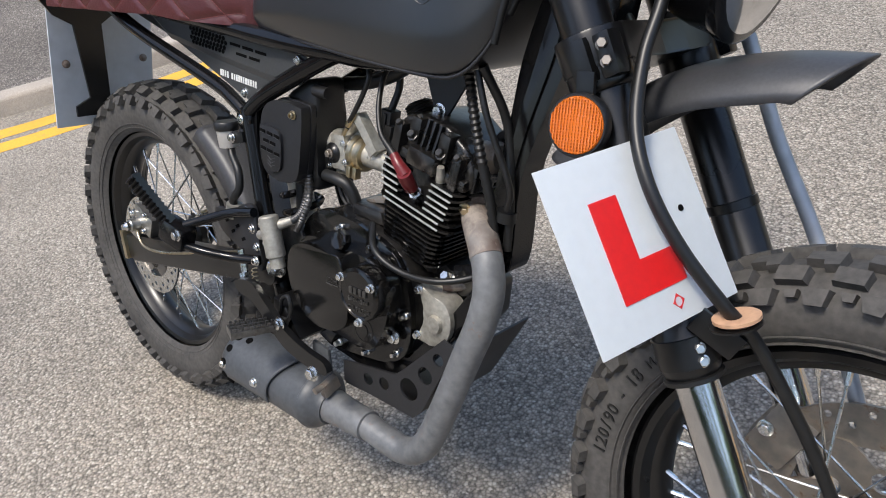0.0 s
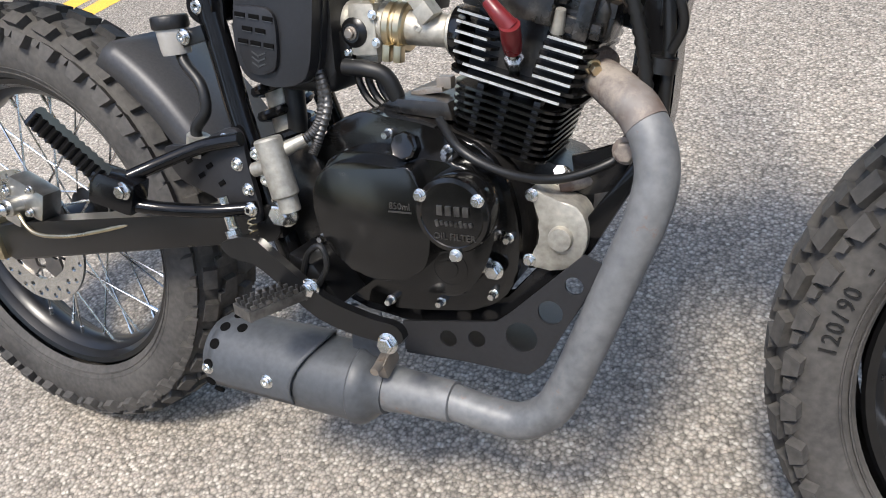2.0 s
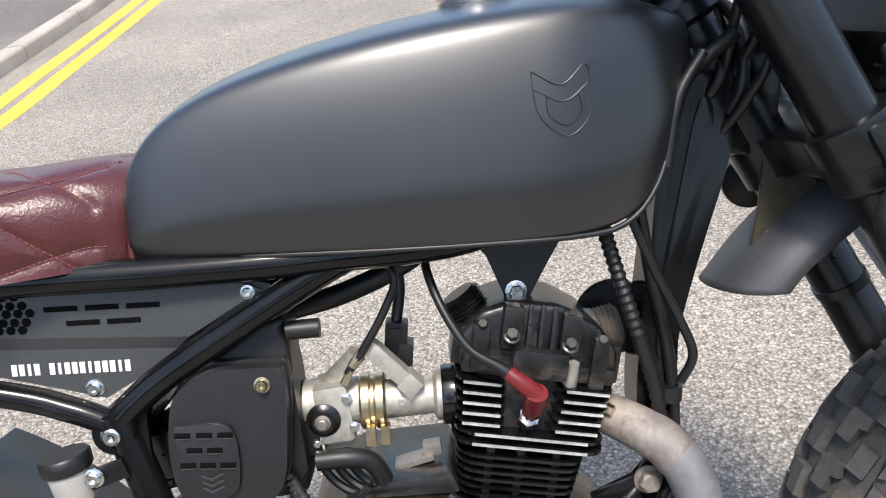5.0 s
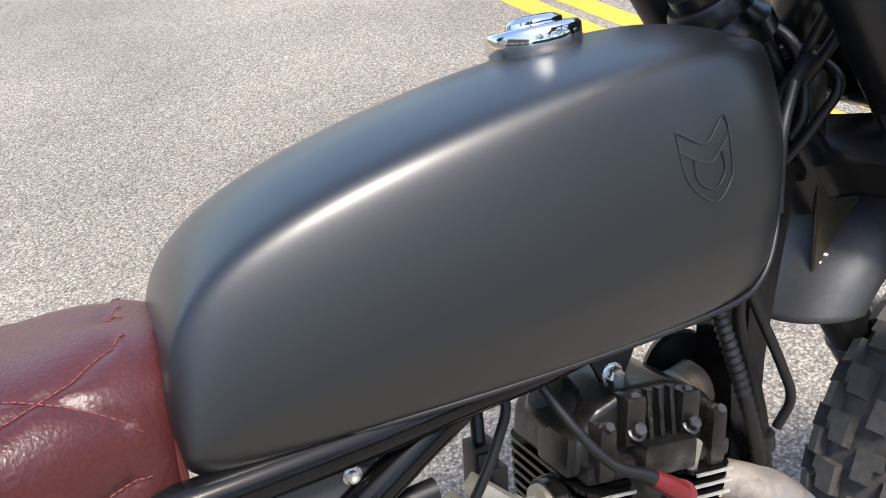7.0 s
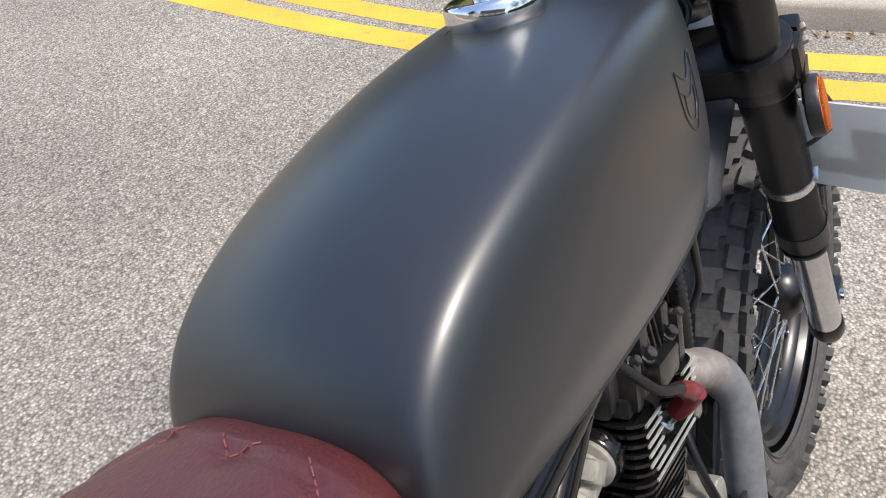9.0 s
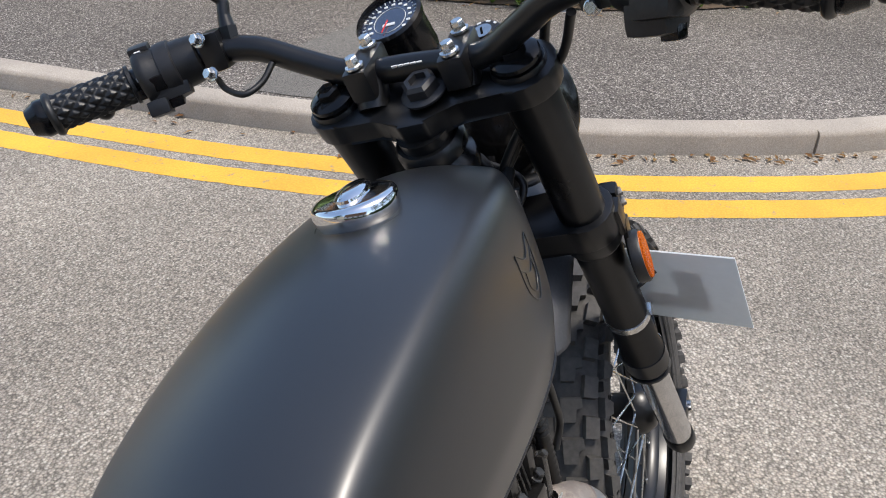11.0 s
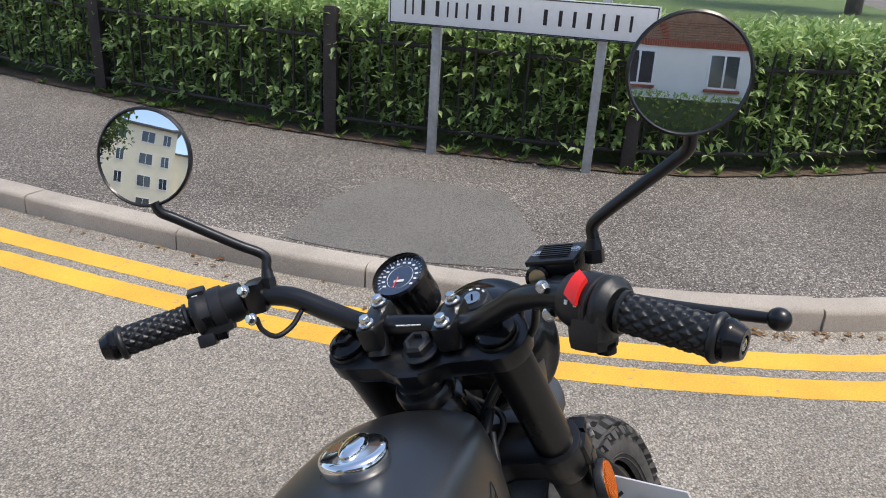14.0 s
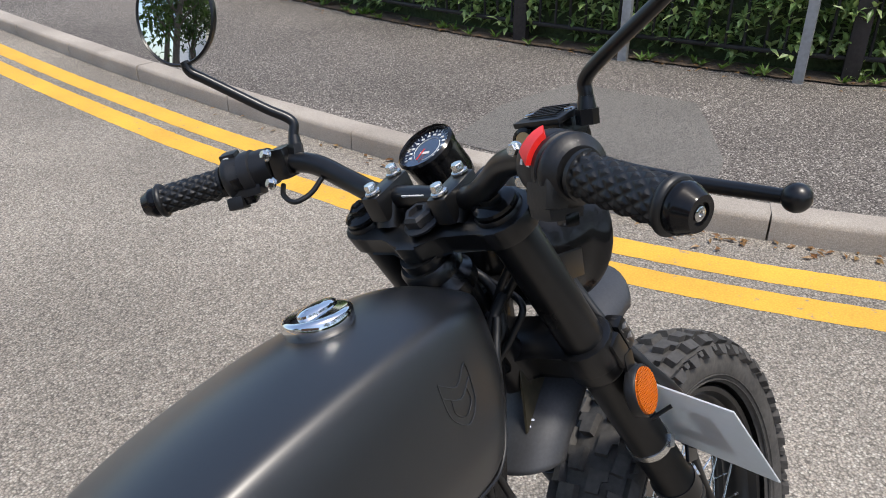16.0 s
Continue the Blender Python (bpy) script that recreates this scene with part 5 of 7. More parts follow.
for x, z in ((0.432, 0.507), (0.443, 0.482), (0.452, 0.455), (0.47, 0.495), (0.478, 0.468)):
    bolt("plate_bolt", (x, -0.107, z), (0, -1, 0), 0.0056, 0.005, STEEL, bike, "socket")
bm = bmesh.new()
tube(bm, [(0.455, -0.11, 0.51), (0.41, -0.118, 0.502), (0.37, -0.14, 0.488), (0.345, -0.16, 0.478)], 0.0075, 10)
tube(bm, [(0.46, -0.11, 0.437), (0.42, -0.13, 0.437), (0.38, -0.155, 0.444), (0.345, -0.17, 0.452)], 0.0075, 10)
box(bm, (0.335, -0.168, 0.466), (0.05, 0.03, 0.036), (0, 20, 12), 0.006)
hanger = part("pillion_hanger", bm, BLACK_GLOSS, bike, "gloss black tubular pillion footrest hanger")
bolt("hanger_bolt", (0.353, -0.178, 0.469), (0, -1, 0), 0.007, 0.008, STEEL, hanger)
bolt("hanger_bolt", (0.458, -0.115, 0.437), (0, -1, 0), 0.006, 0.006, STEEL, hanger, "socket")
bm = bmesh.new()
pm = frame_to((0.335, -0.17, 0.472), (0.275, -0.2, 0.555))
saw = [(0.0062 + 0.0042 * (k % 2), 0.008 + k * 0.0039) for k in range(25)]
prism(bm, saw + [(-x, z) for x, z in saw[::-1]], pm @ Vector((0, 0.007, 0)), pm.to_3x3() @ Vector((1, 0, 0)), pm.to_3x3() @ Vector((0, 0, 1)), 0.018)
part("pillion_peg", bm, BLACK_SATIN, hanger, "folded black serrated pillion peg")
# master cylinder, reservoir
bm = bmesh.new()
rod(bm, (0.487, -0.108, 0.512), (0.5, -0.108, 0.452), 0.0145, 0.0145, 18, 0.002)
rod(bm, (0.5, -0.108, 0.454), (0.503, -0.108, 0.437), 0.011, 0.011, 14)
rod(bm, (0.465, -0.108, 0.478), (0.49, -0.108, 0.485), 0.0075)
rod(bm, (0.498, -0.1, 0.498), (0.518, -0.088, 0.507), 0.0078, 0.0065)
part("master_cylinder", bm, CAST_ALU, bike, "plain aluminium rear brake master cylinder")
for q in (0.0, 0.012):
    bm = bmesh.new()
    line = spline([(0.514 + q, -0.09, 0.504 - q), (0.53, -0.083, 0.518 - q), (0.535 + q * 0.5, -0.075, 0.54), (0.526, -0.06, 0.57)], 14)
    tube(bm, line, [0.0056 if k % 2 else 0.0044 for k in range(len(line))], 10, 1, False)
    part("ribbed_hose", bm, PEG_STEEL, bike, "dusty ribbed hose")
bm = bmesh.new()
lathe(bm, [(0.0145, 0), (0.0155, 0.004), (0.0165, 0.026), (0.0165, 0.028)], frame_to((0.369, -0.085, 0.59), (0.366, -0.085, 0.63)), 24)
res = part("fluid_reservoir", bm, MILKY, bike, "milky plastic brake fluid reservoir with black lid")
bm = bmesh.new()
lathe(bm, [(0.0185, 0), (0.0195, 0.002), (0.0195, 0.011), (0.018, 0.013), (0, 0.013)], frame_to((0.3668, -0.085, 0.616), (0.366, -0.085, 0.64)), 20, False)
part("reservoir_lid", bm, PLASTIC, res)
bm = bmesh.new()
box(bm, (0.397, -0.088, 0.608), (0.032, 0.004, 0.016), (0, -12, 0), 0.001)
part("reservoir_bracket", bm, BLACK_SATIN, res)
bolt("bracket_bolt", (0.388, -0.091, 0.608), (0, -1, 0), 0.006, 0.006, STEEL, res, "socket")
bm = bmesh.new()
tube(bm, [(0.373, -0.085, 0.592), (0.382, -0.09, 0.58), (0.402, -0.095, 0.56), (0.405, -0.098, 0.535), (0.39, -0.1, 0.517), (0.388, -0.1, 0.505)], 0.0062, 10)
part("reservoir_hose", bm, HOSE, res)
bm = bmesh.new()
rod(bm, (0.391, -0.1, 0.508), (0.385, -0.1, 0.488), 0.0125, 0.0125, 16)
part("hose_connector", bm, CAST_ALU, res)
# brake pedal, push rod, peg
bm = bmesh.new()
prism(bm, round_poly([(0.43, 0.405), (0.47, 0.415), (0.5, 0.395), (0.55, 0.36), (0.6, 0.345), (0.632, 0.34), (0.635, 0.322), (0.59, 0.322), (0.54, 0.335), (0.5, 0.365), (0.47, 0.385), (0.44, 0.39)], 3), (0, -0.128, 0), (1, 0, 0), (0, 0, 1), 0.01)
part("brake_pedal", bm, BLACK_SATIN, bike, "black brake pedal")
bm = bmesh.new()
rod(bm, (0.427, -0.12, 0.45), (0.436, -0.12, 0.4), 0.0055, 0.0055, 8)
rod(bm, (0.434, -0.122, 0.415), (0.44, -0.122, 0.392), 0.0085, 0.0085, 6)
part("push_rod", bm, STEEL, bike)
bm = bmesh.new()
helix = [(0.462 + 0.0045 * math.cos(k * 1.05), -0.122 + 0.0045 * math.sin(k * 1.05), 0.43 - k * 0.0011) for k in range(36)]
tube(bm, helix, 0.0009, 6, 1, False)
part("return_spring", bm, BRASS, bike)
bm = bmesh.new()
tube(bm, [(0.515, -0.12, 0.37), (0.53, -0.125, 0.4), (0.548, -0.127, 0.41), (0.552, -0.127, 0.39), (0.535, -0.125, 0.362)], 0.0032, 8)
part("wire_loop", bm, HOSE, bike)
pegp = frame_to((0.521, -0.122, 0.36), (0.484, -0.215, 0.36)) @ Matrix.Scale(0.72, 4)
bm = bmesh.new()
for s in (-0.02, -0.007, 0.007, 0.02):
    box(bm, (s, 0, 0.06), (0.003, 0.014, 0.09), (0, 0, 0), 0.0006, pegp)
    for k in range(8):
        box(bm, (s, 0.011, 0.02 + k * 0.0112), (0.0035, 0.006, 0.006), (0, 0, 0), 0, pegp)
for k in (0.016, 0.06, 0.104):
    box(bm, (0, 0, k), (0.044, 0.016, 0.004), (0, 0, 0), 0, pegp)
box(bm, (0, 0, 0.0), (0.03, 0.026, 0.03), (0, 0, 0), 0.004, pegp)
part("rider_peg", bm, PEG_STEEL, bike, "toothed steel rider footpeg")
bolt("peg_pin", (0.535, -0.135, 0.367), (0, -1, 0), 0.008, 0.008, STEEL, bike)
part("peg_mount", poly_block([(0.5, 0.395), (0.53, 0.385), (0.56, 0.345), (0.54, 0.33), (0.5, 0.35)], -0.12, -0.07, 0.004), BLACK_SATIN, bike)
# shock absorber
SH0, SH1 = Vector((0.46, -0.015, 0.415)), Vector((0.43, -0.015, 0.62))
bm = bmesh.new()
rod(bm, SH0, SH0.lerp(SH1, 0.75), 0.019, 0.019, 20)
rod(bm, SH0.lerp(SH1, 0.7), SH1, 0.009)
shock = part("shock_absorber", bm, CAST_ALU, bike, "grey shock absorber with black coil spring")
bm = bmesh.new()
fm = frame_to(SH0, SH1)
tube(bm, [fm @ Vector((0.0285 * math.cos(k * 0.35), 0.0285 * math.sin(k * 0.35), 0.025 + k * 0.00152)) for k in range(118)], 0.0058, 8, 1, False)
part("coil_spring", bm, BLACK_GLOSS, shock)
bm = bmesh.new()
lathe(bm, [(0.034, 0.165), (0.034, 0.205), (0.02, 0.21)], fm, 22)
part("spring_seat", bm, BLACK_SATIN, shock)
bm = bmesh.new()
rod(bm, (0.47, -0.03, 0.55), (0.468, -0.03, 0.5), 0.011)
part("rubber_boot", bm, HOSE, bike)
# hugger over the rear tyre
bm = bmesh.new()
rows = []
for k in range(17):
    a, grow = radians(17 + k * 1.95), 1.04 + 0.1 * (1 - k / 16)
    rows.append([bm.verts.new(AX_R + Vector((rr * grow * math.cos(a), yy, rr * grow * math.sin(a)))) for yy, rr in ((-0.074, 0.315), (-0.073, 0.337), (-0.064, 0.347), (0, 0.35), (0.064, 0.347), (0.073, 0.337), (0.074, 0.315))])
for r1, r2 in zip(rows, rows[1:]):
    for j in range(6):
        bm.faces.new((r1[j], r1[j + 1], r2[j + 1], r2[j]))
hug = part("rear_hugger", bm, GUARD_PAINT, bike, "satin charcoal rear tyre hugger", 60)
so = hug.modifiers.new("thick", "SOLIDIFY")
so.thickness = 0.003
# rear plate holder and number plate, seen from its plain back
bm = bmesh.new()
box(bm, (-0.225, 0.010, 0.655), (0.004, 0.21, 0.24), (0, 10, 0), 0.001)
nump = part("number_plate", bm, mat("grey_plate_back", (0.5, 0.53, 0.56), 0.5, 0, 0.12, 40, 6, 0.05, 0.0005), bike, "plain grey back of the rear number plate")
bm = bmesh.new()
prism(bm, [(-0.09, 0.80), (0.1, 0.80), (0.06, 0.76), (0.03, 0.74), (0.03, 0.565), (-0.04, 0.565), (-0.04, 0.585), (-0.01, 0.6), (-0.025, 0.74), (-0.06, 0.76)], (-0.218, -0.035, 0.0), (0, 1, 0), (0.05, 0, 1), 0.006)
tube(bm, [(-0.21, 0.0, 0.785), (-0.12, 0, 0.81), (-0.05, 0, 0.80)], 0.016, 12)
part("plate_holder", bm, BLACK_SATIN, nump, "black plate holder bracket")
for yy in (-0.07, 0.09):
    bolt("plate_screw", (-0.213, yy, 0.665), (1, 0, 0), 0.006, 0.006, RUST, nump)
# horn, loom, and heavy cables beside the down tube
bm = bmesh.new()
lathe(bm, [(0.006, -0.02), (0.02, -0.018), (0.034, -0.006), (0.036, 0), (0.034, 0.004), (0.01, 0.004)], Matrix.Translation((0.825, 0.02, 0.63)) @ RIGHTSIDE, 28)
part("horn", bm, BLACK_SATIN, bike)
for pts, r, ribbed in (
    ([(0.81, -0.05, 0.735), (0.818, -0.05, 0.69), (0.828, -0.048, 0.64), (0.84, -0.042, 0.58), (0.843, -0.036, 0.52), (0.84, -0.03, 0.5)], 0.006, True),
    ([(0.83, -0.06, 0.74), (0.845, -0.06, 0.69), (0.862, -0.055, 0.645), (0.872, -0.05, 0.61), (0.862, -0.042, 0.585)], 0.004, False),
    ([(0.838, -0.06, 0.745), (0.85, -0.03, 0.68), (0.858, -0.03, 0.6), (0.855, -0.03, 0.53)], 0.0055, False),
    ([(0.87, -0.06, 0.80), (0.885, -0.055, 0.83), (0.905, -0.05, 0.845), (0.93, -0.05, 0.86)], 0.006, False),
    ([(0.86, -0.07, 0.77), (0.875, -0.068, 0.82), (0.9, -0.06, 0.85)], 0.0045, False),
    ([(0.655, -0.06, 0.525), (0.69, -0.09, 0.505), (0.73, -0.085, 0.485), (0.77, -0.06, 0.475), (0.81, -0.035, 0.485), (0.83, -0.03, 0.505)], 0.0045, False),
):
    bm = bmesh.new()
    if ribbed:
        line = spline(pts, 14)
        tube(bm, line, [0.0068 if k % 2 else 0.0052 for k in range(len(line))], 10, 1, False)
    else:
        tube(bm, pts, r, 14)
    part("wiring_conduit", bm, HOSE, bike)
bm = bmesh.new()
rod(bm, (0.852, -0.03, 0.566), (0.854, -0.03, 0.579), 0.0125, 0.0125, 16)
part("cable_strap", bm, HOSE, bike)

# front brake caliper on the far leg
bm = bmesh.new()
box(bm, (1.165, 0.075, 0.37), (0.05, 0.04, 0.075), (0, 28, 0), 0.009)
box(bm, (1.15, 0.09, 0.36), (0.035, 0.02, 0.05), (0, 28, 0), 0.005)
part("front_caliper", bm, DIRTY_STEEL, bike, "grubby aluminium front brake caliper")
bolt("caliper_bolt", (1.15, 0.055, 0.375), (0, -1, 0), 0.007, 0.008, STEEL, bike)

# ---- fork, bars and controls ----
FT = Vector((0.906, 0, 0.96))
FOOT = Vector((1.194, 0, 0.335))
FU = (FOOT - FT).normalized()
FN = Vector((-FU.z, 0, FU.x))


def fk(d, y=0.0, off=0.0):
    """A point d down the fork, y to the left, off ahead of its legs."""
    return FT + FU * d + FN * off + Vector((0, y, 0))


FORK_L = (FOOT - FT).length + 0.05
for sy in (-1, 1):
    y = -0.092 if sy < 0 else 0.085
    bm = bmesh.new()
    lathe(bm, [(0.0235, 0.0), (0.0245, 0.003), (0.0245, 0.225), (0.0255, 0.235), (0.0255, 0.474), (0.0275, 0.477), (0.0275, 0.512), (0.0245, 0.518), (0.0205, 0.52)], frame_to(fk(-0.004, y), fk(1, y)), 28)
    leg = part("fork_leg", bm, BLACK_SATIN, bike, "satin black fork leg with chromed lower tube")
    bm = bmesh.new()
    lathe(bm, [(0.0205, 0.512), (0.0205, FORK_L + 0.002)], frame_to(fk(0, y), fk(1, y)), 26)
    part("lower_tube", bm, STANCHION, leg, "chromed lower fork tube")
    bm = bmesh.new()
    lathe(bm, [(0.021, FORK_L - 0.012), (0.0225, FORK_L - 0.009), (0.0225, FORK_L + 0.012), (0.019, FORK_L + 0.024), (0, FORK_L + 0.026)], frame_to(fk(0, y), fk(1, y)), 24, False)
    box(bm, fk(FORK_L + 0.004, y, 0.04), (0.085, 0.026, 0.026), (0, 0, 0), 0.008)
    part("axle_foot", bm, BLACK_SATIN, leg)
    for d, r, h, m_ in ((0.385, 0.0272, 0.012, STEEL if sy < 0 else BLACK_SATIN), (0.474, 0.029, 0.03, BLACK_SATIN), (0.513, 0.0285, 0.006, HOSE)):
        bm = bmesh.new()
        lathe(bm, [(r - 0.003, 0), (r, 0.001), (r, h - 0.001), (r - 0.003, h)], frame_to(fk(d, y), fk(1, y)), 28)
        part("fork_band", bm, m_, leg)
    bm = bmesh.new()
    lathe(bm, [(0.022, 0), (0.022, 0.004), (0.017, 0.007)], frame_to(fk(-0.006, y), fk(-1, y)), 26)
    lathe(bm, [(0.0115, 0.006), (0.0115, 0.013), (0.008, 0.015), (0.006, 0.012)], frame_to(fk(-0.006, y), fk(-1, y)), 6)
    part("fork_cap", bm, BLACK_GLOSS, leg)
bm = bmesh.new()
rod(bm, AX_F + Vector((0, -0.115, 0)), AX_F + Vector((0, 0.115, 0)), 0.009)
part("front_axle", bm, STEEL, bike)
# screws on the band clamps of the right leg
for d, off in ((0.486, 0.026), (0.498, 0.026)):
    bolt("band_screw", fk(d, -0.108, off - 0.004), FN * 0.7 + Vector((0, -0.7, 0)), 0.0045, 0.005, STEEL, bike)
bm = bmesh.new()
box(bm, fk(0.39, -0.116, 0.004), (0.012, 0.012, 0.016), (0, 30, 0), 0.002)
part("band_worm", bm, STEEL, bike)


def yoke(d, h, stem_off, name, label):
    """A fork yoke: a plate with rounded lugs round both legs."""
    bm = bmesh.new()
    m = frame_to(fk(d), fk(d + 1))
    loc = lambda y, off, z: fk(d + z, y, off)  # noqa: E731
    out = []
    for k in range(13):
        a = radians(-110 + k * 220 / 12)
        out.append((0.083 + 0.031 * math.cos(a), 0.031 * math.sin(a)))
    out += [(0.04, 0.026), (0.0, 0.02), (-0.04, 0.026)]
    for k in range(13):
        a = radians(70 + k * 220 / 12)
        out.append((-0.092 + 0.033 * math.cos(a), 0.033 * math.sin(a)))
    out += [(-0.04, -0.03), (-0.03, stem_off - 0.012), (-0.012, stem_off - 0.026), (0.012, stem_off - 0.026), (0.03, stem_off - 0.012), (0.04, -0.03)]
    a = [bm.verts.new(loc(y, o, -h / 2)) for y, o in out]
    b = [bm.verts.new(loc(y, o, h / 2)) for y, o in out]
    bm.faces.new(a)
    bm.faces.new(b)
    for k in range(len(out)):
        j = (k + 1) % len(out)
        bm.faces.new((a[k], a[j], b[j], b[k]))
    bmesh.ops.bevel(bm, geom=list(bm.edges), offset=0.003, segments=2, profile=0.6, affect="EDGES", clamp_overlap=True)
    return part(name, bm, BLACK_SATIN, bike, label)


top_yoke = yoke(0.012, 0.022, -0.022, "top_yoke", "satin black top yoke")
yoke(0.207, 0.034, -0.022, "lower_yoke", "satin black lower yoke")
bm = bmesh.new()
rod(bm, fk(0.02, 0, -0.03), fk(0.23, 0, -0.03), 0.026, 0.026, 26)
lathe(bm, [(0.03, 0.03), (0.033, 0.034), (0.033, 0.046), (0.026, 0.05), (0.03, 0.058), (0.034, 0.062), (0.034, 0.075), (0.028, 0.08)], frame_to(fk(0, 0, -0.03), fk(1, 0, -0.03)), 28)
part("steering_head", bm, BLACK_SATIN, bike)
bm = bmesh.new()
up = frame_to(fk(-0.004, -0.011, -0.016), fk(-1, -0.011, -0.016))
lathe(bm, [(0.02, 0), (0.021, 0.003), (0.018, 0.005)], up, 24)
lathe(bm, [(0.0165, 0.004), (0.0165, 0.013), (0.013, 0.016), (0.009, 0.016), (0.008, 0.011), (0, 0.011)], up, 6, False)
part("stem_nut", bm, BLACK_MATT, top_yoke)

# handlebar
BAR = [(0.812, 0.31, 1.03), (0.858, 0.262, 1.032), (0.893, 0.2, 1.036), (0.908, 0.15, 1.028), (0.912, 0.105, 1.004), (0.911, 0.07, 0.987), (0.909, 0.04, 0.981), (0.907, 0.0, 0.978), (0.905, -0.045, 0.974), (0.902, -0.075, 0.977), (0.885, -0.11, 0.994), (0.866, -0.145, 1.011), (0.845, -0.19, 1.016), (0.81, -0.25, 1.009), (0.79, -0.318, 0.991)]
bm = bmesh.new()
tube(bm, BAR, 0.0118, 18)
bars = part("handlebar", bm, BLACK_SATIN, bike, "satin black tubular handlebar")
for sy, z0 in ((0.043, 0.981), (-0.045, 0.974)):
    bm = bmesh.new()
    base = fk(0.004, sy, -0.012)
    tube(bm, [base, base.lerp(Vector((0.907, sy, z0)), 0.6), (0.907, sy, z0)], 0.0155, 16, 3)
    box(bm, (0.907, sy, z0 + 0.001), (0.056, 0.024, 0.03), (0, -14, 0), 0.006)
    part("bar_riser", bm, BLACK_SATIN, bars, "black bar riser with plated bolts")
    for dx in (-0.018, 0.018):
        bolt("clamp_bolt", (0.904 + dx, sy, z0 + 0.0165 + 0.25 * dx), (-0.25, 0, 0.97), 0.0062, 0.01, STEEL, bars)
for k in range(5):
    bm = bmesh.new()
    box(bm, (0.8965, 0.012 - k * 0.006, 0.983 - k * 0.0003), (0.0012, 0.005, 0.0035), (0, -40, 0))
    part("white_print_bar", bm, WHITE_PRINT, bars, smooth=0)


def grip(a, b, end_label):
    """A rubber grip with raised diamonds from a to b."""
    a, b = Vector(a), Vector(b)
    m, n = frame_to(a, b), (b - a).length
    bm = bmesh.new()
    nz, na = 120, 80
    rows = []
    for i in range(nz + 1):
        h = n * i / nz
        row = []
        for j in range(na):
            q = 2 * math.pi * j / na
            p, s = (h / 0.0145 + q * 10 / (2 * math.pi)), (h / 0.0145 - q * 10 / (2 * math.pi))
            d = min(abs(p - round(p)), abs(s - round(s)))
            r = 0.0152 + 0.0019 * min(1, max(0.0, d - 0.05) * 3.2)
            if i < 6:
                r = 0.0182
            if i > nz - 11:
                r = 0.0186 + 0.0016 * math.sin((i - nz + 10) / 10 * math.pi)
            row.append(bm.verts.new(m @ Vector((r * math.cos(q), r * math.sin(q), h))))
        rows.append(row)
    for r1, r2 in zip(rows, rows[1:]):
        for j in range(na):
            k = (j + 1) % na
            bm.faces.new((r1[j], r1[k], r2[k], r2[j]))
    bm.faces.new(rows[0])
    bm.faces.new(rows[-1])
    return part("grip", bm, HOSE, bars, end_label, 60)


grip((0.862, 0.256, 1.031), (0.809, 0.314, 1.03), "black rubber grip with diamond pattern")
grip((0.812, -0.246, 1.01), (0.789, -0.321, 0.99), "black rubber grip with diamond pattern")
for c, d in (((0.807, 0.316, 1.03), (-0.07, 0.074, -0.002)), ((0.789, -0.322, 0.99), (-0.028, -0.089, -0.024))):
    bm = bmesh.new()
    lathe(bm, [(0.0165, -0.004), (0.0172, 0.0015), (0.0172, 0.005), (0.0162, 0.0065), (0.0125, 0.0145), (0.0118, 0.0155), (0.0075, 0.0155), (0.007, 0.0135), (0, 0.0135)], frame_to(Vector(c), Vector(c) + Vector(d)), 28, False)
    part("bar_end", bm, BLACK_GLOSS, bars)
bolt("bar_end_screw", Vector((0.789, -0.322, 0.99)) + Vector((-0.028, -0.089, -0.024)).normalized() * 0.0125, (-0.028, -0.089, -0.024), 0.005, 0.003, STEEL, bars, "socket")

# right switch housing, throttle, brake master cylinder, lever
ra, rb = Vector((0.8325, -0.21, 1.015)), Vector((0.8085, -0.253, 1.0098))
rm = frame_to(ra, rb)
bm = bmesh.new()
lathe(bm, [(0.017, -0.0135), (0.0225, -0.012), (0.0245, -0.0065), (0.026, 0.0), (0.0268, 0.0155), (0.0262, 0.0165), (0.0262, 0.0175), (0.0268, 0.0185), (0.0266, 0.0225), (0.0235, 0.0245)], rm, 40)
box(bm, (0.8165, -0.217, 0.991), (0.03, 0.033, 0.026), (0, 10, -28), 0.008)
box(bm, (0.806, -0.22, 1.003), (0.02, 0.03, 0.026), (0, 16, -28), 0.006)
rsw = part("switch_housing", bm, PLASTIC, bars, "black plastic switch housing with red stop switch")
bm = bmesh.new()
lathe(bm, [(0.0225, 0.0235), (0.0262, 0.0262), (0.0272, 0.0295), (0.0262, 0.0335), (0.0215, 0.037), (0.019, 0.04)], rm, 40)
part("throttle_flange", bm, PLASTIC, rsw)
for k, (da, h) in enumerate(((34, 0.004), (34, 0.014))):
    q = math.radians(da)
    up_ = rm.to_3x3().inverted() @ Vector((-0.62, 0, 0.78))
    a0 = math.atan2(up_.y, up_.x) + q
    bm = bmesh.new()
    box(bm, (0.0266, 0, h), (0.0012, 0.004, 0.0032), (0, 0, 0), 0, rm @ Matrix.Rotation(a0, 4, "Z"))
    part("white_symbol_bar", bm, WHITE_PRINT, rsw, smooth=0)
bm = bmesh.new()
box(bm, (0.8135, -0.226, 0.979), (0.012, 0.014, 0.012), (0, 10, -28), 0.003)
part("start_button", bm, BLACK_GLOSS, rsw)
bm = bmesh.new()
upv = (rm.to_3x3().inverted() @ Vector((-0.62, 0, 0.78))).normalized()
base_a = math.atan2(upv.y, upv.x)
rings = []
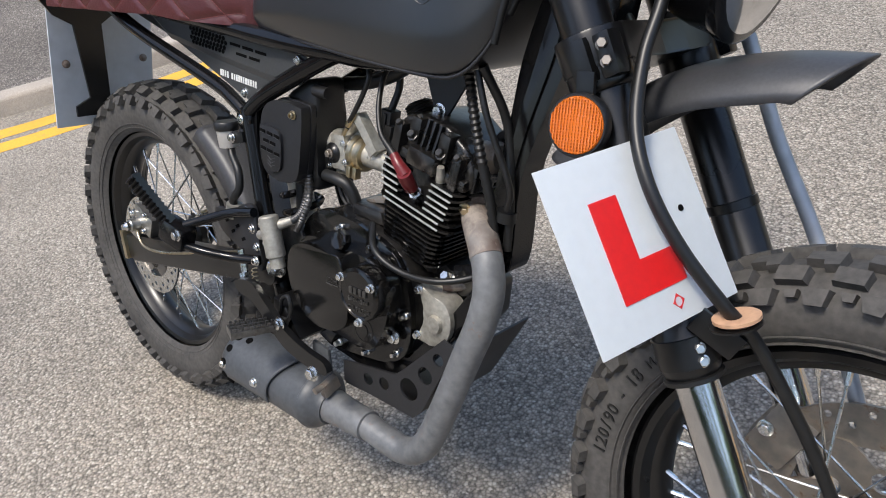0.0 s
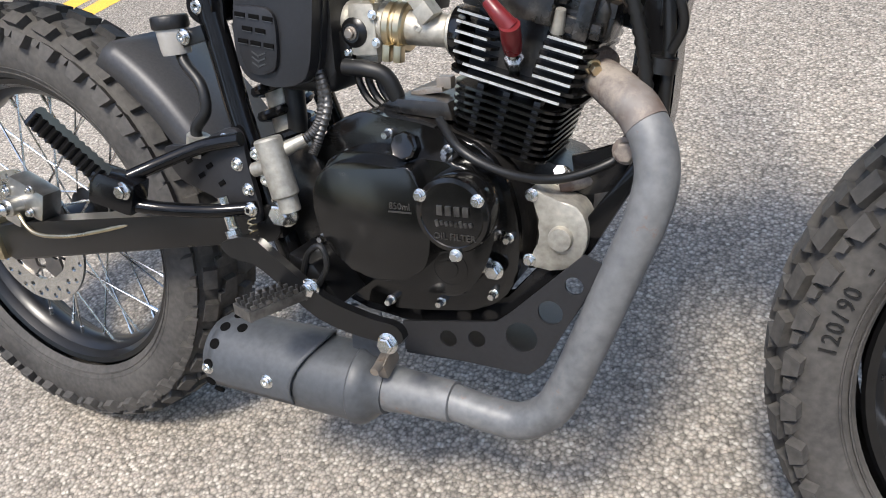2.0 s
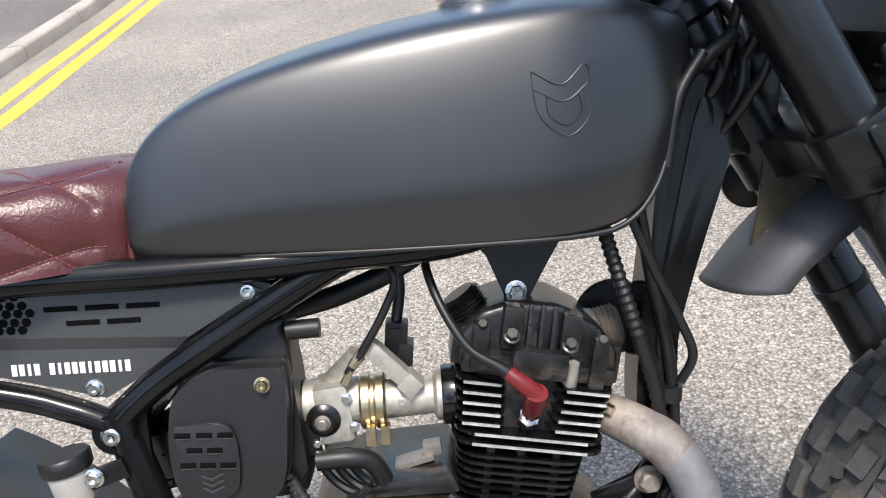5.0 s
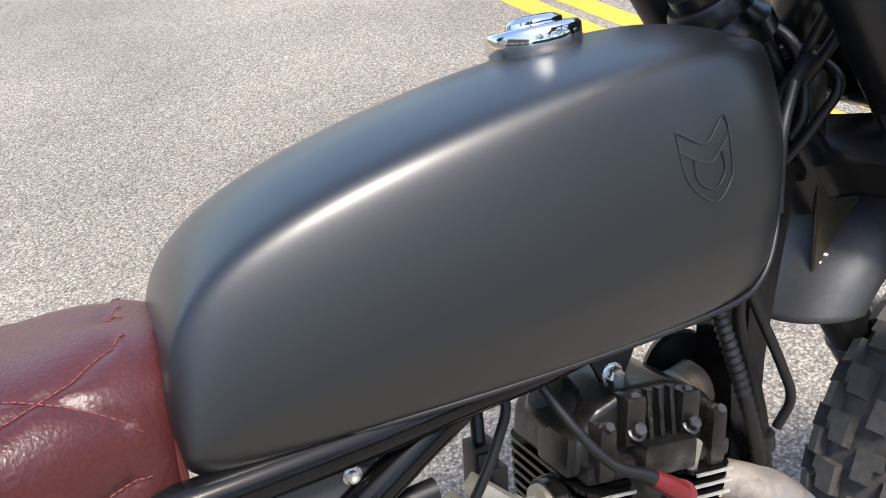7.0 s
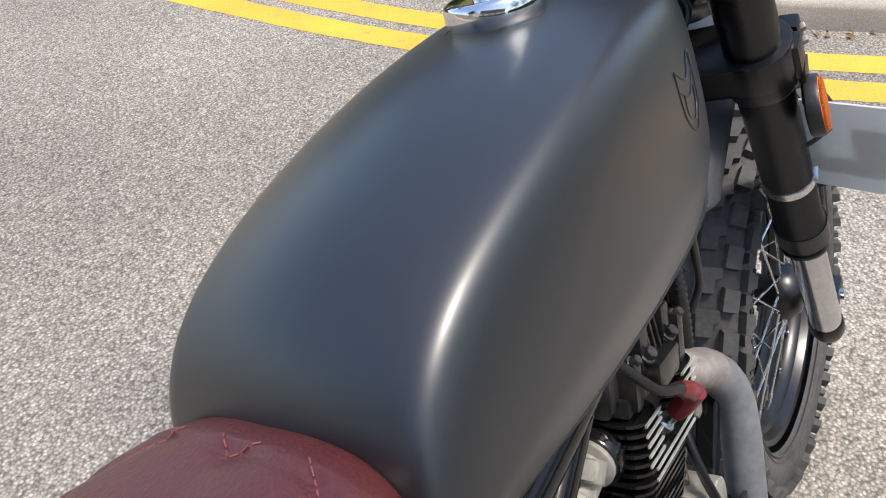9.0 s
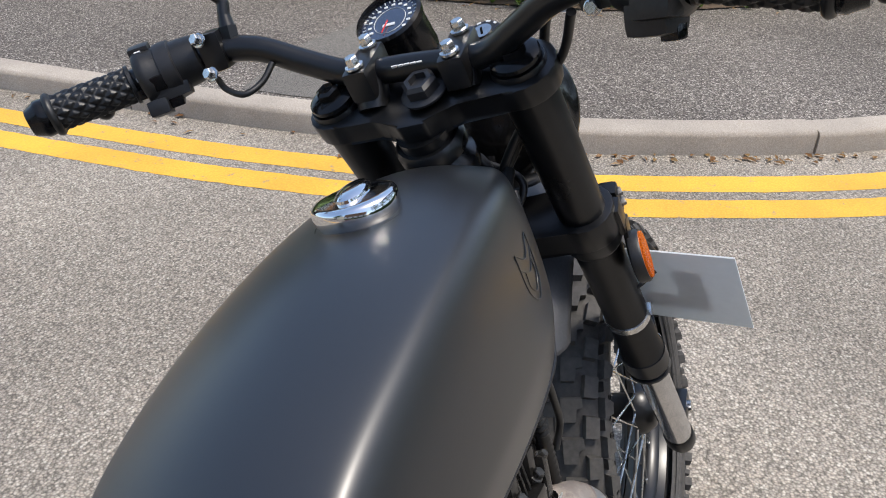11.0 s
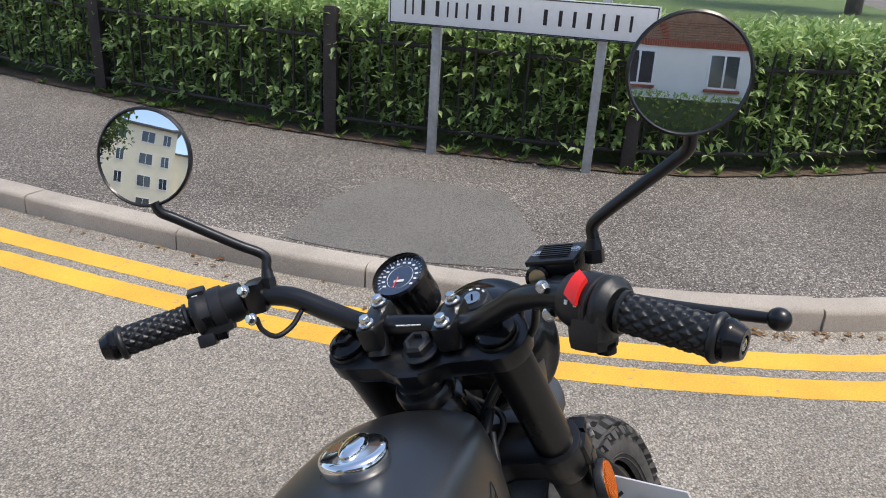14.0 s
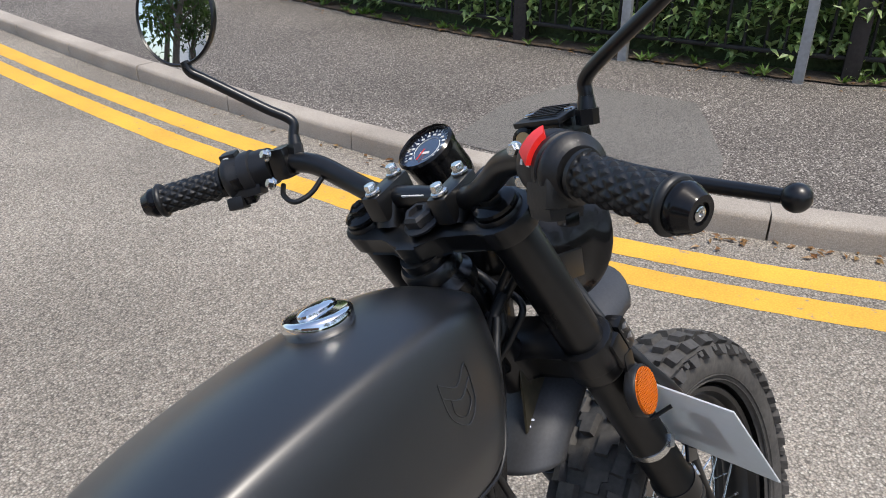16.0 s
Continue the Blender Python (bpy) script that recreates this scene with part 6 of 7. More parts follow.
for i in range(6):
    h = 0.003 + i * 0.0027
    rings.append([bm.verts.new(rm @ Vector((rr * math.cos(base_a + a), rr * math.sin(base_a + a), h))) for rr in (0.0255, 0.0305) for a in [radians(-30 + 7.2 * k + 3.0 * i) for k in range(8)]])
for r1, r2 in zip(rings, rings[1:]):
    for k in range(7):
        bm.faces.new((r1[8 + k], r1[9 + k], r2[9 + k], r2[8 + k]))
    for k in (0, 7):
        bm.faces.new((r1[k], r1[8 + k], r2[8 + k], r2[k]))
for r_ in (rings[0], rings[-1]):
    for k in range(7):
        bm.faces.new((r_[k], r_[k + 1], r_[9 + k], r_[8 + k]))
part("stop_switch", bm, RED_SWITCH, rsw, "red engine stop switch")
bm = bmesh.new()
box(bm, (0.9, -0.175, 1.024), (0.034, 0.046, 0.024), (0, -6, -10), 0.003)
rod(bm, (0.884, -0.16, 1.018), (0.9, -0.16, 1.022), 0.012)
mc = part("front_master_cylinder", bm, BLACK_SATIN, bars, "black front brake master cylinder")
bm = bmesh.new()
box(bm, (0.899, -0.175, 1.0385), (0.038, 0.05, 0.005), (0, -6, -10), 0.0015)
for k in range(6):
    box(bm, (0.888 + k * 0.0045, -0.175, 1.0414 + 0.0004 * k), (0.0016, 0.03, 0.0014), (0, -6, -10))
part("reservoir_cover", bm, PLASTIC, mc)
for dy in (-0.022, 0.022):
    bolt("cover_screw", (0.899, -0.175 + dy * 0.85, 1.041), (-0.1, 0, 1), 0.004, 0.002, STEEL, mc, "socket")
bm = bmesh.new()
lathe(bm, [(0.012, 0), (0.012, 0.004), (0.009, 0.005), (0.0085, 0.003), (0, 0.003)], frame_to(Vector((0.883, -0.158, 1.023)), Vector((0.8, -0.153, 1.036))), 24, False)
part("sight_glass", bm, BLACK_GLOSS, mc)
bm = bmesh.new()
lathe(bm, [(0.0085, 0), (0.0085, 0.002)], frame_to(Vector((0.8805, -0.158, 1.0235)), Vector((0.8, -0.153, 1.036))), 20)
part("sight_level", bm, BRASS, mc)
bm = bmesh.new()
box(bm, (0.859, -0.178, 1.012), (0.03, 0.02, 0.03), (0, 0, -28), 0.005)
part("lever_clamp", bm, BLACK_SATIN, bars)
for z in (1.026, 1.0):
    bolt("clamp_screw", (0.846, -0.173, z), (-0.9, 0.1, 0.2), 0.005, 0.007, STEEL, bars)
for pts in ([(0.9, -0.18, 1.008), (0.905, -0.22, 0.988), (0.903, -0.275, 0.972), (0.895, -0.33, 0.962), (0.889, -0.357, 0.958)], [(0.925, 0.2, 1.035), (0.925, 0.24, 1.03), (0.912, 0.3, 1.02), (0.9, 0.345, 1.01)]):
    bm = bmesh.new()
    tube(bm, pts, [0.008, 0.0065, 0.006, 0.0055, 0.005][: len(pts)], 12)
    e = Vector(pts[-1])
    lathe(bm, [(0, -0.011)] + [(0.0105 * math.cos(radians(a)), 0.0105 * math.sin(radians(a))) for a in range(-75, 90, 15)] + [(0, 0.0105)], Matrix.Translation(e), 18, False)
    part("brake_lever" if pts[0][1] < 0 else "clutch_lever", bm, BLACK_SATIN, bars, "black ball-ended lever")
# left switch housing
la, lb = Vector((0.887, 0.214, 1.034)), Vector((0.862, 0.255, 1.031))
lm = frame_to(la, lb)
bm = bmesh.new()
lathe(bm, [(0.016, -0.018), (0.021, -0.016), (0.0225, -0.004), (0.0225, 0.006), (0.0212, 0.007), (0.0212, 0.009), (0.0228, 0.01), (0.0245, 0.026), (0.0265, 0.031), (0.0265, 0.037), (0.024, 0.04), (0.018, 0.041)], lm, 30)
box(bm, (0.871, 0.226, 1.018), (0.027, 0.04, 0.024), (0, 12, 32), 0.0105)
box(bm, (0.872, 0.243, 1.056), (0.018, 0.02, 0.012), (0, -8, 32), 0.004)
lsw = part("switch_housing", bm, PLASTIC, bars, "black plastic switch housing with horn and lamp switches")
bm = bmesh.new()
box(bm, (0.857, 0.234, 1.005), (0.02, 0.02, 0.015), (0, 12, 30), 0.004)
part("horn_button", bm, PLASTIC, lsw)
bm = bmesh.new()
lathe(bm, [(0.0222, 0.0), (0.0252, 0.0015), (0.0256, 0.008), (0.0252, 0.0145), (0.0222, 0.016)], lm @ Matrix.Translation((0, 0, 0.004)), 36)
part("switch_clamp_ring", bm, BLACK_MATT, lsw)
bm = bmesh.new()
box(bm, (0.8555, 0.2255, 1.0275), (0.008, 0.016, 0.014), (0, -14, 32), 0.002)
part("indicator_switch", bm, BLACK_GLOSS, lsw)
for c, sz in (((0.858, 0.238, 1.022), (0.012, 0.022, 0.01)), ((0.862, 0.232, 1.046), (0.012, 0.02, 0.008)), ((0.868, 0.222, 1.008), (0.016, 0.014, 0.012))):
    bm = bmesh.new()
    box(bm, c, sz, (0, -10, 32), 0.003)
    part("thumb_switch", bm, BLACK_GLOSS, lsw)
bm = bmesh.new()
box(bm, (0.8625, 0.2375, 1.0555), (0.0012, 0.006, 0.004), (0, -30, 32))
box(bm, (0.856, 0.243, 1.034), (0.001, 0.005, 0.004), (0, -20, 32))
box(bm, (0.8615, 0.235, 1.036), (0.001, 0.005, 0.004), (0, -20, 32))
part("white_symbol_bar", bm, WHITE_PRINT, lsw, smooth=0)
bm = bmesh.new()
box(bm, (0.9, 0.183, 1.036), (0.034, 0.022, 0.036), (0, 0, 20), 0.006)
part("lever_clamp", bm, BLACK_SATIN, bars)
for c in ((0.876, 0.178, 1.05), (0.866, 0.171, 1.02)):
    bolt("clamp_screw", c, (-0.8, 0.1, 0.45), 0.0052, 0.008, STEEL, bars)
for pts, r in (([(0.888, 0.185, 1.012), (0.872, 0.168, 1.004), (0.87, 0.15, 0.996), (0.885, 0.138, 1.0), (0.9, 0.13, 1.012)], 0.003), ([(0.925, 0.17, 1.03), (0.935, 0.12, 1.0), (0.95, 0.08, 0.96), (0.96, 0.05, 0.9), (0.95, 0.04, 0.85)], 0.0045), ([(0.91, -0.15, 1.01), (0.93, -0.12, 0.99), (0.95, -0.1, 0.95), (0.955, -0.06, 0.88), (0.935, -0.015, 0.82)], 0.0045), ([(0.88, -0.15, 0.995), (0.91, -0.13, 0.96), (0.93, -0.1, 0.93), (0.93, -0.05, 0.87), (0.925, -0.01, 0.8)], 0.004), ([(0.93, 0.02, 0.9), (0.945, -0.02, 0.87), (0.94, -0.03, 0.82), (0.925, -0.015, 0.79)], 0.0055), ([(0.925, 0.05, 0.9), (0.93, 0.02, 0.85), (0.925, -0.03, 0.835), (0.912, -0.02, 0.81)], 0.005), ([(0.96, 0.0, 0.87), (0.955, -0.05, 0.84), (0.94, -0.04, 0.81), (0.92, -0.02, 0.78)], 0.004)):
    bm = bmesh.new()
    tube(bm, pts, r, 14)
    part("control_cable", bm, HOSE, bike)

# mirrors
MIRROR = bpy.data.materials.new("mirror_glass")
MIRROR.use_nodes = True
mb = MIRROR.node_tree.nodes["Principled BSDF"]
mb.inputs["Base Color"].default_value, mb.inputs["Metallic"].default_value, mb.inputs["Roughness"].default_value = (0.95, 0.96, 0.96, 1), 1.0, 0.012
for side, stem, centre, normal, rad in (
    ("l", [(0.906, 0.168, 1.04), (0.912, 0.169, 1.062), (0.916, 0.17, 1.078), (0.9, 0.19, 1.1), (0.868, 0.228, 1.145), (0.858, 0.238, 1.158), (0.857, 0.24, 1.17)], (0.868, 0.241, 1.218), MIRROR_L, 0.052),
    ("r", [(0.893, -0.211, 1.028), (0.896, -0.213, 1.05), (0.897, -0.215, 1.062), (0.893, -0.235, 1.076), (0.888, -0.292, 1.107), (0.885, -0.309, 1.118), (0.88, -0.315, 1.132)], (0.872, -0.321, 1.179), MIRROR_R, 0.0465),
):
    bm = bmesh.new()
    tube(bm, stem, 0.0058, 12)
    rod(bm, stem[0], Vector(stem[0]).lerp(Vector(stem[1]), 0.55), 0.0092, 0.0092, 6)
    rod(bm, Vector(stem[0]).lerp(Vector(stem[1]), 0.5), Vector(stem[0]).lerp(Vector(stem[1]), 1.0), 0.0078, 0.0062, 16)
    st = part("mirror", bm, BLACK_SATIN, bars, "round black bar mirror on a cranked stem")
    c = Vector(centre)
    mm = frame_to(c, c + Vector(normal))
    bm = bmesh.new()
    lathe(bm, [(rad * 0.3, -0.016), (rad * 0.75, -0.012), (rad * 0.98, -0.004), (rad * 1.04, 0.001), (rad * 1.04, 0.005), (rad * 1.0, 0.0065), (rad * 0.965, 0.004), (rad * 0.96, 0.0)], mm, 48)
    part("mirror_housing", bm, BLACK_SATIN, st)
    bm = bmesh.new()
    lathe(bm, [(rad * 0.97 * k / 10, 0.0045 + (1 - (k / 10) ** 2) * rad * rad / (2 * MIRROR_CURVE)) for k in range(11)], mm, 64, False)
    part("mirror_face", bm, MIRROR, st, "slightly domed mirror glass", 180)

# gauge
gm = frame_to(Vector((1.0, 0.042, 0.975)), Vector((0.979, 0.042, 1.012)))
bm = bmesh.new()
lathe(bm, [(0.018, -0.02), (0.03, -0.01), (0.032, 0.0), (0.032, 0.036), (0.034, 0.038), (0.0345, 0.045), (0.032, 0.048), (0.0305, 0.045), (0.0305, 0.04)], gm, 44, False)
gauge = part("speedometer", bm, BLACK_GLOSS, bike, "round black speedometer with white numerals and red needle")
# The dial's blue is the sky's reflection in the glass, put into its base colour.
bm = bmesh.new()
lathe(bm, [(0.0306, 0.041), (0, 0.041)], gm, 44, False)
part("dial", bm, mat("sky_tinted_dial", (0.03, 0.042, 0.075), 0.1, 0, 0.2, 40, 8, 0.0, spec=0.8, coat=1.0), gauge)
bm = bmesh.new()
for k in range(25):
    a = radians(215 - k * 250 / 24)
    ln = 0.0045 if k % 2 == 0 else 0.0025
    box(bm, (0.0272 * math.cos(a), 0.0272 * math.sin(a), 0.0415), (ln * 0.8, 0.0009, 0.0006), (0, 0, math.degrees(a)), 0, gm)
for k in range(13):
    a = radians(215 - k * 250 / 12)
    box(bm, (0.0215 * math.cos(a), 0.0215 * math.sin(a), 0.0415), (0.0036, 0.0026, 0.0006), (0, 0, 0), 0, gm)
lathe(bm, [(0.0165, 0.0412), (0.0168, 0.0417), (0.0171, 0.0412)], gm, 40, False)
box(bm, (0, -0.006, 0.0415), (0.013, 0.0035, 0.0005), (0, 0, 0), 0, gm)
part("dial_marks", bm, WHITE_PRINT, gauge, smooth=0)
bm = bmesh.new()
box(bm, (-0.003, -0.009, 0.043), (0.001, 0.016, 0.0008), (0, 0, -12), 0, gm)
part("needle", bm, RED_SWITCH, gauge)
# ignition switch
im = frame_to(Vector((0.965, -0.052, 0.962)), Vector((0.953, -0.052, 0.99)))
bm = bmesh.new()
lathe(bm, [(0.018, -0.02), (0.019, 0), (0.019, 0.02), (0.0165, 0.023), (0.013, 0.0235), (0, 0.0235)], im, 32, False)
ign = part("ignition_switch", bm, PLASTIC, bike, "black key switch with metal barrel")
bm = bmesh.new()
lathe(bm, [(0.0095, 0.0232), (0.0095, 0.025), (0, 0.025)], im, 24, False)
part("key_barrel", bm, STEEL, ign)
bm = bmesh.new()
box(bm, (0, 0, 0.0252), (0.002, 0.009, 0.001), (0, 0, 15), 0, im)
part("key_slot", bm, DARK_HOLE, ign)
bm = bmesh.new()
for a in (40, 75, 110):
    box(bm, (0.0145 * math.cos(radians(a)), 0.0145 * math.sin(radians(a)), 0.0237), (0.004, 0.0022, 0.0006), (0, 0, a - 90), 0, im)
part("white_symbol_bar", bm, WHITE_PRINT, ign, smooth=0)
# headlamp
hm = frame_to(Vector((1.035, 0.0, 0.88)), Vector((1.135, 0.0, 0.855))) @ Matrix.Scale(0.95, 4)
bm = bmesh.new()
lathe(bm, [(0.03, -0.045), (0.06, -0.03), (0.08, 0.0), (0.087, 0.035), (0.089, 0.06), (0.092, 0.064), (0.092, 0.074), (0.086, 0.078)], hm, 48)
lamp = part("headlamp", bm, BLACK_GLOSS, bike, "round gloss black headlamp")
bm = bmesh.new()
lathe(bm, [(0.086, 0.076), (0.05, 0.09), (0, 0.095)], hm, 40, False)
part("lens", bm, CHROME, lamp)
for sy in (-1, 1):
    bm = bmesh.new()
    box(bm, (1.0, sy * 0.085, 0.862), (0.06, 0.006, 0.03), (0, 12, 0), 0.002)
    part("lamp_bracket", bm, BLACK_SATIN, lamp)
# front mudguard, high above the tyre
bm = bmesh.new()
line = spline([(0.903, 0, 0.654), (0.943, 0, 0.694), (0.992, 0, 0.73), (1.045, 0, 0.757), (1.098, 0, 0.771), (1.15, 0, 0.778), (1.203, 0, 0.779)], 8)
rows = []
for k, p in enumerate(line):
    f = k / (len(line) - 1)
    w = 0.056 + 0.003 * math.sin(f * 3.14)
    cut = 0.044
    t = (line[min(k + 1, len(line) - 1)] - line[max(k - 1, 0)]).normalized()
    nn = Vector((-t.z, 0, t.x))
    rows.append([bm.verts.new(p + Vector((0, w * math.sin(radians(a)), 0)) - nn * (cut * (1 - math.cos(radians(a)))) + t * (0.032 * (abs(a) / 84) ** 2 * max(0.0, 1 - f / 0.3) - 0.046 * (abs(a) / 84) ** 1.5 * max(0.0, (f - 0.72) / 0.28))) for a in range(-84, 85, 12)])
for r1, r2 in zip(rows, rows[1:]):
    for j in range(len(r1) - 1):
        bm.faces.new((r1[j], r1[j + 1], r2[j + 1], r2[j]))
guard = part("front_mudguard", bm, GUARD_PAINT, bike, "satin charcoal high front mudguard", 70)
so = guard.modifiers.new("thick", "SOLIDIFY")
so.thickness = 0.003
bolt("mudguard_bolt", (0.953, -0.022, 0.69), (-0.55, -0.55, 0.6), 0.0065, 0.006, STEEL, guard, "socket")
part("mudguard_bracket", poly_block([(0.938, 0.686), (0.96, 0.69), (1.0, 0.722), (0.99, 0.758), (0.955, 0.762), (0.948, 0.72)], -0.024, -0.021, 0.001, 1), OLIVE_PLATE, bike, "olive plated steel mudguard bracket")
# reflectors on clamps
for sy in (-1, 1):
    rc = Vector((1.008, sy * 0.134, 0.714))
    bm = bmesh.new()
    rfm = frame_to(rc, rc + Vector((0.12, sy * 1.0, 0.12)))
    lathe(bm, [(0.026, -0.007), (0.0285, -0.005), (0.0285, 0.004), (0.027, 0.006), (0.0255, 0.006), (0.025, 0.004)], rfm, 36)
    refl = part("side_reflector", bm, PLASTIC, bike, "round orange side reflector in black rim")
    bm = bmesh.new()
    lathe(bm, [(0.0262, 0.0035), (0.025, 0.0065), (0, 0.008)], rfm, 36, False)
    part("reflector_lens", bm, ORANGE, refl, "orange prismatic reflector lens")
    bm = bmesh.new()
    for k in range(-8, 9):
        half = math.sqrt(max(0.0, 0.0245**2 - (k * 0.0029) ** 2))
        box(bm, (k * 0.0029, 0, 0.0078), (0.0011, 2 * half, 0.0016), (0, 0, 0), 0, rfm)
        box(bm, (0, k * 0.0029, 0.0078), (2 * half, 0.0011, 0.0013), (0, 0, 0), 0, rfm)
    tagged(part("lens_texture", bm, ORANGE, refl, smooth=0), kind="stuff")
    bm = bmesh.new()
    leg_y = -0.092 if sy < 0 else 0.085
    lathe(bm, [(0.0262, 0.196), (0.0295, 0.198), (0.031, 0.202), (0.031, 0.238), (0.0295, 0.242), (0.0262, 0.244)], frame_to(fk(0, leg_y), fk(1, leg_y)), 30)
    box(bm, (1.0, sy * 0.118, 0.766), (0.022, 0.022, 0.04), (0, -25, 0), 0.006)
    box(bm, (1.023, sy * 0.114, 0.775), (0.018, 0.022, 0.04), (0, -25, 0), 0.006)
    box(bm, (1.008, sy * 0.127, 0.74), (0.018, 0.005, 0.04), (0, 0, 0), 0.001)
    part("reflector_clamp", bm, BLACK_SATIN, refl)
    for x, z in ((1.018, 0.783), (1.024, 0.769)):
        bolt("clamp_screw", (x, sy * 0.121, z), FN * 0.35 + Vector((0, sy * 0.9, 0.1)), 0.0048, 0.008, DIRTY_STEEL, refl)
# brake hose down the front and its clip
bm = bmesh.new()
tube(bm, [(1.02, -0.045, 0.9), (1.039, -0.06, 0.83), (1.041, -0.09, 0.772), (1.055, -0.12, 0.718), (1.08, -0.135, 0.672), (1.112, -0.13, 0.623), (1.15, -0.113, 0.574), (1.172, -0.09, 0.54), (1.215, -0.07, 0.464), (1.246, -0.06, 0.402), (1.265, -0.058, 0.36)], 0.0062, 12)
part("speedometer_cable", bm, HOSE, bike, "thick black speedometer cable")
bm = bmesh.new()
lathe(bm, [(0.008, -0.004), (0.016, -0.003), (0.0205, 0.0), (0.0205, 0.003), (0.015, 0.004), (0.008, 0.002)], frame_to(Vector((1.158, -0.107, 0.565)), Vector((1.148, -0.11, 0.6))), 26)
clip = part("cable_guide", bm, TAN_RUBBER, bike, "perished tan rubber cable guide")
bm = bmesh.new()
box(bm, (1.142, -0.105, 0.545), (0.045, 0.005, 0.025), (0, 30, 12), 0.002)
lathe(bm, [(0.022, 0), (0.022, 0.002), (0.009, 0.002)], frame_to(Vector((1.158, -0.107, 0.559)), Vector((1.148, -0.11, 0.594))), 26)
part("guide_bracket", bm, BLACK_SATIN, clip)

bm = bmesh.new()
tube(bm, [(1.0, 0.1, 0.86), (1.045, 0.115, 0.787), (1.094, 0.115, 0.679), (1.155, 0.115, 0.568), (1.2, 0.1, 0.47), (1.235, 0.085, 0.4)], 0.008, 12)
part("brake_line", bm, GALV, bike, "dull braided front brake line")

# learner plate tied to the fork
PTL, PBL, PTR = Vector((1.024, -0.227, 0.691)), Vector((1.103, -0.227, 0.552)), Vector((1.061, -0.062, 0.709))
ex = (PTR - PTL)
ez = (PTL - PBL)
W, H = ex.length, ez.length
ex.normalize()
ny = ex.cross(ez).normalized()
ez = ny.cross(ex)
if ny.x < 0:
    ny = -ny
PM = BIKE @ Matrix.Translation(PBL) @ Matrix(((ex.x, ez.x, ny.x, 0), (ex.y, ez.y, ny.y, 0), (ex.z, ez.z, ny.z, 0), (0, 0, 0, 1)))
plate = thing("learner_plate", PM, "white plastic learner plate with a red letter, tied to the fork", "learner plate")
bm = bmesh.new()
box(bm, (W / 2, H / 2, -0.0012), (W, H, 0.002), (0, 0, 0), 0.0004)
part("plate", bm, PLATE_WHITE, plate)
bm = bmesh.new()
prism(bm, [(0.041, 0.032), (0.117, 0.032), (0.117, 0.063), (0.073, 0.063), (0.073, 0.121), (0.041, 0.121)], (0, 0, 0), (1, 0, 0), (0, 1, 0), 0.0007)
part("red_letter", bm, PLATE_RED, plate, "bold red capital letter", 0)
bm = bmesh.new()
prism(bm, [(0.091, 0.017), (0.098, 0.024), (0.105, 0.017), (0.098, 0.01)], (0, 0, 0), (1, 0, 0), (0, 1, 0), 0.0005, [(0.098, 0.017, 0.0042)])
part("red_mark", bm, PLATE_RED, plate, "small red diamond mark", 0)
bm = bmesh.new()
lathe(bm, [(0.003, 0), (0.003, 0.0008)], Matrix.Translation((0.14, 0.09, 0)), 14)
part("fixing_hole", bm, DARK_HOLE, plate)
bm = bmesh.new()
tube(bm, [(0.09, 0.12, -0.004), (0.11, 0.12, -0.03), (0.14, 0.12, -0.02)], 0.0025, 8)
part("cable_tie", bm, HOSE, plate)

# ---- footway patch, fence, hedge, street sign ----
bm = bmesh.new()
outline = [(4.06, 1.51), (4.08, 0.85), (3.83, 0.72), (3.38, 0.51), (3.1, 0.46), (2.98, 0.9), (2.955, 1.35), (2.97, 1.58), (3.54, 1.64)]
bm.faces.new([bm.verts.new((x, y, KERB_H - 0.003)) for x, y in outline])
tagged(part("pavement_patch", bm, PATCH, smooth=0), "smooth dark repair patch in the asphalt footway", "pavement patch", kind="structure")

FENCE = spline([(7.6, 12.5, 0), (6.3, 8.9, 0), (5.42, 5.9, 0), (5.08, 4.337, 0), (4.86, 3.2, 0), (4.79, 2.235, 0), (4.81, 1.2, 0), (4.91, 0.293, 0), (5.35, -0.62, 0), (6.0, -1.45, 0), (7.4, -2.9, 0), (11, -6.2, 0)], 16)
bm = bmesh.new()
ribbon(bm, offset_line(FENCE, -0.1), offset_line(FENCE, 1.3), KERB_H + 0.004, 0.03)
tagged(part("hedge_bed", bm, SOIL, smooth=0), "bare soil and dead leaves under the hedge", "soil bed", kind="structure")
bm = bmesh.new()
ribbon(bm, offset_line(FENCE, 1.1), [p + Vector((60, 0, 0)) for p in FENCE], KERB_H + 0.03)
tagged(part("lawn", bm, LAWN, smooth=0), "mown green lawn behind the hedge", "lawn", kind="structure")

fence = tagged(new("fence"), "low black painted metal fence with timber posts", "fence")
along = arc_walk(FENCE, 0.105)
post_at = [(6.3, 8.9), (5.42, 5.9), (5.08, 4.337), (4.79, 2.235), (4.91, 0.293), (6.0, -1.45), (7.4, -2.9), (8.6, -4.0)]
for x, y in post_at:
    bm = bmesh.new()
    box(bm, (x, y, 0.47), (0.085, 0.085, 0.86), (0, 0, 10), 0.006)
    box(bm, (x, y, 0.905), (0.075, 0.075, 0.012), (0, 0, 10), 0.004)
    part("post", bm, WOOD_DARK, fence, "dark timber fence post")
for z in (0.205, 0.72):
    bm = bmesh.new()
    tube(bm, [Vector((p.x, p.y, z)) for p in FENCE[::3]], 0.011, 8, 2, True, 1.3)
    part("rail", bm, FENCE_PAINT, fence)
bm = bmesh.new()
rod(bm, (0, 0, 0.19), (0, 0, 0.80), 0.0085, 0.0085, 8)
rod(bm, (0, 0, 0.80), (0, 0, 0.84), 0.0085, 0.001, 8)
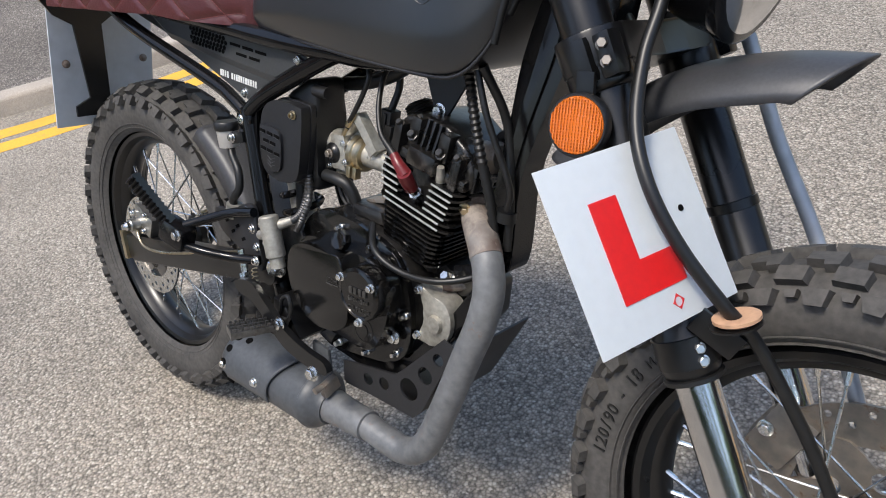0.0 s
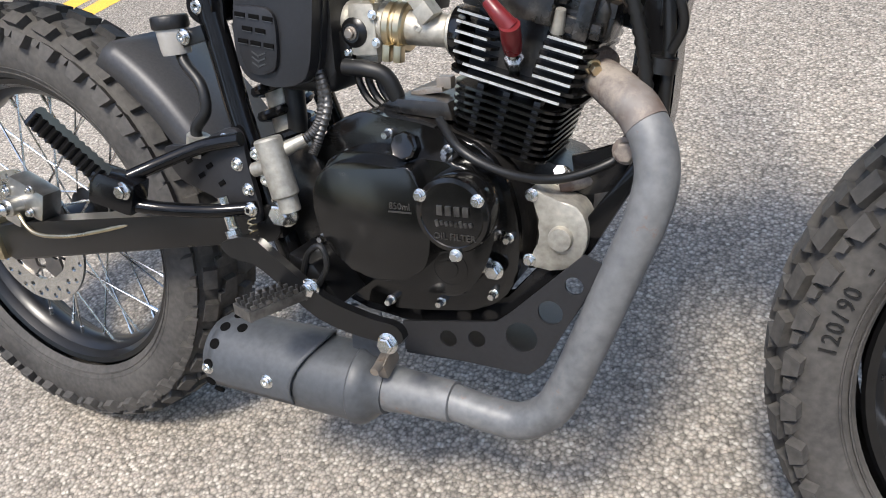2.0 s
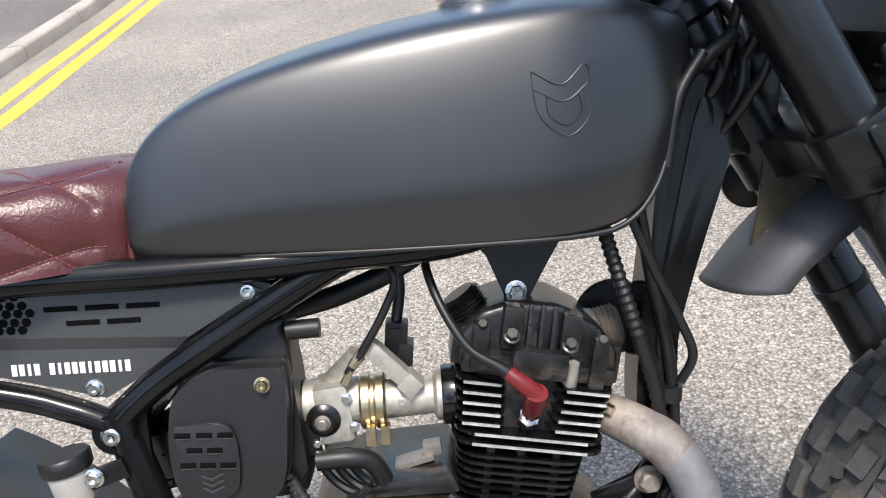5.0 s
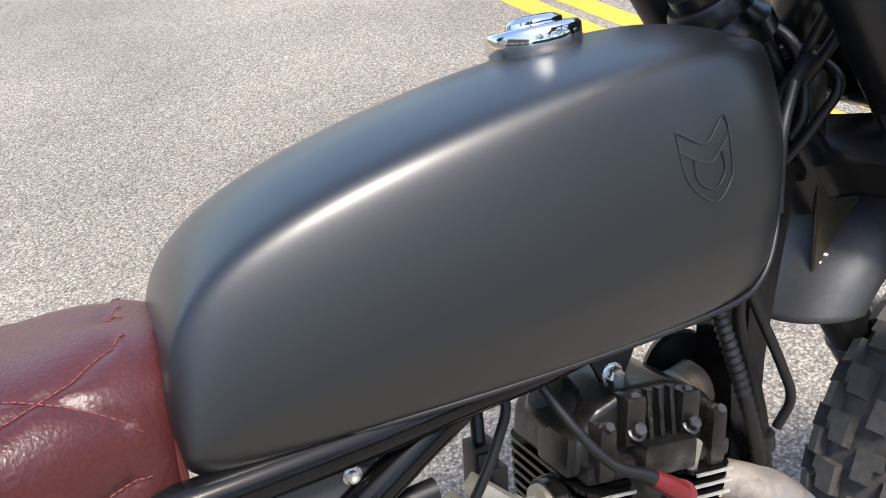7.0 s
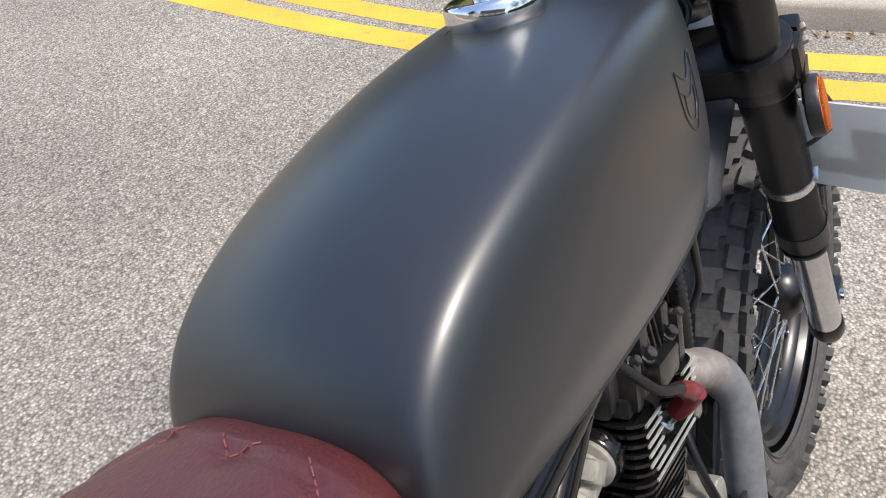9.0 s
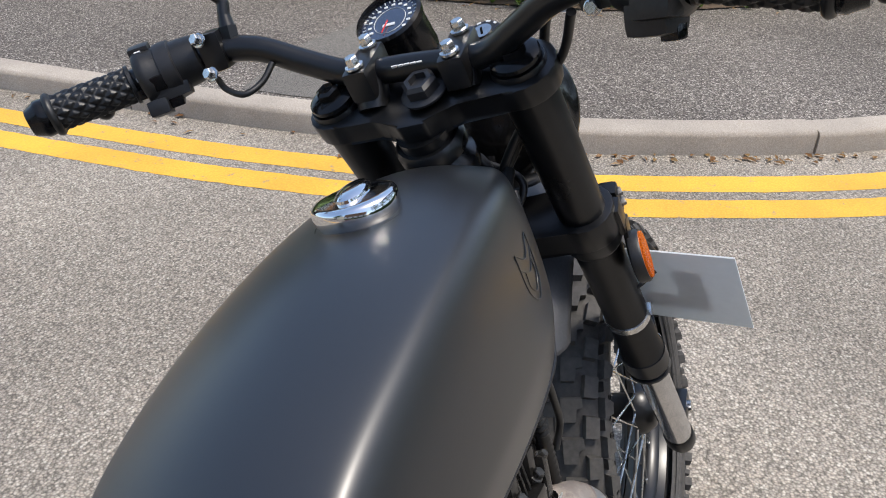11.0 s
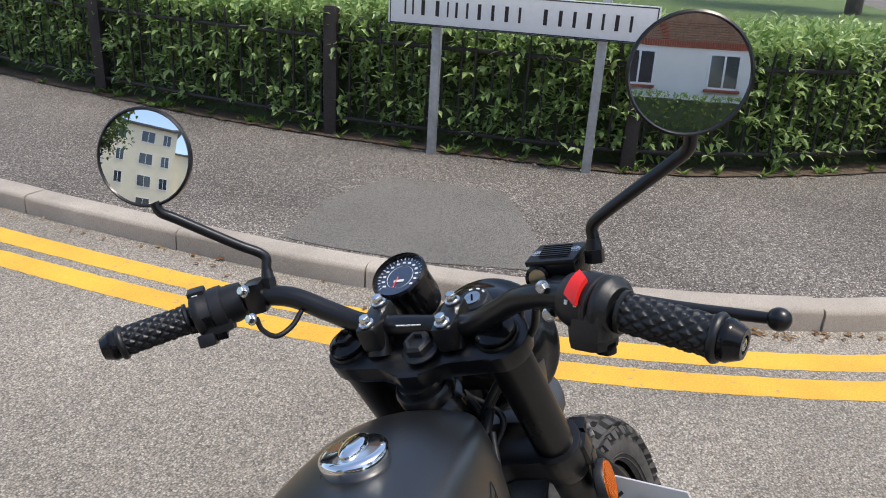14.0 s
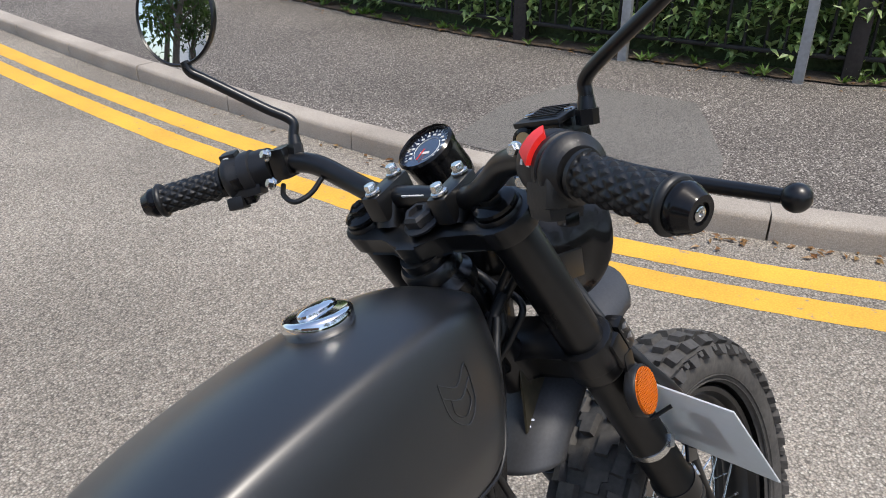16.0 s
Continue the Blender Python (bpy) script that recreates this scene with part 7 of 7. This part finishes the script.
bar0 = part("bar", bm, FENCE_PAINT, fence)
bar0.location = (along[0].x, along[0].y, 0)
for k, p in enumerate(along[1:]):
    if min((p.x - x) ** 2 + (p.y - y) ** 2 for x, y in post_at) < 0.004:
        continue
    b = bar0.copy()
    scene.collection.objects.link(b)
    b.location = (p.x, p.y, 0.004 * math.sin(k * 1.7))
    b.rotation_euler = (0.012 * math.sin(k * 2.3), 0.012 * math.sin(k * 3.1), k)


def leaf(bm, p, d, up, ln, wd):
    """One pointed leaf folded along its midrib."""
    d = d.normalized()
    s = d.cross(up)
    if s.length < 1e-3:
        s = Vector((1, 0, 0))
    s.normalize()
    n = s.cross(d)
    a = bm.verts.new(p)
    m1 = bm.verts.new(p + d * ln * 0.5 - n * ln * 0.03)
    t = bm.verts.new(p + d * ln - n * ln * 0.12)
    l1 = bm.verts.new(p + d * ln * 0.42 + s * wd + n * wd * 0.35)
    r1 = bm.verts.new(p + d * ln * 0.42 - s * wd + n * wd * 0.35)
    bm.faces.new((a, l1, m1))
    bm.faces.new((l1, t, m1))
    bm.faces.new((a, m1, r1))
    bm.faces.new((m1, t, r1))


def sprig(bm, rng, p, out, n, ln):
    """A shoot with leaves round it."""
    out = out.normalized()
    side = out.cross(Vector((0.3, 0.2, 1))).normalized()
    top = side.cross(out)
    for k in range(n):
        a = k * 2.4 + rng.random()
        f = 0.25 + 0.75 * k / n
        q = p + out * (0.09 * k / n)
        d = out * (0.5 + 0.7 * f * rng.random()) + (side * math.cos(a) + top * math.sin(a)) * 0.85 + Vector((0, 0, 0.15))
        leaf(bm, q, d, Vector((rng.uniform(-0.3, 0.3), rng.uniform(-0.3, 0.3), 1)), ln * rng.uniform(0.7, 1.25), ln * rng.uniform(0.17, 0.25))


def hedge(name, line, depth, height, per_m, label, leaf_m, ln, seed, z0=KERB_H, near=None):
    """A clipped hedge along a plan line: a solid twiggy core, coloured dark for the shade inside, and leafy shoots on
    its faces and top.
    """
    rng = random.Random(seed)
    pts = arc_walk(line, 0.25)
    h_at = lambda p: height + 0.05 * noise.noise(p * 1.3) + 0.03 * noise.noise(p * 4)  # noqa: E731
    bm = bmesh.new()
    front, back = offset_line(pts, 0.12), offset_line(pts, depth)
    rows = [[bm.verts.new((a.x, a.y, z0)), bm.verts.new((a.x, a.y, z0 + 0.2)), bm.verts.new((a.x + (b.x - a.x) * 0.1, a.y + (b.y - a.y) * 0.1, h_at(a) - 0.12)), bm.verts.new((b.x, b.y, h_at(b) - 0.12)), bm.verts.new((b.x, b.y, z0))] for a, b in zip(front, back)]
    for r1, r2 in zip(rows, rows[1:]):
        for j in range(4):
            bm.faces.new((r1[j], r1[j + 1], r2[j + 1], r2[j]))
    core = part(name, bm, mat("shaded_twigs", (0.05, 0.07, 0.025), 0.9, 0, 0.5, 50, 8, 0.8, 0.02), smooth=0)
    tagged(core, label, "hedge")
    bm = bmesh.new()
    for a, b in zip(front, back):
        t = Vector((b.y - a.y, a.x - b.x, 0)).normalized()
        inw = (b - a).normalized()
        cnt = per_m if near is None or near(a) else per_m // 4
        for _ in range(int(cnt * 0.25)):
            f = rng.random()
            p = a + t * rng.uniform(-0.15, 0.15)
            hh = h_at(a)
            if f < 0.62:
                z = z0 + 0.04 + (hh - z0 - 0.02) * rng.random() ** 0.8
                q = p + inw * rng.uniform(-0.1, 0.09)
                o = -inw + t * rng.uniform(-0.7, 0.7) + Vector((0, 0, rng.uniform(-0.1, 0.9)))
            else:
                z = hh - rng.uniform(0.02, 0.14)
                q = p + inw * rng.uniform(0.0, (b - a).length)
                o = Vector((rng.uniform(-0.5, 0.5), rng.uniform(-0.5, 0.5), 1))
            sprig(bm, rng, Vector((q.x, q.y, z)), o, rng.randint(5, 8), ln)
    me = bpy.data.meshes.new("foliage")
    bm.to_mesh(me)
    bm.free()
    me.materials.append(leaf_m)
    fo = new("foliage", me)
    fo.parent = core
    tagged(fo, kind="stuff")
    return core


SEEN = [p for p in FENCE if -5.2 < p.y < 10]
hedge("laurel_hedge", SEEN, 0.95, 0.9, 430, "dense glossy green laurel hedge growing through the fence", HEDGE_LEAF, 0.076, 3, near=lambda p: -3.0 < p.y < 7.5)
# weeds and fallen leaves
rng = random.Random(8)
bm = bmesh.new()
for _ in range(46):
    p = FENCE[rng.randrange(40, 140)] if len(FENCE) > 140 else rng.choice(FENCE)
    base = Vector((p.x - rng.uniform(0.02, 0.12), p.y + rng.uniform(-0.1, 0.1), KERB_H))
    for k in range(9):
        a = rng.random() * 6.28
        leaf(bm, base, Vector((math.cos(a), math.sin(a), rng.uniform(0.5, 1.6))), Vector((0, 0, 1)), rng.uniform(0.04, 0.1), 0.008)
tagged(part("weeds", bm, WEED_LEAF, smooth=0), "small green weeds at the foot of the fence", "weeds", kind="stuff")
bm = bmesh.new()
for _ in range(420):
    k = rng.randrange(len(FRONT) - 1)
    a = FRONT[k]
    if not -2.2 < a.y < 3.5:
        continue
    p = a.lerp(FRONT[k + 1], rng.random())
    t = (FRONT[k + 1] - a).normalized()
    dens = 1.0 if a.y < 0.6 else 0.25
    if rng.random() > dens:
        continue
    q = p + Vector((-t.y, t.x, 0)) * (0.012 + abs(rng.gauss(0, 0.05)))
    leaf(bm, Vector((q.x, q.y, 0.006)), Vector((rng.uniform(-1, 1), rng.uniform(-1, 1), 0.12)), Vector((rng.uniform(-0.4, 0.4), rng.uniform(-0.4, 0.4), 1)), rng.uniform(0.015, 0.05), rng.uniform(0.004, 0.012))
for _ in range(120):
    p = rng.choice(SEEN)
    q = p + Vector((rng.uniform(-0.25, 0.02), rng.uniform(-0.3, 0.3), 0))
    leaf(bm, Vector((q.x, q.y, KERB_H + 0.006)), Vector((rng.uniform(-1, 1), rng.uniform(-1, 1), 0.12)), Vector((0, 0.2, 1)), rng.uniform(0.02, 0.06), rng.uniform(0.005, 0.014))
tagged(part("fallen_leaves", bm, DRY_LEAF, smooth=0), "dry brown leaves and bark lying in the gutter", "leaves", kind="stuff")

# street name sign
sign = tagged(new("street_sign"), "white street sign with a black border on two grey posts", "street sign")
SA, SB = Vector((4.667, 1.48, 0)), Vector((4.723, 0.512, 0))
for p in (SA, SB):
    bm = bmesh.new()
    box(bm, (p.x, p.y, 0.58), (0.045, 0.052, 1.0), (0, 0, 3), 0.004)
    part("sign_post", bm, GALV, sign, "galvanised steel sign post")
sd = (SB - SA).normalized()
sc = (SA + SB) / 2 + Vector((-0.034, 0.0, 0.958))
SM = Matrix.Translation(sc) @ Matrix(((sd.x, 0, sd.y, 0), (sd.y, 0, -sd.x, 0), (0, 1, 0, 0), (0, 0, 0, 1)))
bm = bmesh.new()
box(bm, (0, 0, 0), (1.56, 0.205, 0.012), (0, 0, 0), 0.003, SM)
board = part("board", bm, SIGN_WHITE, sign, "white sign board with black border")
bm = bmesh.new()
for y in (-0.094, 0.094):
    box(bm, (0, y, 0.0066), (1.54, 0.006, 0.0015), (0, 0, 0), 0, SM)
for x in (-0.767, 0.767):
    box(bm, (x, 0, 0.0066), (0.006, 0.19, 0.0015), (0, 0, 0), 0, SM)
part("border", bm, SIGN_BLACK, board, smooth=0)
x = -0.69
for word in ([0.03, 0.012, 0.06, 0.062, 0.012, 0.04, 0.036, 0.056, 0.05, 0.06, 0.04], [0.062, 0.056, 0.05, 0.062, 0.04, 0.06, 0.042]):
    for wd in word:
        bm = bmesh.new()
        box(bm, (x + wd / 2, 0.0, 0.0066), (max(0.01, wd * 0.36), 0.086, 0.0015), (0, 0, 0), 0, SM)
        part("black_bar", bm, SIGN_BLACK, board, smooth=0)
        x += wd + 0.026
    x += 0.07
bm = bmesh.new()
box(bm, (0, -0.1, 0.012), (1.56, 0.004, 0.02), (0, 0, 0), 0, SM)
part("bottom_lip", bm, SIGN_BLACK, board)


# ---- trees ----
def tree(p, h, r, seed, label):
    """A tapered trunk with limbs and a crown of many leaves."""
    rng = random.Random(seed)
    t = tagged(new("tree"), label, "tree", "trees")
    t.location = p
    bm = bmesh.new()
    tube(bm, [(0, 0, 0), (0.05, 0.02, h * 0.3), (-0.04, 0.05, h * 0.6), (0.05, 0, h * 0.9)], [0.24, 0.18, 0.12, 0.04], 12)
    ends = []
    for k in range(12):
        a, z = k * 2.4, h * (0.28 + 0.05 * k)
        e = Vector((math.cos(a) * r * rng.uniform(0.5, 0.9), math.sin(a) * r * rng.uniform(0.5, 0.9), z + h * rng.uniform(0.08, 0.22)))
        tube(bm, [(0, 0, z), e * 0.5 + Vector((0, 0, z * 0.55)), e], [0.07, 0.045, 0.015], 7)
        ends += [e, e * 0.7 + Vector((0, 0, z * 0.32))]
    part("trunk", bm, BARK, t)
    bm = bmesh.new()
    for e in ends + [Vector((0, 0, h))]:
        for _ in range(95):
            d = Vector((rng.gauss(0, 1), rng.gauss(0, 1), rng.gauss(0, 0.8))) * r * 0.2
            leaf(bm, e + d, Vector((rng.uniform(-1, 1), rng.uniform(-1, 1), rng.uniform(-0.8, 0.4))), Vector((0, 0, 1)), 0.3, 0.1)
    me = bpy.data.meshes.new("crown")
    bm.to_mesh(me)
    bm.free()
    me.materials.append(TREE_LEAF)
    c = new("crown", me)
    c.parent = t
    return t


tree((25.7, -4.05, 0.1), 9, 3.0, 1, "mature tree with a pale grey trunk on the lawn")
tree((-11.5, 8.2, 0.08), 8, 2.6, 2, "leafy dark green street tree")
tree((-14.5, 10.8, 0.08), 9, 3.0, 4, "tall leafy dark green tree")
tree((-17.0, 10.2, 0.08), 8, 2.2, 5, "slim leafy street tree beside the flats")
# Trees and hedge out of view, added to darken what the black paint reflects.
for k, (x, y) in enumerate(((-4.0, -13.5), (2.0, -14.5), (8.0, -13.0), (14.0, -14.0), (20.0, -12.5))):
    tree((x, y, 0.08), 9.5, 3.4, 11 + k, "unseen broad dark green tree added to darken reflections in the motorcycle")
hedge("reflection_hedge", [Vector((22 - k * 1.5, -11.0 - 0.02 * k, 0)) for k in range(21)], 1.2, 2.6, 60, "unseen tall dark green hedge added to darken reflections in the motorcycle", TREE_LEAF, 0.12, 9)


# ---- buildings across the road ----
def opening(parent, m, w, h, sill=None, dark_bars=1):
    """A window set into a wall: frame, panes and sill, facing +x of m."""
    bm = bmesh.new()
    for y, z, sy, sz in ((0, h / 2, w, 0.07), (0, -h / 2, w, 0.07), (w / 2, 0, 0.07, h), (-w / 2, 0, 0.07, h), (0, 0, 0.06, h)):
        box(bm, (0.02, y, z), (0.08, sy, sz), (0, 0, 0), 0.005, m)
    win = part("window", bm, UPVC, parent)
    for s in (-1, 1):
        bm = bmesh.new()
        box(bm, (0.005, s * w / 4, 0), (0.02, w / 2 - 0.06, h - 0.07), (0, 0, 0), 0, m)
        part("pane", bm, WINDOW_GLASS, win, smooth=0)
    if sill:
        bm = bmesh.new()
        box(bm, (0.06, 0, -h / 2 - 0.07), (0.16, w + 0.16, 0.08), (0, 0, 0), 0.005, m)
        part("sill", bm, sill, win)
    return win


# white house: rendered below, brick above
HM = Matrix.Translation((-10.6, -3.65, 0)) @ Matrix.Rotation(radians(14), 4, "Z")
house = thing("house", HM, "white rendered house with brick upper storey and tiled roof", "house")
bm = bmesh.new()
box(bm, (-4, 0, 1.32), (8, 13, 2.64))
part("lower_wall", bm, RENDER_WHITE, house, smooth=0)
bm = bmesh.new()
box(bm, (-4, 0, 2.98), (7.96, 12.96, 0.66))
part("upper_wall", bm, mat("pale_mortar", (0.45, 0.4, 0.34), 0.9, 0, 0.15, 60, 3, 0.3, 0.002), house, smooth=0)
bm = bmesh.new()
box(bm, (-4, 0, 4.2), (7.95, 12.95, 1.8))
part("upper_wall", bm, BRICK, house, smooth=0)
bm = bmesh.new()
box(bm, (-4, 0, 5.15), (8.6, 13.6, 0.12), (0, 0, 0), 0.02)
prism(bm, [(-4.5, 5.2), (4.5, 5.2), (0, 7.6)], (-4, -6.9, 0), (1, 0, 0), (0, 0, 1), -13.8)
part("roof", bm, SLATE, house, smooth=0)
for y in (-4.4, -1.3, 1.35, 4.4):
    opening(house, Matrix.Translation((0.0, y, 1.95)), 0.95, 1.05, SILL)
bm = bmesh.new()
for k in range(170):
    box(bm, (0.02, -6.4 + k * 0.0755, 2.74), (0.06, 0.062, 0.2))
for cy in (1.35, -4.4):
    for k in range(22):
        a = radians(4 + k * 8.2)
        box(bm, (0.02, cy + 0.72 * math.cos(a), 2.86 + 0.72 * math.sin(a)), (0.06, 0.2, 0.068), (math.degrees(a), 0, 0))
part("red_brick_band", bm, SILL, house, "soldier course and arches of red brick", 0)
bm = bmesh.new()
for r_ in range(8):
    for k in range(54):
        y = -6.3 + k * 0.235 + (0.1175 if r_ % 2 else 0)
        box(bm, (0.0, y, 2.9 + r_ * 0.0755), (0.02, 0.222, 0.064))
tagged(part("brickwork", bm, BRICK, house, "brown multi brickwork", 0), kind="stuff")
hedge("clipped_hedge", arc_walk([HM @ Vector((1.6, -6, 0)), HM @ Vector((1.6, 6, 0))], 0.25), 0.8, 1.15, 70, "bright green clipped hedge before the house", WEED_LEAF, 0.08, 11)

# cream flats
FM = Matrix.Translation((-36.0, 13.7, 0)) @ Matrix.Rotation(radians(-18), 4, "Z")
flats = thing("apartment_building", FM, "cream rendered four-storey block of flats with grey roof", "apartment building")
bm = bmesh.new()
box(bm, (-5, 0, 5.4), (10, 9, 10.8))
part("wall", bm, RENDER_CREAM, flats, smooth=0)
bm = bmesh.new()
box(bm, (-5.4, 6.6, 5.2), (9, 4.6, 10.4))
part("side_wing", bm, RENDER_WHITE, flats, smooth=0)
bm = bmesh.new()
box(bm, (-5.6, -7.2, 4.2), (9, 6, 8.4))
part("low_wing", bm, RENDER_CREAM, flats, smooth=0)
bm = bmesh.new()
box(bm, (-5, 0, 10.95), (10.8, 9.8, 0.25), (0, 3, 0), 0.02)
box(bm, (-5.6, -7.2, 8.5), (9.6, 6.6, 0.2), (0, 3, 0), 0.02)
box(bm, (-5.4, 6.6, 10.5), (9.6, 5, 0.2), (0, 3, 0), 0.02)
part("roof", bm, SLATE, flats)
for fl in range(4):
    z = 1.6 + fl * 2.6
    for y, w in ((-3.3, 1.0), (-0.9, 1.7), (2.4, 1.0)):
        opening(flats, Matrix.Translation((0.0, y, z)), w, 1.3)
    opening(flats, Matrix.Translation((-0.9, 6.4, z)), 1.1, 1.2)
    if fl < 3:
        opening(flats, Matrix.Translation((-1.1, -7.0, z)), 1.2, 1.2)

# brick house far behind the hedge
HB = Matrix.Translation((17.0, 8.5, 0.1)) @ Matrix.Rotation(radians(200), 4, "Z")
far = thing("brick_house", HB, "orange brick house with brown window frames behind the hedge", "house")
bm = bmesh.new()
box(bm, (-3, 0, 2.5), (6, 9, 5))
part("wall", bm, mat("orange_brick", (0.42, 0.2, 0.1), 0.85, 0, 0.25, 40, 4, 0.4, 0.003), far, smooth=0)
bm = bmesh.new()
prism(bm, [(-3.4, 0), (3.4, 0), (0, 2.2)], (-3, -4.8, 5.0), (1, 0, 0), (0, 0, 1), -9.6)
part("roof", bm, SLATE, far, smooth=0)
for y in (-2.6, 0, 2.6):
    opening(far, Matrix.Translation((0.0, y, 1.6)), 1.1, 1.2, SILL)
